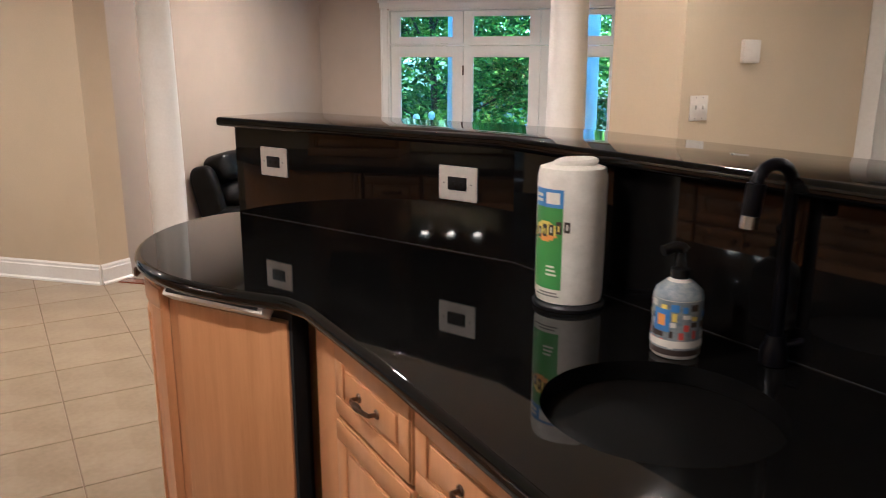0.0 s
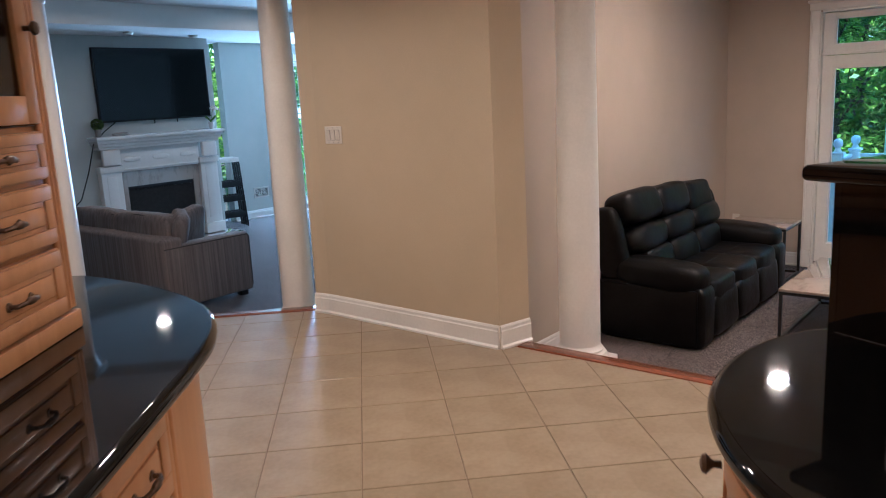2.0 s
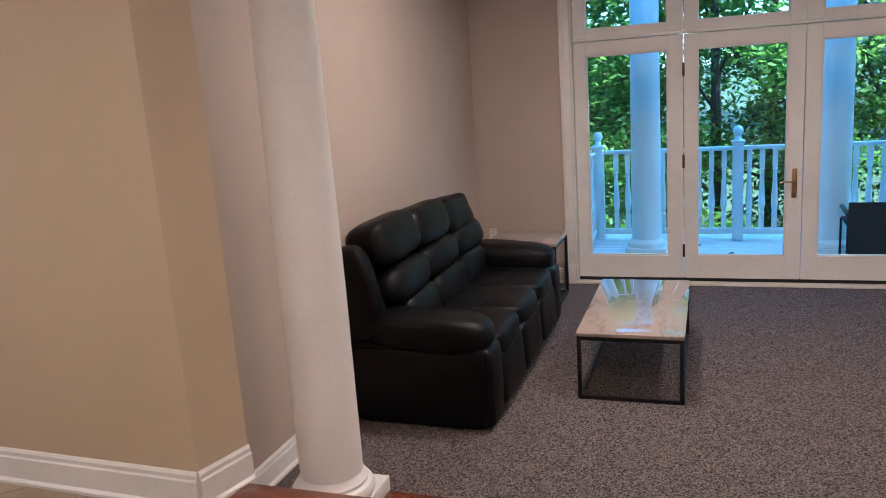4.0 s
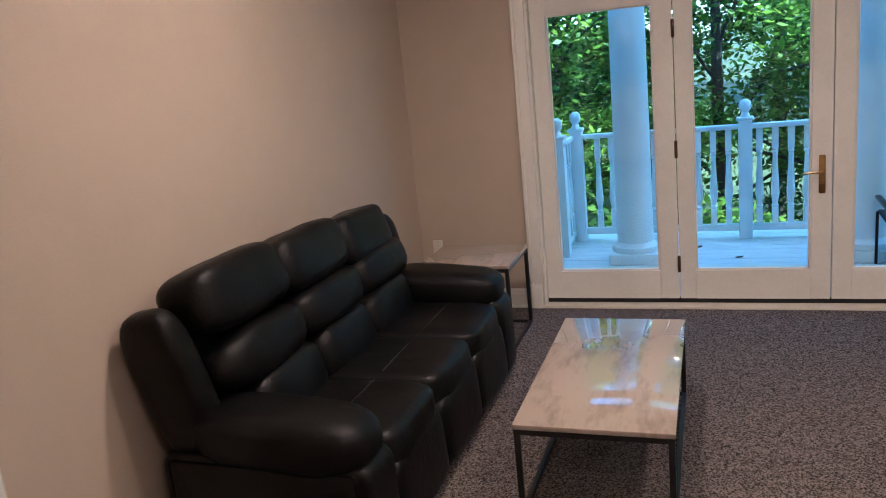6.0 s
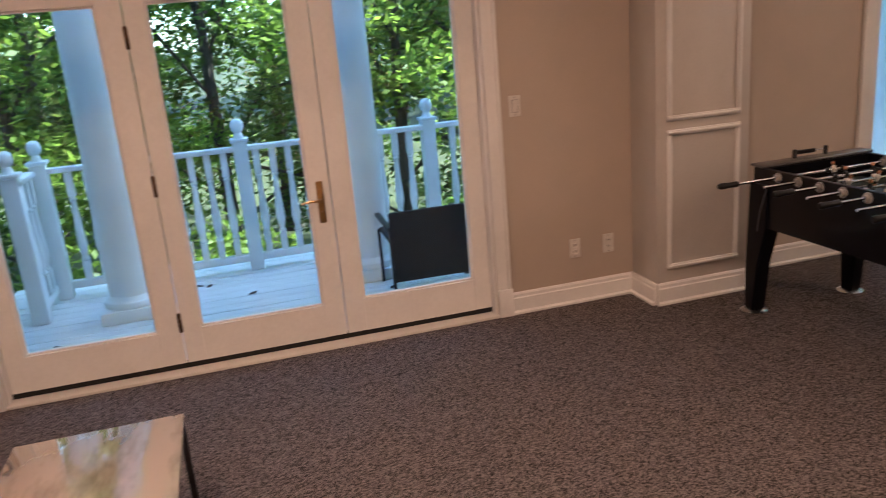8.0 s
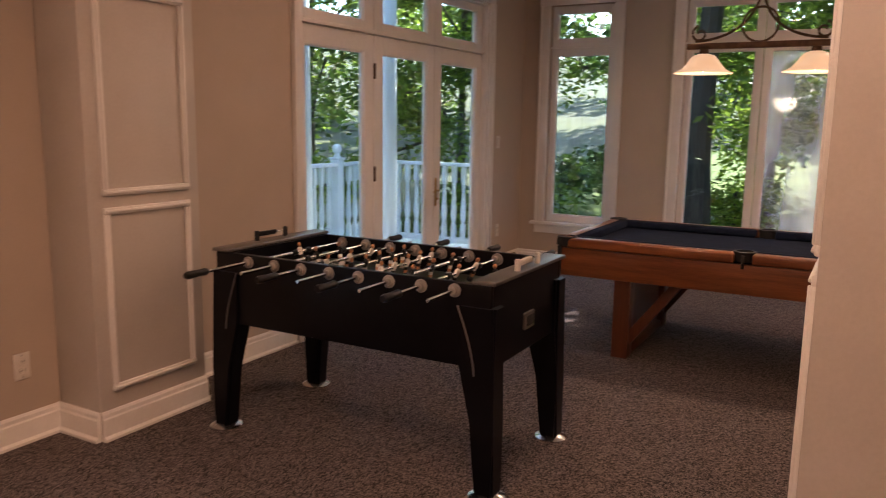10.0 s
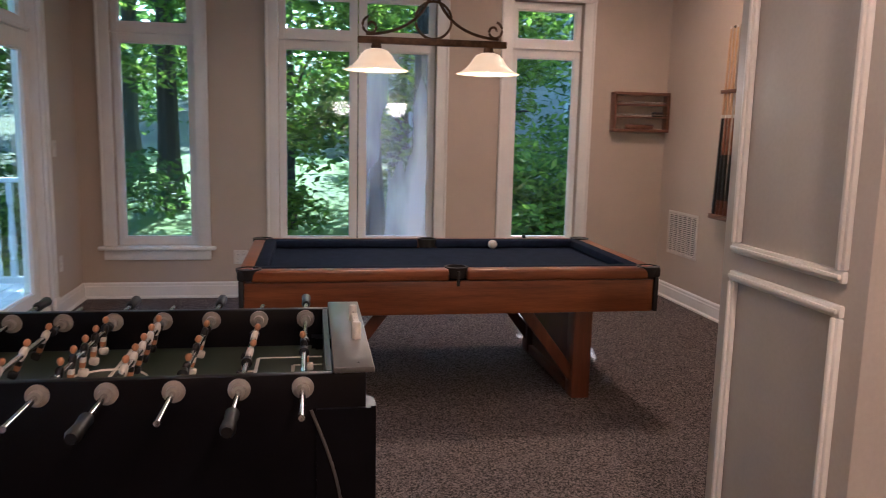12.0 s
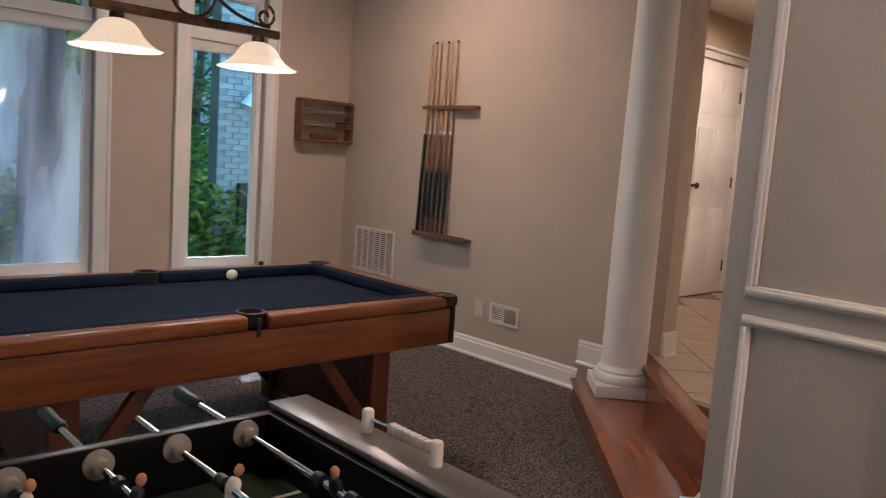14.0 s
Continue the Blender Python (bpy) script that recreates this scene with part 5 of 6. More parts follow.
for a0, a1, z0, z1, mm in ((-160, -98, 0.205, 0.240, LABEL_B), (-160, -98, 0.045, 0.205, LABEL_G), (-158, -138, 0.214, 0.220, PAPER), (-158, -138, 0.224, 0.230, PAPER), (-130, -104, 0.212, 0.234, PAPER), (-126, -106, 0.072, 0.076, PAPER), (-126, -108, 0.080, 0.084, PAPER), (-126, -110, 0.088, 0.092, PAPER), (-150, -100, 0.030, 0.033, GREYPL), (-140, -104, 0.036, 0.039, GREYPL)):
    part("printed_label", wrap_patch(0.0674 + 0.0006 * (mm in (PAPER, GREYPL)), a0, a1, z0, z1), mm, roll)
for k in range(12):
    q = (k + 0.5) / 6 - 1
    half = 26 * math.sqrt(1 - q * q) * (1.0 if k % 2 else 0.86)
    part("printed_sunburst", wrap_patch(0.0677, -131 - half, -131 + half, 0.158 + 0.0033 * (k - 6), 0.158 + 0.0033 * (k - 5)), LABEL_Y if k > 3 else LABEL_O, roll)
for k in range(6):
    a = -163 + 13.5 * k
    z = 0.140 + 0.0038 * k
    part("lettering_bar", wrap_patch(0.0681, a, a + 9.5, z, z + 0.024 - 0.003 * (k % 2), 5), LABEL_K, roll)
    part("lettering_gap", wrap_patch(0.0683, a + 3.2, a + 6.2, z + 0.005, z + 0.016, 4), PAPER if k % 2 else LABEL_Y, roll)

t = thing("soap_bottle", KI @ pose(0.815, 2.955, CT) @ Matrix.Scale(1.2, 4), "patterned hand soap bottle with a black pump", "soap bottle")
bt = part("bottle", lathe(B(), [(0.036, 0.001), (0.040, 0.006), (0.040, 0.10), (0.037, 0.112), (0.018, 0.128), (0.014, 0.132)], 36), PLASTIC, t)
LABEL_S = surface("label_slate_blue", (0.16, 0.20, 0.24), (0.34, 0.36, 0.36), 0.4, 40, 200, 0.0)
part("lower_band", wrap_patch(0.0403, 0, 360, 0.008, 0.018, 40), LABEL_K, bt)
part("print", wrap_patch(0.0402, 0, 360, 0.018, 0.100, 48), LABEL_S, bt)
part("shoulder_print", lathe(B(), [(0.0403, 0.101), (0.0373, 0.1125), (0.0215, 0.1265)], 36), LABEL_S, bt)
part("motif", wrap_patch(0.0414, -150, -108, 0.048, 0.086, 8), LABEL_B, bt)
part("motif", wrap_patch(0.0417, -139, -119, 0.058, 0.077, 6), LABEL_O, bt)
part("white_band", wrap_patch(0.0415, -180, 0, 0.022, 0.034, 24), PAPER, bt)
rs = random.Random(5)
for i in range(34):
    a, z = -180 + 26 * (i % 7) + rs.uniform(-6, 6), 0.028 + 0.0155 * (i // 7) + rs.uniform(-0.003, 0.003)
    w, hh = rs.uniform(4, 11), rs.uniform(0.003, 0.007)
    part("print_patch", wrap_patch(0.0406 + 0.00002 * i, a - w, a + w, z - hh, z + hh, 6), rs.choice((LABEL_R, LABEL_R, LABEL_K, PAPER, LABEL_Y, LABEL_B)), bt)
part("collar", lathe(B(), [(0.015, 0.130), (0.015, 0.146), (0.008, 0.150), (0.006, 0.172)], 20), DARK, t)
part("pump", tube(B(), [(0.006, 0, 0.176), (0.0, 0, 0.182), (-0.012, -0.008, 0.184), (-0.03, -0.02, 0.178)], 0.009, 10), DARK, t)

# left counter with its hutch
LEFT_FRONT = [(-0.60, 1.70), (-1.776, 3.099)] + curve_through([(-1.80, 3.125), (-1.93, 3.262), (-2.08, 3.372), (-2.237, 3.445), (-2.45, 3.485), (-2.70, 3.49), (-2.95, 3.46)], 5)
slab("side_worktop", LEFT_FRONT, [(-3.02, 3.40), (-1.09, 1.29)], CT - 0.04, CT, KL)


def left_pose(u):
    """A pose on the left run, u metres from its rounded end, x towards that end, -y out of the front."""
    d = Vector((-0.643, 0.766, 0))
    p = Vector((-1.776, 3.099, 0)) - d * u + Vector((-0.766, -0.643, 0)) * 0.045
    return pose(p.x, p.y, 0, 0, 0, math.degrees(math.atan2(d.y, d.x)))


u = 0.06
for w, d in ((0.34, 1), (0.56, 2), (0.50, 1)):
    base_unit(KL @ left_pose(u + w) @ pose(0, 0, 0), w - 0.004, "maple base cabinet with raised panels under the side worktop", "bail", d)
    u += w

END2 = curve_through([(-1.78, 3.05), (-1.93, 3.215), (-2.08, 3.325), (-2.237, 3.398), (-2.45, 3.438), (-2.70, 3.443)], 4)
t = thing("counter_end_cabinet", KL @ pose(0, 0, 0), "curved maple end of the side cabinets", "cabinet")
part("body", prism(B(), END2 + [(-2.78, 3.20), (-2.06, 2.72)], FL, CT - 0.0412), MAPLE, t)
for uu in (0.012, 0.040):
    bm = cyl(B(), (0, 0, FL + 0.10), (0, 0, CT - 0.05), 0.013, 10)
    bm.transform(left_pose(uu) @ pose(0, -0.004, 0))
    part("fluted_post", bm, MAPLE, t)


def hutch():
    d, n = Vector((-0.634, 0.773, 0)), Vector((0.773, 0.634, 0))
    o = Vector((-2.328, 3.133, 0)) - d * 0.565
    m = pose(o.x, o.y, 0, 0, 0, math.degrees(math.atan2(d.y, d.x)))
    t = thing("hutch", KL @ m, "maple hutch with three drawers and glass doors on the worktop", "hutch")
    part("body", box(B(), 0.0, 0.565, 0.001, 0.34, CT + 0.001, 1.475, 0.002), MAPLE, t)
    bm = B()
    for a in ((0.0, 0.02, 0.001, 0.34), (0.545, 0.565, 0.001, 0.34), (0.02, 0.545, 0.325, 0.34)):
        box(bm, a[0], a[1], a[2], a[3], 1.476, 2.30)
    box(bm, 0.02, 0.545, 0.001, 0.325, 2.27, 2.30)
    box(bm, 0.02, 0.545, 0.03, 0.325, 1.85, 1.868)
    part("upper_case", bm, MAPLE, t, "", False)
    part("base_rail", box(B(), -0.004, 0.570, -0.022, 0.0, CT + 0.001, 1.0, 0.004), MAPLE, t)
    for z0, z1 in ((1.008, 1.175), (1.187, 1.335), (1.347, 1.462)):
        raised(t, Matrix(), 0.012, 0.502, z0, z1, "drawer", "bail", 0.56, 0.5)
    dr = part("glass_door", box(B(), 0.012, 0.062, -0.024, -0.001, 1.48, 2.26, 0.003), MAPLE, t)
    for nm, a in (("stile", (0.452, 0.502, 1.48, 2.26)), ("rail", (0.062, 0.452, 1.48, 1.545)), ("rail", (0.062, 0.452, 2.2, 2.26)), ("muntin", (0.248, 0.266, 1.545, 2.2)), ("muntin", (0.062, 0.248, 1.86, 1.878)), ("muntin", (0.266, 0.452, 1.86, 1.878))):
        part(nm, box(B(), a[0], a[1], -0.024, -0.001, a[2], a[3], 0.003), MAPLE, dr)
    part("pane", box(B(), 0.062, 0.452, -0.011, -0.008, 1.545, 2.2), CABGLASS, dr, "", False)
    part("knob", lathe(B(), [(0.007, 0), (0.006, 0.012), (0.010, 0.018), (0.017, 0.024), (0.015, 0.031), (0.006, 0.034)], 18, (0.085, -0.024, 1.53), pose(0, 0, 0, 90, 0, 0)), BRONZE, dr)
    part("knob", lathe(B(), [(0.007, 0), (0.006, 0.012), (0.010, 0.018), (0.017, 0.024), (0.015, 0.031), (0.006, 0.034)], 18, (0.485, -0.024, 1.70), pose(0, 0, 0, 90, 0, 0)), BRONZE, dr)
    for i in range(3):
        part("flute", cyl(B(), (0.515 + 0.018 * i, -0.010, 1.01), (0.515 + 0.018 * i, -0.010, 2.25), 0.0085, 8), MAPLE, t)
    part("cornice", box(B(), -0.03, 0.595, -0.05, 0.34, 2.301, 2.36, 0.015), MAPLE, t)
    # neighbour: shallow upper cabinet
    t2 = thing("upper_cabinet", KL @ m, "maple upper cabinet with a glass door", "cabinet")
    part("body", box(B(), -0.60, -0.004, 0.10, 0.34, 1.476, 2.30, 0.002), MAPLE, t2)
    bm = B()
    for a in ((-0.59, -0.54, 1.48, 2.26), (-0.06, -0.01, 1.48, 2.26), (-0.54, -0.06, 1.48, 1.545), (-0.54, -0.06, 2.2, 2.26)):
        box(bm, a[0], a[1], 0.076, 0.099, a[2], a[3], 0.003)
    dr = part("glass_door", bm, MAPLE, t2)
    part("pane", box(B(), -0.54, -0.06, 0.086, 0.089, 1.545, 2.2), CABGLASS, dr, "", False)
    for u in (-0.46, -0.29, -0.12):
        part("puck_light", lathe(B(), [(0.030, 1.475), (0.030, 1.466), (0.022, 1.463)], 20, (u, 0.20, 0)), GLOWS, t2, "small lit puck lamp under the cabinet")
        lamp("puck_lamp", "AREA", 0.17, WARM, KL @ m @ pose(u, 0.20, 1.459), 0.04)
    part("backsplash", box(B(), -0.60, -0.004, 0.33, 0.34, CT + 0.001, 1.475), PAINT_Y, t2)
    part("back_wall", box(B(), -0.60, 0.565, 0.342, 0.40, FL, 2.4), PAINT_Y, t2)


hutch()

# hall door
t = tagged(new("door_3"), "white six-panel hall door with dark hinges, closed", "door", "", "structure")
t.matrix_world = pose(4.40, 2.95, 0, 0, 0, -90)
lf = part("leaf", box(B(), -0.37, 0.37, -0.028, -0.002, 0.01, 2.0, 0.003), WHITE, t)
for a, b in ((-0.29, -0.04), (0.04, 0.29)):
    for c, d in ((0.12, 0.78), (0.92, 1.45), (1.57, 1.86)):
        part("panel", box(B(), a, b, -0.034, -0.027, c, d, 0.006), WHITE, lf)
for z in (0.25, 1.0, 1.75):
    part("hinge", box(B(), 0.362, 0.382, -0.036, -0.026, z - 0.05, z + 0.05, 0.003), BRONZE, t)
part("knob", lathe(B(), [(0.012, 0), (0.010, 0.03), (0.027, 0.045), (0.024, 0.062), (0.008, 0.068)], 18, (-0.31, -0.028, 0.96), pose(0, 0, 0, 90, 0, 0)), BRONZE, t)
casing(t, -0.385, 0.385, 0, 2.02, 0.0, 0.08)


# ---- family room ----
def fireplace():
    t = thing("fireplace", pose(-10.12, 8.03, C, 0, 0, 90), "white carved wooden fireplace mantel with a black firebox", "fireplace")
    W = 0.92
    part("hearth", box(B(), -1.0, 1.0, -0.45, -0.001, 0.0, 0.03, 0.006), MARBLE, t)
    bm = B()
    for a in ((-0.60, -0.50, 0.031, 1.05), (0.50, 0.60, 0.031, 1.05), (-0.50, 0.50, 0.84, 1.05)):
        box(bm, a[0], a[1], -0.035, -0.001, a[2], a[3], 0.002)
    part("stone_surround", bm, MARBLE, t, "", False)
    part("firebox", box(B(), -0.50, 0.50, -0.02, -0.001, 0.031, 0.84), BRICKF, t, "black firebox", False)
    part("fire_frame", box(B(), -0.50, 0.50, -0.032, -0.021, 0.79, 0.84, 0.003), IRON, t)
    for i in range(3):
        part("log", cyl(B(), (-0.28, -0.05 - 0.03 * i, 0.10 + 0.05 * (i == 1)), (0.28, -0.06 - 0.02 * i, 0.12 + 0.05 * (i == 1)), 0.04, 10), BARK, t)
    for s in (-1, 1):
        x0, x1 = sorted((s * 0.60, s * 0.88))
        lg = part("pilaster", box(B(), x0, x1, -0.10, -0.001, 0.18, 1.12, 0.004), WHITE, t)
        part("plinth", box(B(), x0 - 0.02, x1 + 0.02, -0.125, -0.001, 0.031, 0.179, 0.006), WHITE, lg)
        part("capital", box(B(), x0 - 0.02, x1 + 0.02, -0.13, -0.001, 1.06, 1.14, 0.01), WHITE, lg)
        part("inset", box(B(), x0 + 0.07, x1 - 0.07, -0.108, -0.099, 0.26, 1.0, 0.004), WHITE, lg)
        part("corbel", box(B(), x0 + 0.02, x1 - 0.02, -0.17, -0.101, 1.15, 1.36, 0.02), WHITE, lg)
    fr = part("frieze", box(B(), -0.60, 0.60, -0.085, -0.001, 1.05, 1.36, 0.004), WHITE, t)
    part("bead", box(B(), -0.58, 0.58, -0.098, -0.084, 1.07, 1.09, 0.004), WHITE, fr)
    for a in (-0.42, 0.0, 0.42):
        part("carving", puff(B(), (a, -0.088, 1.21), (0.26, 0.03, 0.07), 0.8, None, 20, 8), WHITE, fr)
    for i, (dy, z0, z1) in enumerate(((0.17, 1.361, 1.40), (0.20, 1.40, 1.44), (0.235, 1.44, 1.485), (0.27, 1.485, 1.525))):
        part("mantel_step", box(B(), -0.90 - 0.02 * i, 0.90 + 0.02 * i, -dy, -0.001, z0, z1, 0.008), WHITE, t)
    return t


fireplace()
t = thing("television", pose(-10.12, 8.08, 1.84, 0, 0, 90), "large black flat television on the chimney breast", "television")
part("case", box(B(), -0.83, 0.83, -0.075, -0.02, -0.475, 0.475, 0.006), DARK, t)
part("mount", box(B(), -0.3, 0.3, -0.02, -0.001, -0.2, 0.2), IRON, t)
part("screen", box(B(), -0.815, 0.815, -0.0775, -0.0745, -0.455, 0.462, 0.002), SCREEN, t, "dark glossy screen", False)
for a in (-0.05, 0.30):
    part("cable_end", cyl(B(), (a, -0.04, -0.52), (a, -0.04, -0.475), 0.008, 8), DARK, t)
t = thing("cable", pose(0, 0, 0), "thin black cable hanging beside the mantel", "cable")
part("wire", tube(B(), [(-10.06, 7.45, 1.36), (-10.0, 7.25, 1.25), (-9.98, 7.08, 1.10), (-10.0, 6.98, 0.75), (-10.02, 6.85, 0.42), (-10.02, 6.68, 0.28), (-10.02, 6.45, 0.35), (-10.3, 6.3, 0.6), (-10.9, 6.0, 0.8)], 0.008), DARK, t)


def potted(x, y, z, flower):
    t = thing("potted_plant", pose(x, y, z), "white orchid in a small pot on the mantel" if flower else "small clipped green plant in a grey pot on the mantel", "plant")
    part("pot", lathe(B(), [(0.03, 0), (0.045, 0.09), (0.045, 0.10), (0.036, 0.098)], 20), PLASTIC if flower else GREYPL, t)
    if flower:
        part("stem", tube(B(), [(0, 0, 0.09), (0.01, 0.02, 0.22), (0.0, 0.05, 0.30), (0, 0.10, 0.32)], 0.004, 6), LEAF_B, t)
        for i in range(6):
            part("blossom", puff(B(), (0.01 * (i % 2), 0.02 + 0.018 * i, 0.29 + 0.02 * math.sin(i * 2)), (0.05, 0.05, 0.025), 0.9, pose(0, 0, 0, 40 * i, 20, 0), 10, 6, 0.01), PLASTIC, t)
        for i in range(4):
            bm = puff(B(), (0.06, 0, 0), (0.16, 0.035, 0.008), 0.9, None, 12, 6)
            bm.transform(pose(0, 0, 0.11, 0, -35, 90 * i + 20))
            part("leaf", bm, LEAF_B, t)
    else:
        rng = np.random.RandomState(5)
        bm = B()
        for i in range(90):
            v = rng.normal(size=3)
            v = v / np.linalg.norm(v) * 0.065
            puff(bm, (v[0], v[1], 0.16 + v[2]), (0.035, 0.035, 0.03), 0.9, None, 6, 4)
        part("foliage", bm, LEAF_B, t)


potted(-9.99, 7.17, 1.188, False)
potted(-9.99, 8.86, 1.188, True)
tagged(make("mantel_ornament", puff(B(), (-9.98, 7.46, 1.21), (0.10, 0.22, 0.045), 0.6), GREYPL, None, True), "small grey ornament lying on the mantel", "ornament")


def crates():
    t = thing("folding_chair_stack", pose(-10.45, 9.33, C, 0, 0, 75), "stack of black folding chairs leaning with pale seats", "chairs")
    for i in range(4):
        m = pose(0, -0.085 * i, 0, -9, 0, 0)
        bm = B()
        for a in (-0.20, 0.18):
            box(bm, a, a + 0.02, -0.02, 0.02, 0.0, 1.0, 0.005)
        for z in (0.15, 0.40, 0.62):
            box(bm, -0.18, 0.18, -0.008, 0.008, z, z + 0.09, 0.004)
        bm.transform(m)
        ch = part("chair_frame", bm, DARK, t)
        bm = box(B(), -0.20, 0.20, -0.025, 0.025, 1.0, 1.07, 0.012)
        bm.transform(m)
        part("top_cap", bm, PLASTIC, ch, "pale grey top edge")


crates()


def grey_sofa():
    t = thing("loveseat", pose(0, 0, 0), "taupe striped upholstered sofa seen from behind", "sofa")
    x0, x1, y0, y1 = -8.75, -6.50, 5.82, 6.76
    part("base", box(B(), x0, x1, y0 + 0.02, y1 - 0.05, C + 0.06, 0.02, 0.02), SOFAG, t)
    part("back", box(B(), x0, x1, y0, y0 + 0.22, C + 0.05, 0.36, 0.035, 3), SOFAG, t)
    for xx in (x0, x1 - 0.20):
        a = part("arm", box(B(), xx, xx + 0.205, y0 + 0.015, y1, C + 0.052, 0.285, 0.03, 3), SOFAG, t)
        part("piping", tube(B(), [(xx + 0.20, y0 + 0.02, 0.27), (xx + 0.20, y1 - 0.02, 0.27), (xx + 0.19, y1 + 0.001, 0.24), (xx + 0.19, y1 + 0.001, C + 0.1)], 0.006, 6), PIPING, a)
    for i in range(2):
        cx = x0 + 0.2 + (x1 - x0 - 0.4) * (i + 0.5) / 2
        w = (x1 - x0 - 0.4) / 2
        part("seat_cushion", puff(B(), (cx, y0 + 0.56, 0.06), (w, 0.66, 0.18), 0.3), SOFAG, t)
        b = part("back_cushion", puff(B(), (cx, y0 + 0.27, 0.33), (w * 1.02, 0.24, 0.42), 0.35, pose(0, 0, 0, -6, 0, 0), 32, 14, 0.01), SOFAG, t)
        part("piping", tube(B(), [(cx - w * 0.47, y0 + 0.20, 0.50), (cx, y0 + 0.19, 0.53), (cx + w * 0.47, y0 + 0.20, 0.50)], 0.006, 6), PIPING, b)
    for xx in (x0 + 0.08, x1 - 0.08):
        for yy in (y0 + 0.08, y1 - 0.08):
            part("foot", box(B(), xx - 0.04, xx + 0.04, yy - 0.04, yy + 0.04, C, C + 0.055, 0.004), DARK, t)
    for px, py, tw in ((x1 - 0.30, y0 + 0.36, -28), (x1 - 0.44, y0 + 0.58, -60)):
        pw = puff(B(), (0, 0, 0), (0.46, 0.16, 0.44), 0.55, None, 28, 14, 0.012)
        pw.transform(pose(px, py, 0.345, -14, 8, tw))
        tagged(make("throw_pillow", pw, SOFAG, None, True), "taupe throw pillow leaning on the striped sofa", "pillow")


grey_sofa()


def downlight(x, y, z, power, group="ceiling downlights"):
    t = thing("ceiling_downlight", pose(x, y, z), "round recessed ceiling downlight, lit", "downlight", group)
    part("trim_ring", lathe(B(), [(0.075, -0.001), (0.078, -0.008), (0.046, -0.010), (0.042, -0.002)], 28), PLASTIC, t)
    part("lens", lathe(B(), [(0.042, -0.002), (0.042, -0.005)], 24), GLOW, t, "glowing warm lens")
    if power:
        lamp("downlight_lamp", "AREA", power, WARM, pose(x, y, z - 0.015), 0.11, spread=170)


GLOW = plain("warm_lens", (1.0, 0.74, 0.44), 0.4, 0, 8.0)
# the last fitting is unseen, added to warm the hall
for x, y, p in ((-0.2, 2.1, 3.4), (1.5, 0.6, 1.4), (-2.9, 4.3, 4.0), (-0.7, 5.2, 3.6), (-1.3, 0.4, 1.6), (2.2, 4.2, 1.2), (0.9, 4.6, 1.8), (-4.6, 4.6, 3.0), (-5.56, 0.19, 2.0), (-5.15, -0.23, 2.0), (3.6, 3.4, 3.4)):
    downlight(x, y, 2.40, p)
# the last three fittings are unseen, added to brighten the games end
for x, y, p in ((-1.82, 7.79, 7.0), (-0.18, 7.56, 5.6), (1.0, 8.3, 1.2), (3.0, 8.9, 1.5), (4.9, 6.3, 4.4)):
    downlight(x, y, 2.62, p)
for x, y in ((-7.80, 6.50), (-8.15, 9.05)):
    downlight(x, y, 2.74, 1.8)
for x, y in ((-9.62, 7.54), (-9.76, 8.56)):
    t = thing("smoke_detector", pose(x, y, 2.47), "small white round detector under the soffit", "detector")
    part("case", lathe(B(), [(0.062, -0.001), (0.062, -0.018), (0.05, -0.034), (0.02, -0.038)], 24), PLASTIC, t)

# ---- porch ----
DZ = -0.42
t = tagged(new("deck"), "white-grey painted timber deck boards", "deck", "", "structure")
rngd = random.Random(7)
me_board = {}
for i in range(17):
    y = 10.42 + i * 0.143
    bm = box(B(), -2.75, 7.6, y, y + 0.137, DZ - 0.03, DZ + rngd.uniform(-0.001, 0.001), 0.003)
    part("board", bm, DECKB, t)
part("joist_frame", box(B(), -2.75, 7.6, 10.40, 12.85, DZ - 0.25, DZ - 0.034), DECKW, t, "", False)
rngl = random.Random(21)
for i in range(26):
    lx, ly = rngl.uniform(-2.2, 5.5), rngl.uniform(10.7, 12.2)
    bm = puff(B(), (0, 0, 0.006), (rngl.uniform(0.05, 0.10), rngl.uniform(0.03, 0.05), 0.010), 0.9, None, 8, 5, 0.006)
    bm.transform(pose(lx, ly, DZ + 0.001, 0, 0, rngl.uniform(0, 180)))
    tagged(make("fallen_leaf", bm, BARK, None, True), "dry brown fallen leaf on the deck", "leaf", "fallen leaves")
# unseen slab added high over the deck to keep its west part shaded
setting("porch_roof", box(B(), -3.4, 6.9, 10.385, 12.05, 4.30, 4.48), DECKW, "unseen white porch ceiling added to shade the deck")
setting("porch_wall", box(B(), -3.9, -3.08, 12.75, 12.9, -3.5, 4.3), SIDING, "grey house siding")


def porch_column(x, y):
    t = thing("porch_column", pose(x, y, DZ), "white round porch column on the deck", "column", "porch columns")
    h = 4.30 - DZ
    part("plinth", box(B(), -0.20, 0.20, -0.20, 0.20, 0.001, 0.09, 0.006), DECKW, t)
    part("base_ring", lathe(B(), [(0.19, 0.09), (0.195, 0.11), (0.185, 0.135), (0.165, 0.145), (0.15, 0.17)], 32), DECKW, t)
    part("shaft", lathe(B(), [(0.148, 0.165), (0.146, 0.9), (0.125, h - 0.02), (0.14, h)], 36), DECKW, t)


for x in (-1.74, -0.03, 1.65, 4.78, 6.22):
    porch_column(x, 11.72)


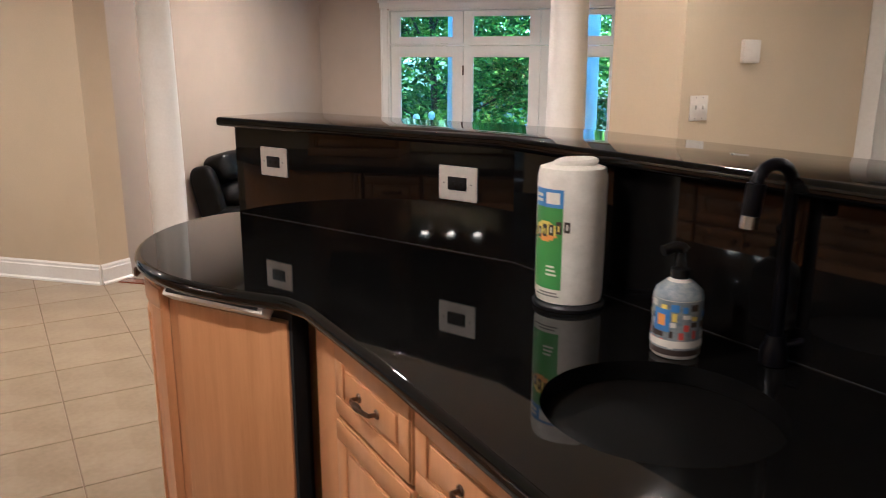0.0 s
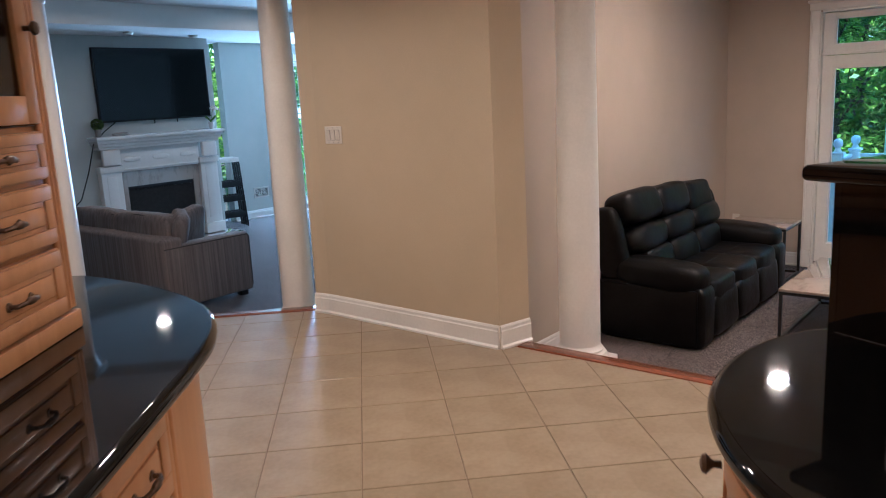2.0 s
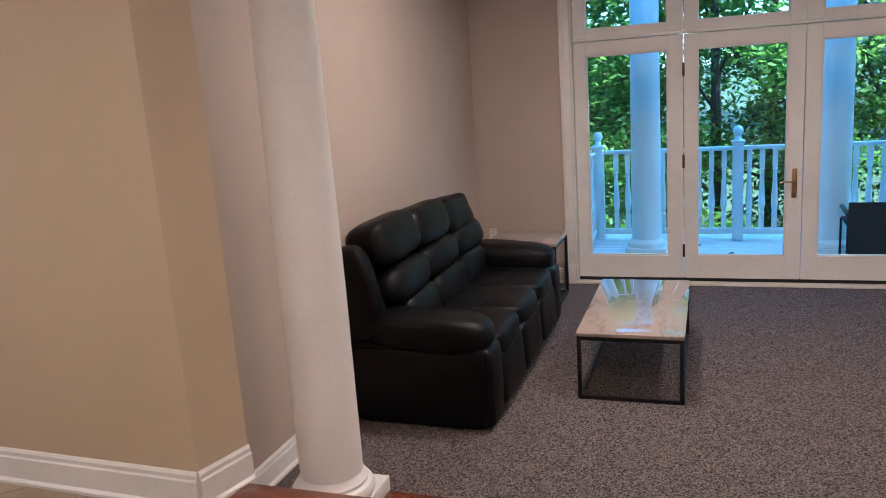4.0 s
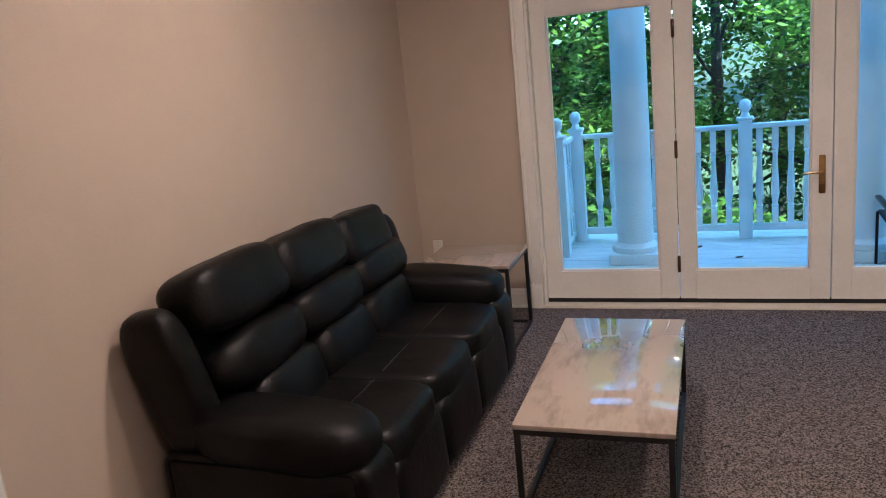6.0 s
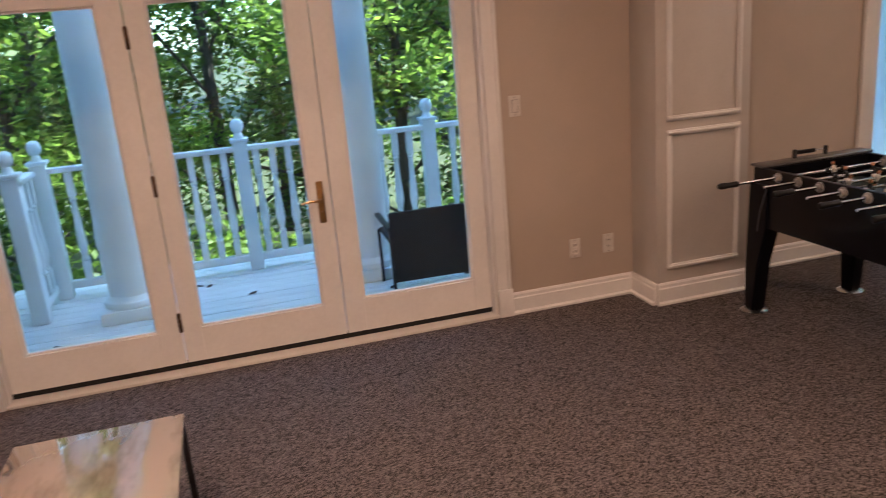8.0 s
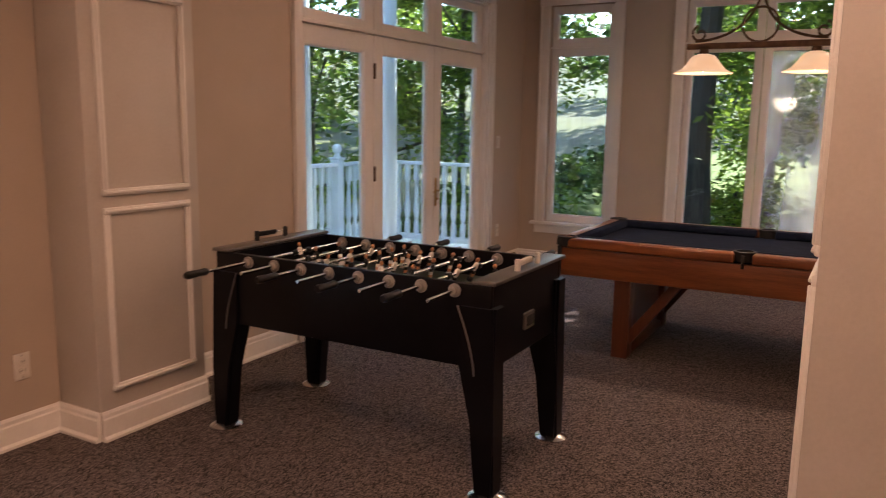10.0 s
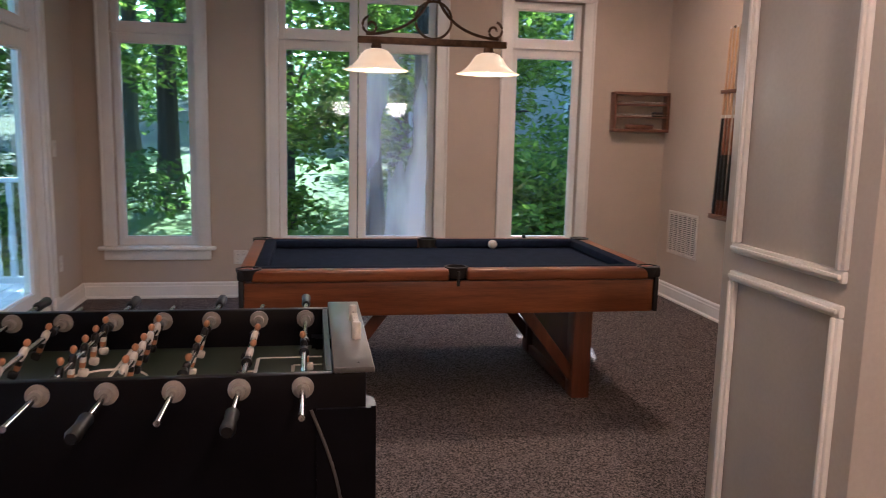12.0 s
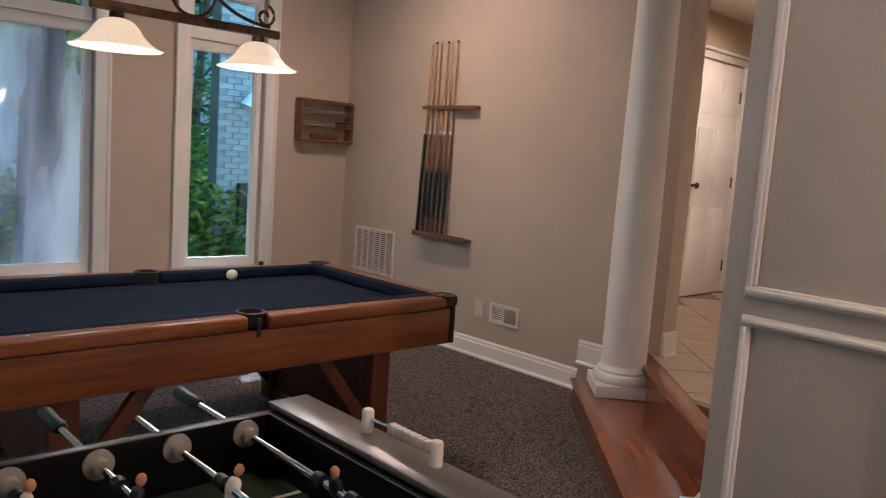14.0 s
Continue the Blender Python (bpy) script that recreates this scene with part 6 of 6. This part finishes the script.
def spindle(bm, x, y):
    z = DZ
    box(bm, x - 0.025, x + 0.025, y - 0.025, y + 0.025, z + 0.13, z + 0.27)
    lathe(bm, [(0.021, 0.27), (0.032, 0.285), (0.020, 0.31), (0.035, 0.39), (0.034, 0.43), (0.023, 0.62), (0.019, 0.74), (0.028, 0.755), (0.020, 0.77), (0.022, 0.78)], 10, (x, y, z))
    box(bm, x - 0.025, x + 0.025, y - 0.025, y + 0.025, z + 0.78, z + 0.96)


sp_bm = B()
spindle(sp_bm, 0, 0)
sp_me = bpy.data.meshes.new("baluster")
sp_bm.to_mesh(sp_me)
sp_bm.free()
sp_me.materials.append(DECKW)


def post(t, x, y):
    part("post", box(B(), x - 0.055, x + 0.055, y - 0.055, y + 0.055, DZ + 0.001, 0.615, 0.005), DECKW, t)
    part("post_cap", box(B(), x - 0.07, x + 0.07, y - 0.07, y + 0.07, 0.616, 0.645, 0.008), DECKW, t)
    part("finial", lathe(B(), [(0.045, 0.645), (0.035, 0.665), (0.028, 0.69), (0.045, 0.71), (0.052, 0.74), (0.045, 0.775), (0.02, 0.795)], 20, (x, y, 0)), DECKW, t)


def railing(p0, p1, posts, label):
    t = thing("porch_railing", pose(0, 0, 0), label, "railing", "porch railings")
    ln = math.hypot(p1[0] - p0[0], p1[1] - p0[1])
    m = along(p0, p1)
    for nm, w, z0, z1 in (("top_rail", 0.045, 0.545, 0.585), ("bottom_rail", 0.03, DZ + 0.07, DZ + 0.13)):
        bm = box(B(), 0, ln, -w, w, z0, z1, 0.008)
        bm.transform(m)
        part(nm, bm, DECKW, t)
    n = int(ln / 0.125)
    for i in range(n):
        p = m @ Vector(((i + 0.5) * ln / n, 0, 0))
        if all((p.x - q[0]) ** 2 + (p.y - q[1]) ** 2 > 0.008 for q in posts):
            ob = new("baluster", sp_me)
            ob.parent = t
            ob.location = (p.x, p.y, 0)
    for q in posts:
        post(t, *q)
    return t


railing((-2.30, 12.40), (7.20, 12.40), [(-2.30, 12.40), (-0.85, 12.40), (0.68, 12.40), (2.2, 12.40), (3.75, 12.40), (6.30, 12.40)], "white porch railing with turned balusters and ball finials")
railing((-2.36, 11.80), (-2.36, 12.33), [(-2.37, 11.85)], "short white porch railing with turned balusters")
railing((7.20, 10.55), (7.20, 12.34), [(7.20, 12.40)], "white porch railing with turned balusters at the deck's end")

t = thing("patio_chair", pose(0.27, 11.02, DZ, 0, 0, -2), "black mesh patio chair on the deck", "chair")
bm = box(B(), -0.28, 0.28, -0.012, 0.012, 0.0, 0.50, 0.01)
bm.transform(pose(0, 0, 0.13, 6, 0, 0))
part("backrest", bm, FABRIC, t, "black mesh backrest")
part("seat", box(B(), -0.27, 0.27, 0.02, 0.50, 0.38, 0.41, 0.012), FABRIC, t)
for xx in (-0.285, 0.265):
    part("leg", box(B(), xx, xx + 0.02, -0.03, -0.01, 0.001, 0.50, 0.004), DARK, t)
    part("leg", box(B(), xx, xx + 0.02, 0.46, 0.48, 0.001, 0.40, 0.004), DARK, t)
    part("armrest", box(B(), xx - 0.01, xx + 0.03, -0.04, 0.46, 0.50, 0.525, 0.006), DARK, t)


# ---- grounds ----
def ground_z(x, y):
    n = max(0.0, min(1.0, (y - 12.5) / 5.0))
    e = max(0.0, min(1.0, (x - 6.5) / 8.0))
    z = -1.0 - 1.7 * n * (1 - 0.4 * e)
    far = max(0.0, math.hypot(x, y - 6) - 14)
    z += min(9.0, 0.16 * far) * (0.4 + 0.6 * e)
    return z + 0.12 * noise.noise((x * 0.25, y * 0.25, 0)) - (3.0 if -12 < x < 6.7 and -4 < y < 12.5 else 0)


bm = B()
xs = sorted({-400, -200, -100, -60, *range(-40, 62, 2), 80, 120, 200, 400})
ys = sorted({-400, -200, -100, -60, *range(-40, 62, 2), 80, 120, 200, 400})
grid = [[bm.verts.new((x, y, ground_z(x, y))) for x in xs] for y in ys]
for j in range(len(ys) - 1):
    for i in range(len(xs) - 1):
        bm.faces.new((grid[j][i], grid[j][i + 1], grid[j + 1][i + 1], grid[j + 1][i]))
setting("ground", bm, EARTH, "shaded woodland ground with grass", True)


def leaf_cloud(rng, centres, radii, n, size):
    """n small folded leaves scattered in clumps; returns a mesh."""
    k = rng.randint(0, len(centres), n)
    v = rng.normal(size=(n, 3))
    v /= np.linalg.norm(v, axis=1)[:, None]
    p = centres[k] + v * (radii[k] * rng.rand(n) ** 0.4)[:, None] * np.array([1, 1, 0.62])
    a, b = rng.normal(size=(n, 3)), rng.normal(size=(n, 3))
    a[:, 2] *= 0.5
    b[:, 2] *= 0.5
    a /= np.linalg.norm(a, axis=1)[:, None]
    b -= a * (a * b).sum(1)[:, None]
    b /= np.linalg.norm(b, axis=1)[:, None]
    s = (size * (0.6 + 0.8 * rng.rand(n)))[:, None]
    verts = np.stack([p - a * s, p + b * s * 0.45 - a * s * 0.1, p + a * s, p - b * s * 0.45 - a * s * 0.1], 1).reshape(-1, 3)
    me = bpy.data.meshes.new("leaves")
    me.vertices.add(4 * n)
    me.vertices.foreach_set("co", verts.ravel())
    me.loops.add(4 * n)
    me.loops.foreach_set("vertex_index", np.arange(4 * n))
    me.polygons.add(n)
    me.polygons.foreach_set("loop_start", np.arange(0, 4 * n, 4))
    me.update()
    return me


def tree(x, y, h, spread, low, n, size, seed, mat, label):
    rng = np.random.RandomState(seed)
    g = ground_z(x, y) - 0.1
    t = thing("tree", pose(x, y, g), label, "tree", "trees round the house")
    bm = B()
    r0 = 0.013 * h * (1.7 if h == 11 else 1.0)
    lean = rng.normal(size=2) * 0.04 * h
    pts = [(lean[0] * s * s, lean[1] * s * s, h * 0.85 * s) for s in np.linspace(0, 1, 9)]
    rings = []
    for i, p in enumerate(pts):
        r = r0 * (1 - 0.8 * i / 8) * (1.5 if i == 0 else 1)
        rings.append([bm.verts.new((p[0] + r * math.cos(a), p[1] + r * math.sin(a), p[2])) for a in np.linspace(0, 2 * math.pi, 9)[:-1]])
    for a, b in zip(rings, rings[1:]):
        for k in range(8):
            bm.faces.new((a[k], a[(k + 1) % 8], b[(k + 1) % 8], b[k]))
    part("trunk", bm, BARK, t)
    cs, rs = [], []
    for i in range(13):
        s = low + (1 - low) * (i + 0.5) / 13
        az = i * 2.4 + rng.rand()
        d = spread * (0.45 + 0.6 * rng.rand()) * (1.0 - 0.55 * max(0, s - 0.5))
        p0 = Vector((lean[0] * s * s, lean[1] * s * s, h * 0.85 * max(0.15, s - 0.08)))
        p2 = Vector((p0.x + d * math.cos(az), p0.y + d * math.sin(az), h * s))
        p1 = (p0 + p2) / 2 + Vector((0, 0, 0.08 * h * rng.rand()))
        bm = B()
        lathe_pts = [p0, p1, p2]
        tube(bm, lathe_pts, r0 * 0.22, 6)
        part("limb", bm, BARK, t)
        for q, w in ((p1, 0.55), (p2, 0.8), (p0 + (p2 - p0) * 1.15 + Vector((0, 0, 0.3)), 0.6)):
            cs.append(q + Vector(rng.normal(size=3) * 0.3))
            rs.append(spread * (0.30 + 0.22 * rng.rand()) * w / 0.7)
    me = leaf_cloud(rng, np.array([list(c) for c in cs]), np.array(rs), n, size)
    me.materials.append(mat)
    cr = new("crown", me)
    cr.parent = t
    return t


G = "leafy green tree with a dark trunk in summer"
for i, (x, y, h, sp, low, n, mat) in enumerate((
        (-3.6, 17.5, 9.0, 2.6, 0.16, 7000, LEAF_A), (-1.0, 18.5, 10.0, 2.6, 0.22, 7000, LEAF_B), (1.6, 17.5, 9.5, 2.6, 0.16, 7000, LEAF_A), (-6.5, 19.5, 10, 3.0, 0.1, 6000, LEAF_B), (4.3, 18.5, 10, 2.8, 0.12, 6500, LEAF_B),
        (0.2, 22.5, 12, 3.5, 0.08, 6500, LEAF_A), (-4.5, 23.5, 12, 3.5, 0.08, 6500, LEAF_A), (8.0, 17.8, 9.5, 2.8, 0.10, 6500, LEAF_B), (11.5, 17.0, 10, 3.0, 0.10, 6500, LEAF_A),
        (13.4, 14.6, 8.5, 2.5, 0.24, 8000, LEAF_A), (14.8, 8.8, 7.6, 2.7, 0.18, 8000, LEAF_A), (13.2, 5.6, 5.8, 2.3, 0.14, 8000, LEAF_A), (18.5, 12.5, 11, 3.2, 0.12, 6500, LEAF_B), (19.5, 6.2, 11, 3.2, 0.12, 6500, LEAF_A), (17.0, 1.8, 10, 3.0, 0.12, 6000, LEAF_B),
        # the one at (12.5, 9.7) is unseen, added to shade the deck
        (16.0, 11.2, 11, 2.4, 0.30, 9000, LEAF_A), (12.4, 7.5, 17, 2.4, 0.56, 9000, LEAF_B), (8.6, 7.1, 11, 2.6, 0.42, 12000, LEAF_A), (12.5, 9.7, 17, 2.9, 0.74, 12000, LEAF_B),
        (-16.0, 13.0, 9, 3.0, 0.12, 5000, LEAF_A), (-17.0, 17.0, 9, 3.0, 0.12, 5000, LEAF_B))):
    # doubled leaves on high crowns out of view block more sun
    tree(x, y, h, sp, low, int(n * (3.0 if y > 14 else 1.9)), (0.058 + 0.003 * max(0, math.hypot(x, y - 8) - 8)) * (2.0 if low > 0.4 else 1.0), 40 + i, mat, G)


def bush(x, y, r, seed, mat, name="shrub"):
    rng = np.random.RandomState(seed)
    g = ground_z(x, y)
    cs = np.array([[r * 0.6 * rng.normal(), r * 0.6 * rng.normal(), r * (0.3 + 0.7 * rng.rand())] for _ in range(9)])
    me = leaf_cloud(rng, cs, np.full(9, r * 0.55), int(1700 * r * r + 500), 0.07)
    me.materials.append(mat)
    t = thing("shrub", pose(x, y, g), "leafy green garden shrub", "shrub", "shrubs in the garden")
    cr = new("crown", me)
    cr.parent = t
    part("stem", cyl(B(), (0, 0, -0.1), (0, 0, r), 0.03, 6), BARK, t)


for i, (x, y, r) in enumerate(((9.2, 6.0, 0.7), (9.8, 5.2, 0.8), (8.9, 4.6, 0.8), (10.6, 4.9, 1.0), (11.8, 4.0, 1.4), (10.2, 3.4, 1.3), (-4.2, 14.5, 1.0), (-1.5, 15.0, 1.1), (1.8, 14.8, 1.0), (5.0, 14.6, 1.0), (8.5, 13.6, 0.9), (13.6, 9.2, 0.9), (14.0, 12.6, 1.2), (10.8, 12.8, 1.0))):
    bush(x, y, r, 90 + i, LEAF_A if i % 2 else LEAF_B)

# far woods all round the view
rng = np.random.RandomState(3)
az = rng.uniform(radians(-60), radians(190), 240)
dd = rng.uniform(26, 40, 240)
cs = np.stack([dd * np.cos(az) + 1, dd * np.sin(az) + 7, rng.uniform(-1.5, 15, 240)], 1)
me = leaf_cloud(rng, cs, rng.uniform(2.0, 3.4, 240), 80000, 0.33)
me.materials.append(LEAF_B)
tagged(new("far_woods", me), "dense green woods behind the garden", "woods", "", "stuff")

# lawn patch and pale rocks on the east slope
bm = B()
lawn = [[bm.verts.new((x, y, ground_z(x, y) + 0.03)) for x in np.linspace(9.0, 22.0, 20)] for y in np.linspace(5.5, 14.5, 16)]
for j in range(15):
    for i in range(19):
        bm.faces.new((lawn[j][i], lawn[j][i + 1], lawn[j + 1][i + 1], lawn[j + 1][i]))
setting("ground_lawn", bm, GRASS, "sunlit bright green lawn", True)
rr = random.Random(11)
for i in range(14):
    x, y = rr.uniform(9.8, 13.0), rr.uniform(5.4, 9.2)
    s = rr.uniform(0.25, 0.6)
    bm = puff(B(), (0, 0, 0), (s * 1.5, s, s * 0.7), 0.7, None, 12, 8, 0.08)
    bm.transform(pose(x, y, ground_z(x, y) + s * 0.15, 0, 0, rr.uniform(0, 180)))
    tagged(make("rock", bm, STONE, None, True), "pale grey garden rock on the slope", "rock", "garden rocks")

# the house's own brick wing beyond the east windows
BRICKP = surface("grey_green_painted_brick", (0.20, 0.23, 0.21), (0.30, 0.33, 0.30), 0.8, 6, 60, 0.4, rand=0.10)
MORTAR = surface("pale_mortar", (0.16, 0.18, 0.17), (0.24, 0.26, 0.25), 0.9, 20, 120, 0.4)
wing = thing("house_wing", pose(10.0, 4.72, -1.6), "grey-green painted brick wing of the house", "house")
part("core", box(B(), 0.012, 0.25, -3.2, -0.012, 0, 5.2), MORTAR, wing, "", False)
part("eave", box(B(), -0.35, 0.6, -3.5, 0.35, 5.2, 5.34, 0.01), DECKW, wing)
brick_bm = box(B(), -0.0, 0.03, -0.196, -0.004, 0.004, 0.068, 0.003, 1)
brick_me = bpy.data.meshes.new("brick")
brick_bm.to_mesh(brick_me)
brick_bm.free()
brick_me.materials.append(BRICKP)
lower_rows = B()
for row in range(69):
    for col in range(8):
        y = -0.2 * col - (0.1 if row % 2 else 0.0)
        if 22 <= row < 58:
            ob = new("brick", brick_me)
            ob.parent = wing
            ob.location = (0, y, 0.075 * row)
        else:
            box(lower_rows, 0, 0.03, y - 0.196, y - 0.004, 0.075 * row + 0.004, 0.075 * row + 0.068)
tagged(make("brick_rest", lower_rows, BRICKP, wing), "", "", "", "stuff")
part("meter_box", box(B(), -0.10, -0.001, -0.52, -0.28, 1.62, 2.15, 0.01), IRON, wing, "dark grey meter box")
fl = thing("flood_light", pose(9.98, 4.30, 1.62), "white outdoor flood lamp on the brick wall", "lamp")
part("arm", tube(B(), [(0.02, 0, 0.06), (-0.10, 0, 0.08), (-0.14, 0.02, 0.04)], 0.014), DECKW, fl)
bm = lathe(B(), [(0.03, 0.0), (0.045, -0.03), (0.10, -0.20), (0.094, -0.20), (0.04, -0.03)], 24)
bm.transform(pose(-0.14, 0.03, 0.06, 25, 0, 0))
part("shade", bm, DECKW, fl)

# neighbour's house
t = thing("house", pose(19.0, 4.2, ground_z(19.0, 4.2) - 0.5), "grey sided neighbouring house behind the trees", "house")
hw = part("wall", box(B(), 0, 6, -4, 1.2, 0, 6.5), SIDING, t, "", False)
bm = prism(B(), [(-4.4, 0), (1.6, 0), (-1.4, 2.2)], -0.4, 6.4)
bm.transform(Matrix(((0, 0, 1, 0), (1, 0, 0, 0), (0, 1, 0, 6.5), (0, 0, 0, 1))))
part("roof", bm, SLOTGREY, t, "", False)
for yy in (-3.0, -0.8):
    for zz in (1.2, 4.0):
        w = part("window", box(B(), -0.06, -0.001, yy, yy + 0.9, zz, zz + 1.4, 0.01), WHITE, t)
        part("pane", box(B(), -0.075, -0.061, yy + 0.08, yy + 0.82, zz + 0.08, zz + 1.32), SCREEN, w, "", False)
for i in range(24):
    part("siding_board", box(B(), -0.02, -0.0005, -4, 1.2, 0.25 * i + 0.1, 0.25 * i + 0.335), SIDING, hw, "", False)

# ---- floor tiles ----
S = 0.59  # tile diagonal pitch


def clip(poly, a, b, c):
    """Keeps the part of a convex polygon where a*x + b*y <= c."""
    out = []
    for i, p in enumerate(poly):
        q = poly[(i + 1) % len(poly)]
        dp, dq = a * p[0] + b * p[1] - c, a * q[0] + b * q[1] - c
        if dp <= 0:
            out.append(p)
        if dp * dq < 0:
            u = dp / (dp - dq)
            out.append((p[0] + u * (q[0] - p[0]), p[1] + u * (q[1] - p[1])))
    return out


floor_ob = bpy.data.objects["floor_tiled"]
full_me = None
rest = B()
count = 0
g = 0.0028  # half joint
for i in range(-16, 18):
    for j in range(-14, 24):
        s0, d0 = 1.78 + S * i, 7.68 - S * j  # x + y and y - x of the near corner
        sc, dc = s0 + S / 2, d0 + S / 2
        cx, cy = (sc - dc) / 2, (sc + dc) / 2
        if not (-6.3 < cx < 4.3 and -2.4 < cy < 6.1):
            continue
        k = g * math.sqrt(2)
        corners = []
        for ss, d in ((s0 + k, d0 + k), (s0 + k, d0 + S - k), (s0 + S - k, d0 + S - k), (s0 + S - k, d0 + k)):
            corners.append(((ss - d) / 2, (ss + d) / 2))
        poly = clip(clip(clip(clip(corners, 0, 1, 5.885), -1, 1, 10.335), 1, 1, 8.655), 1, 0, 4.39)
        if len(poly) < 3:
            continue
        whole = len(poly) == 4 and all(math.dist(p, q) < 1e-6 for p, q in zip(poly, corners))
        near = -5.6 < cx < 0.6 and 2.2 < cy < 6.0
        if near and count < 290:
            if whole:
                if full_me is None:
                    bm = prism(B(), [(p[0] - cx, p[1] - cy) for p in corners], -0.006, 0.0, 0.0015, 1)
                    bmesh.ops.recalc_face_normals(bm, faces=bm.faces[:])
                    full_me = bpy.data.meshes.new("tile")
                    bm.to_mesh(full_me)
                    bm.free()
                    full_me.materials.append(TILE)
                ob = new("tile", full_me)
            else:
                bm = prism(B(), [(p[0] - cx, p[1] - cy) for p in poly], -0.006, 0.0)
                bmesh.ops.recalc_face_normals(bm, faces=bm.faces[:])
                me = bpy.data.meshes.new("tile")
                bm.to_mesh(me)
                bm.free()
                me.materials.append(TILE)
                ob = new("tile", me)
            ob.location = (cx, cy, 0)
            ob.parent = floor_ob
            count += 1
        else:
            prism(rest, poly, -0.006, 0.0)
ob = make("tile_rest", rest, TILE, floor_ob)
tagged(ob, "", "", "", "stuff")
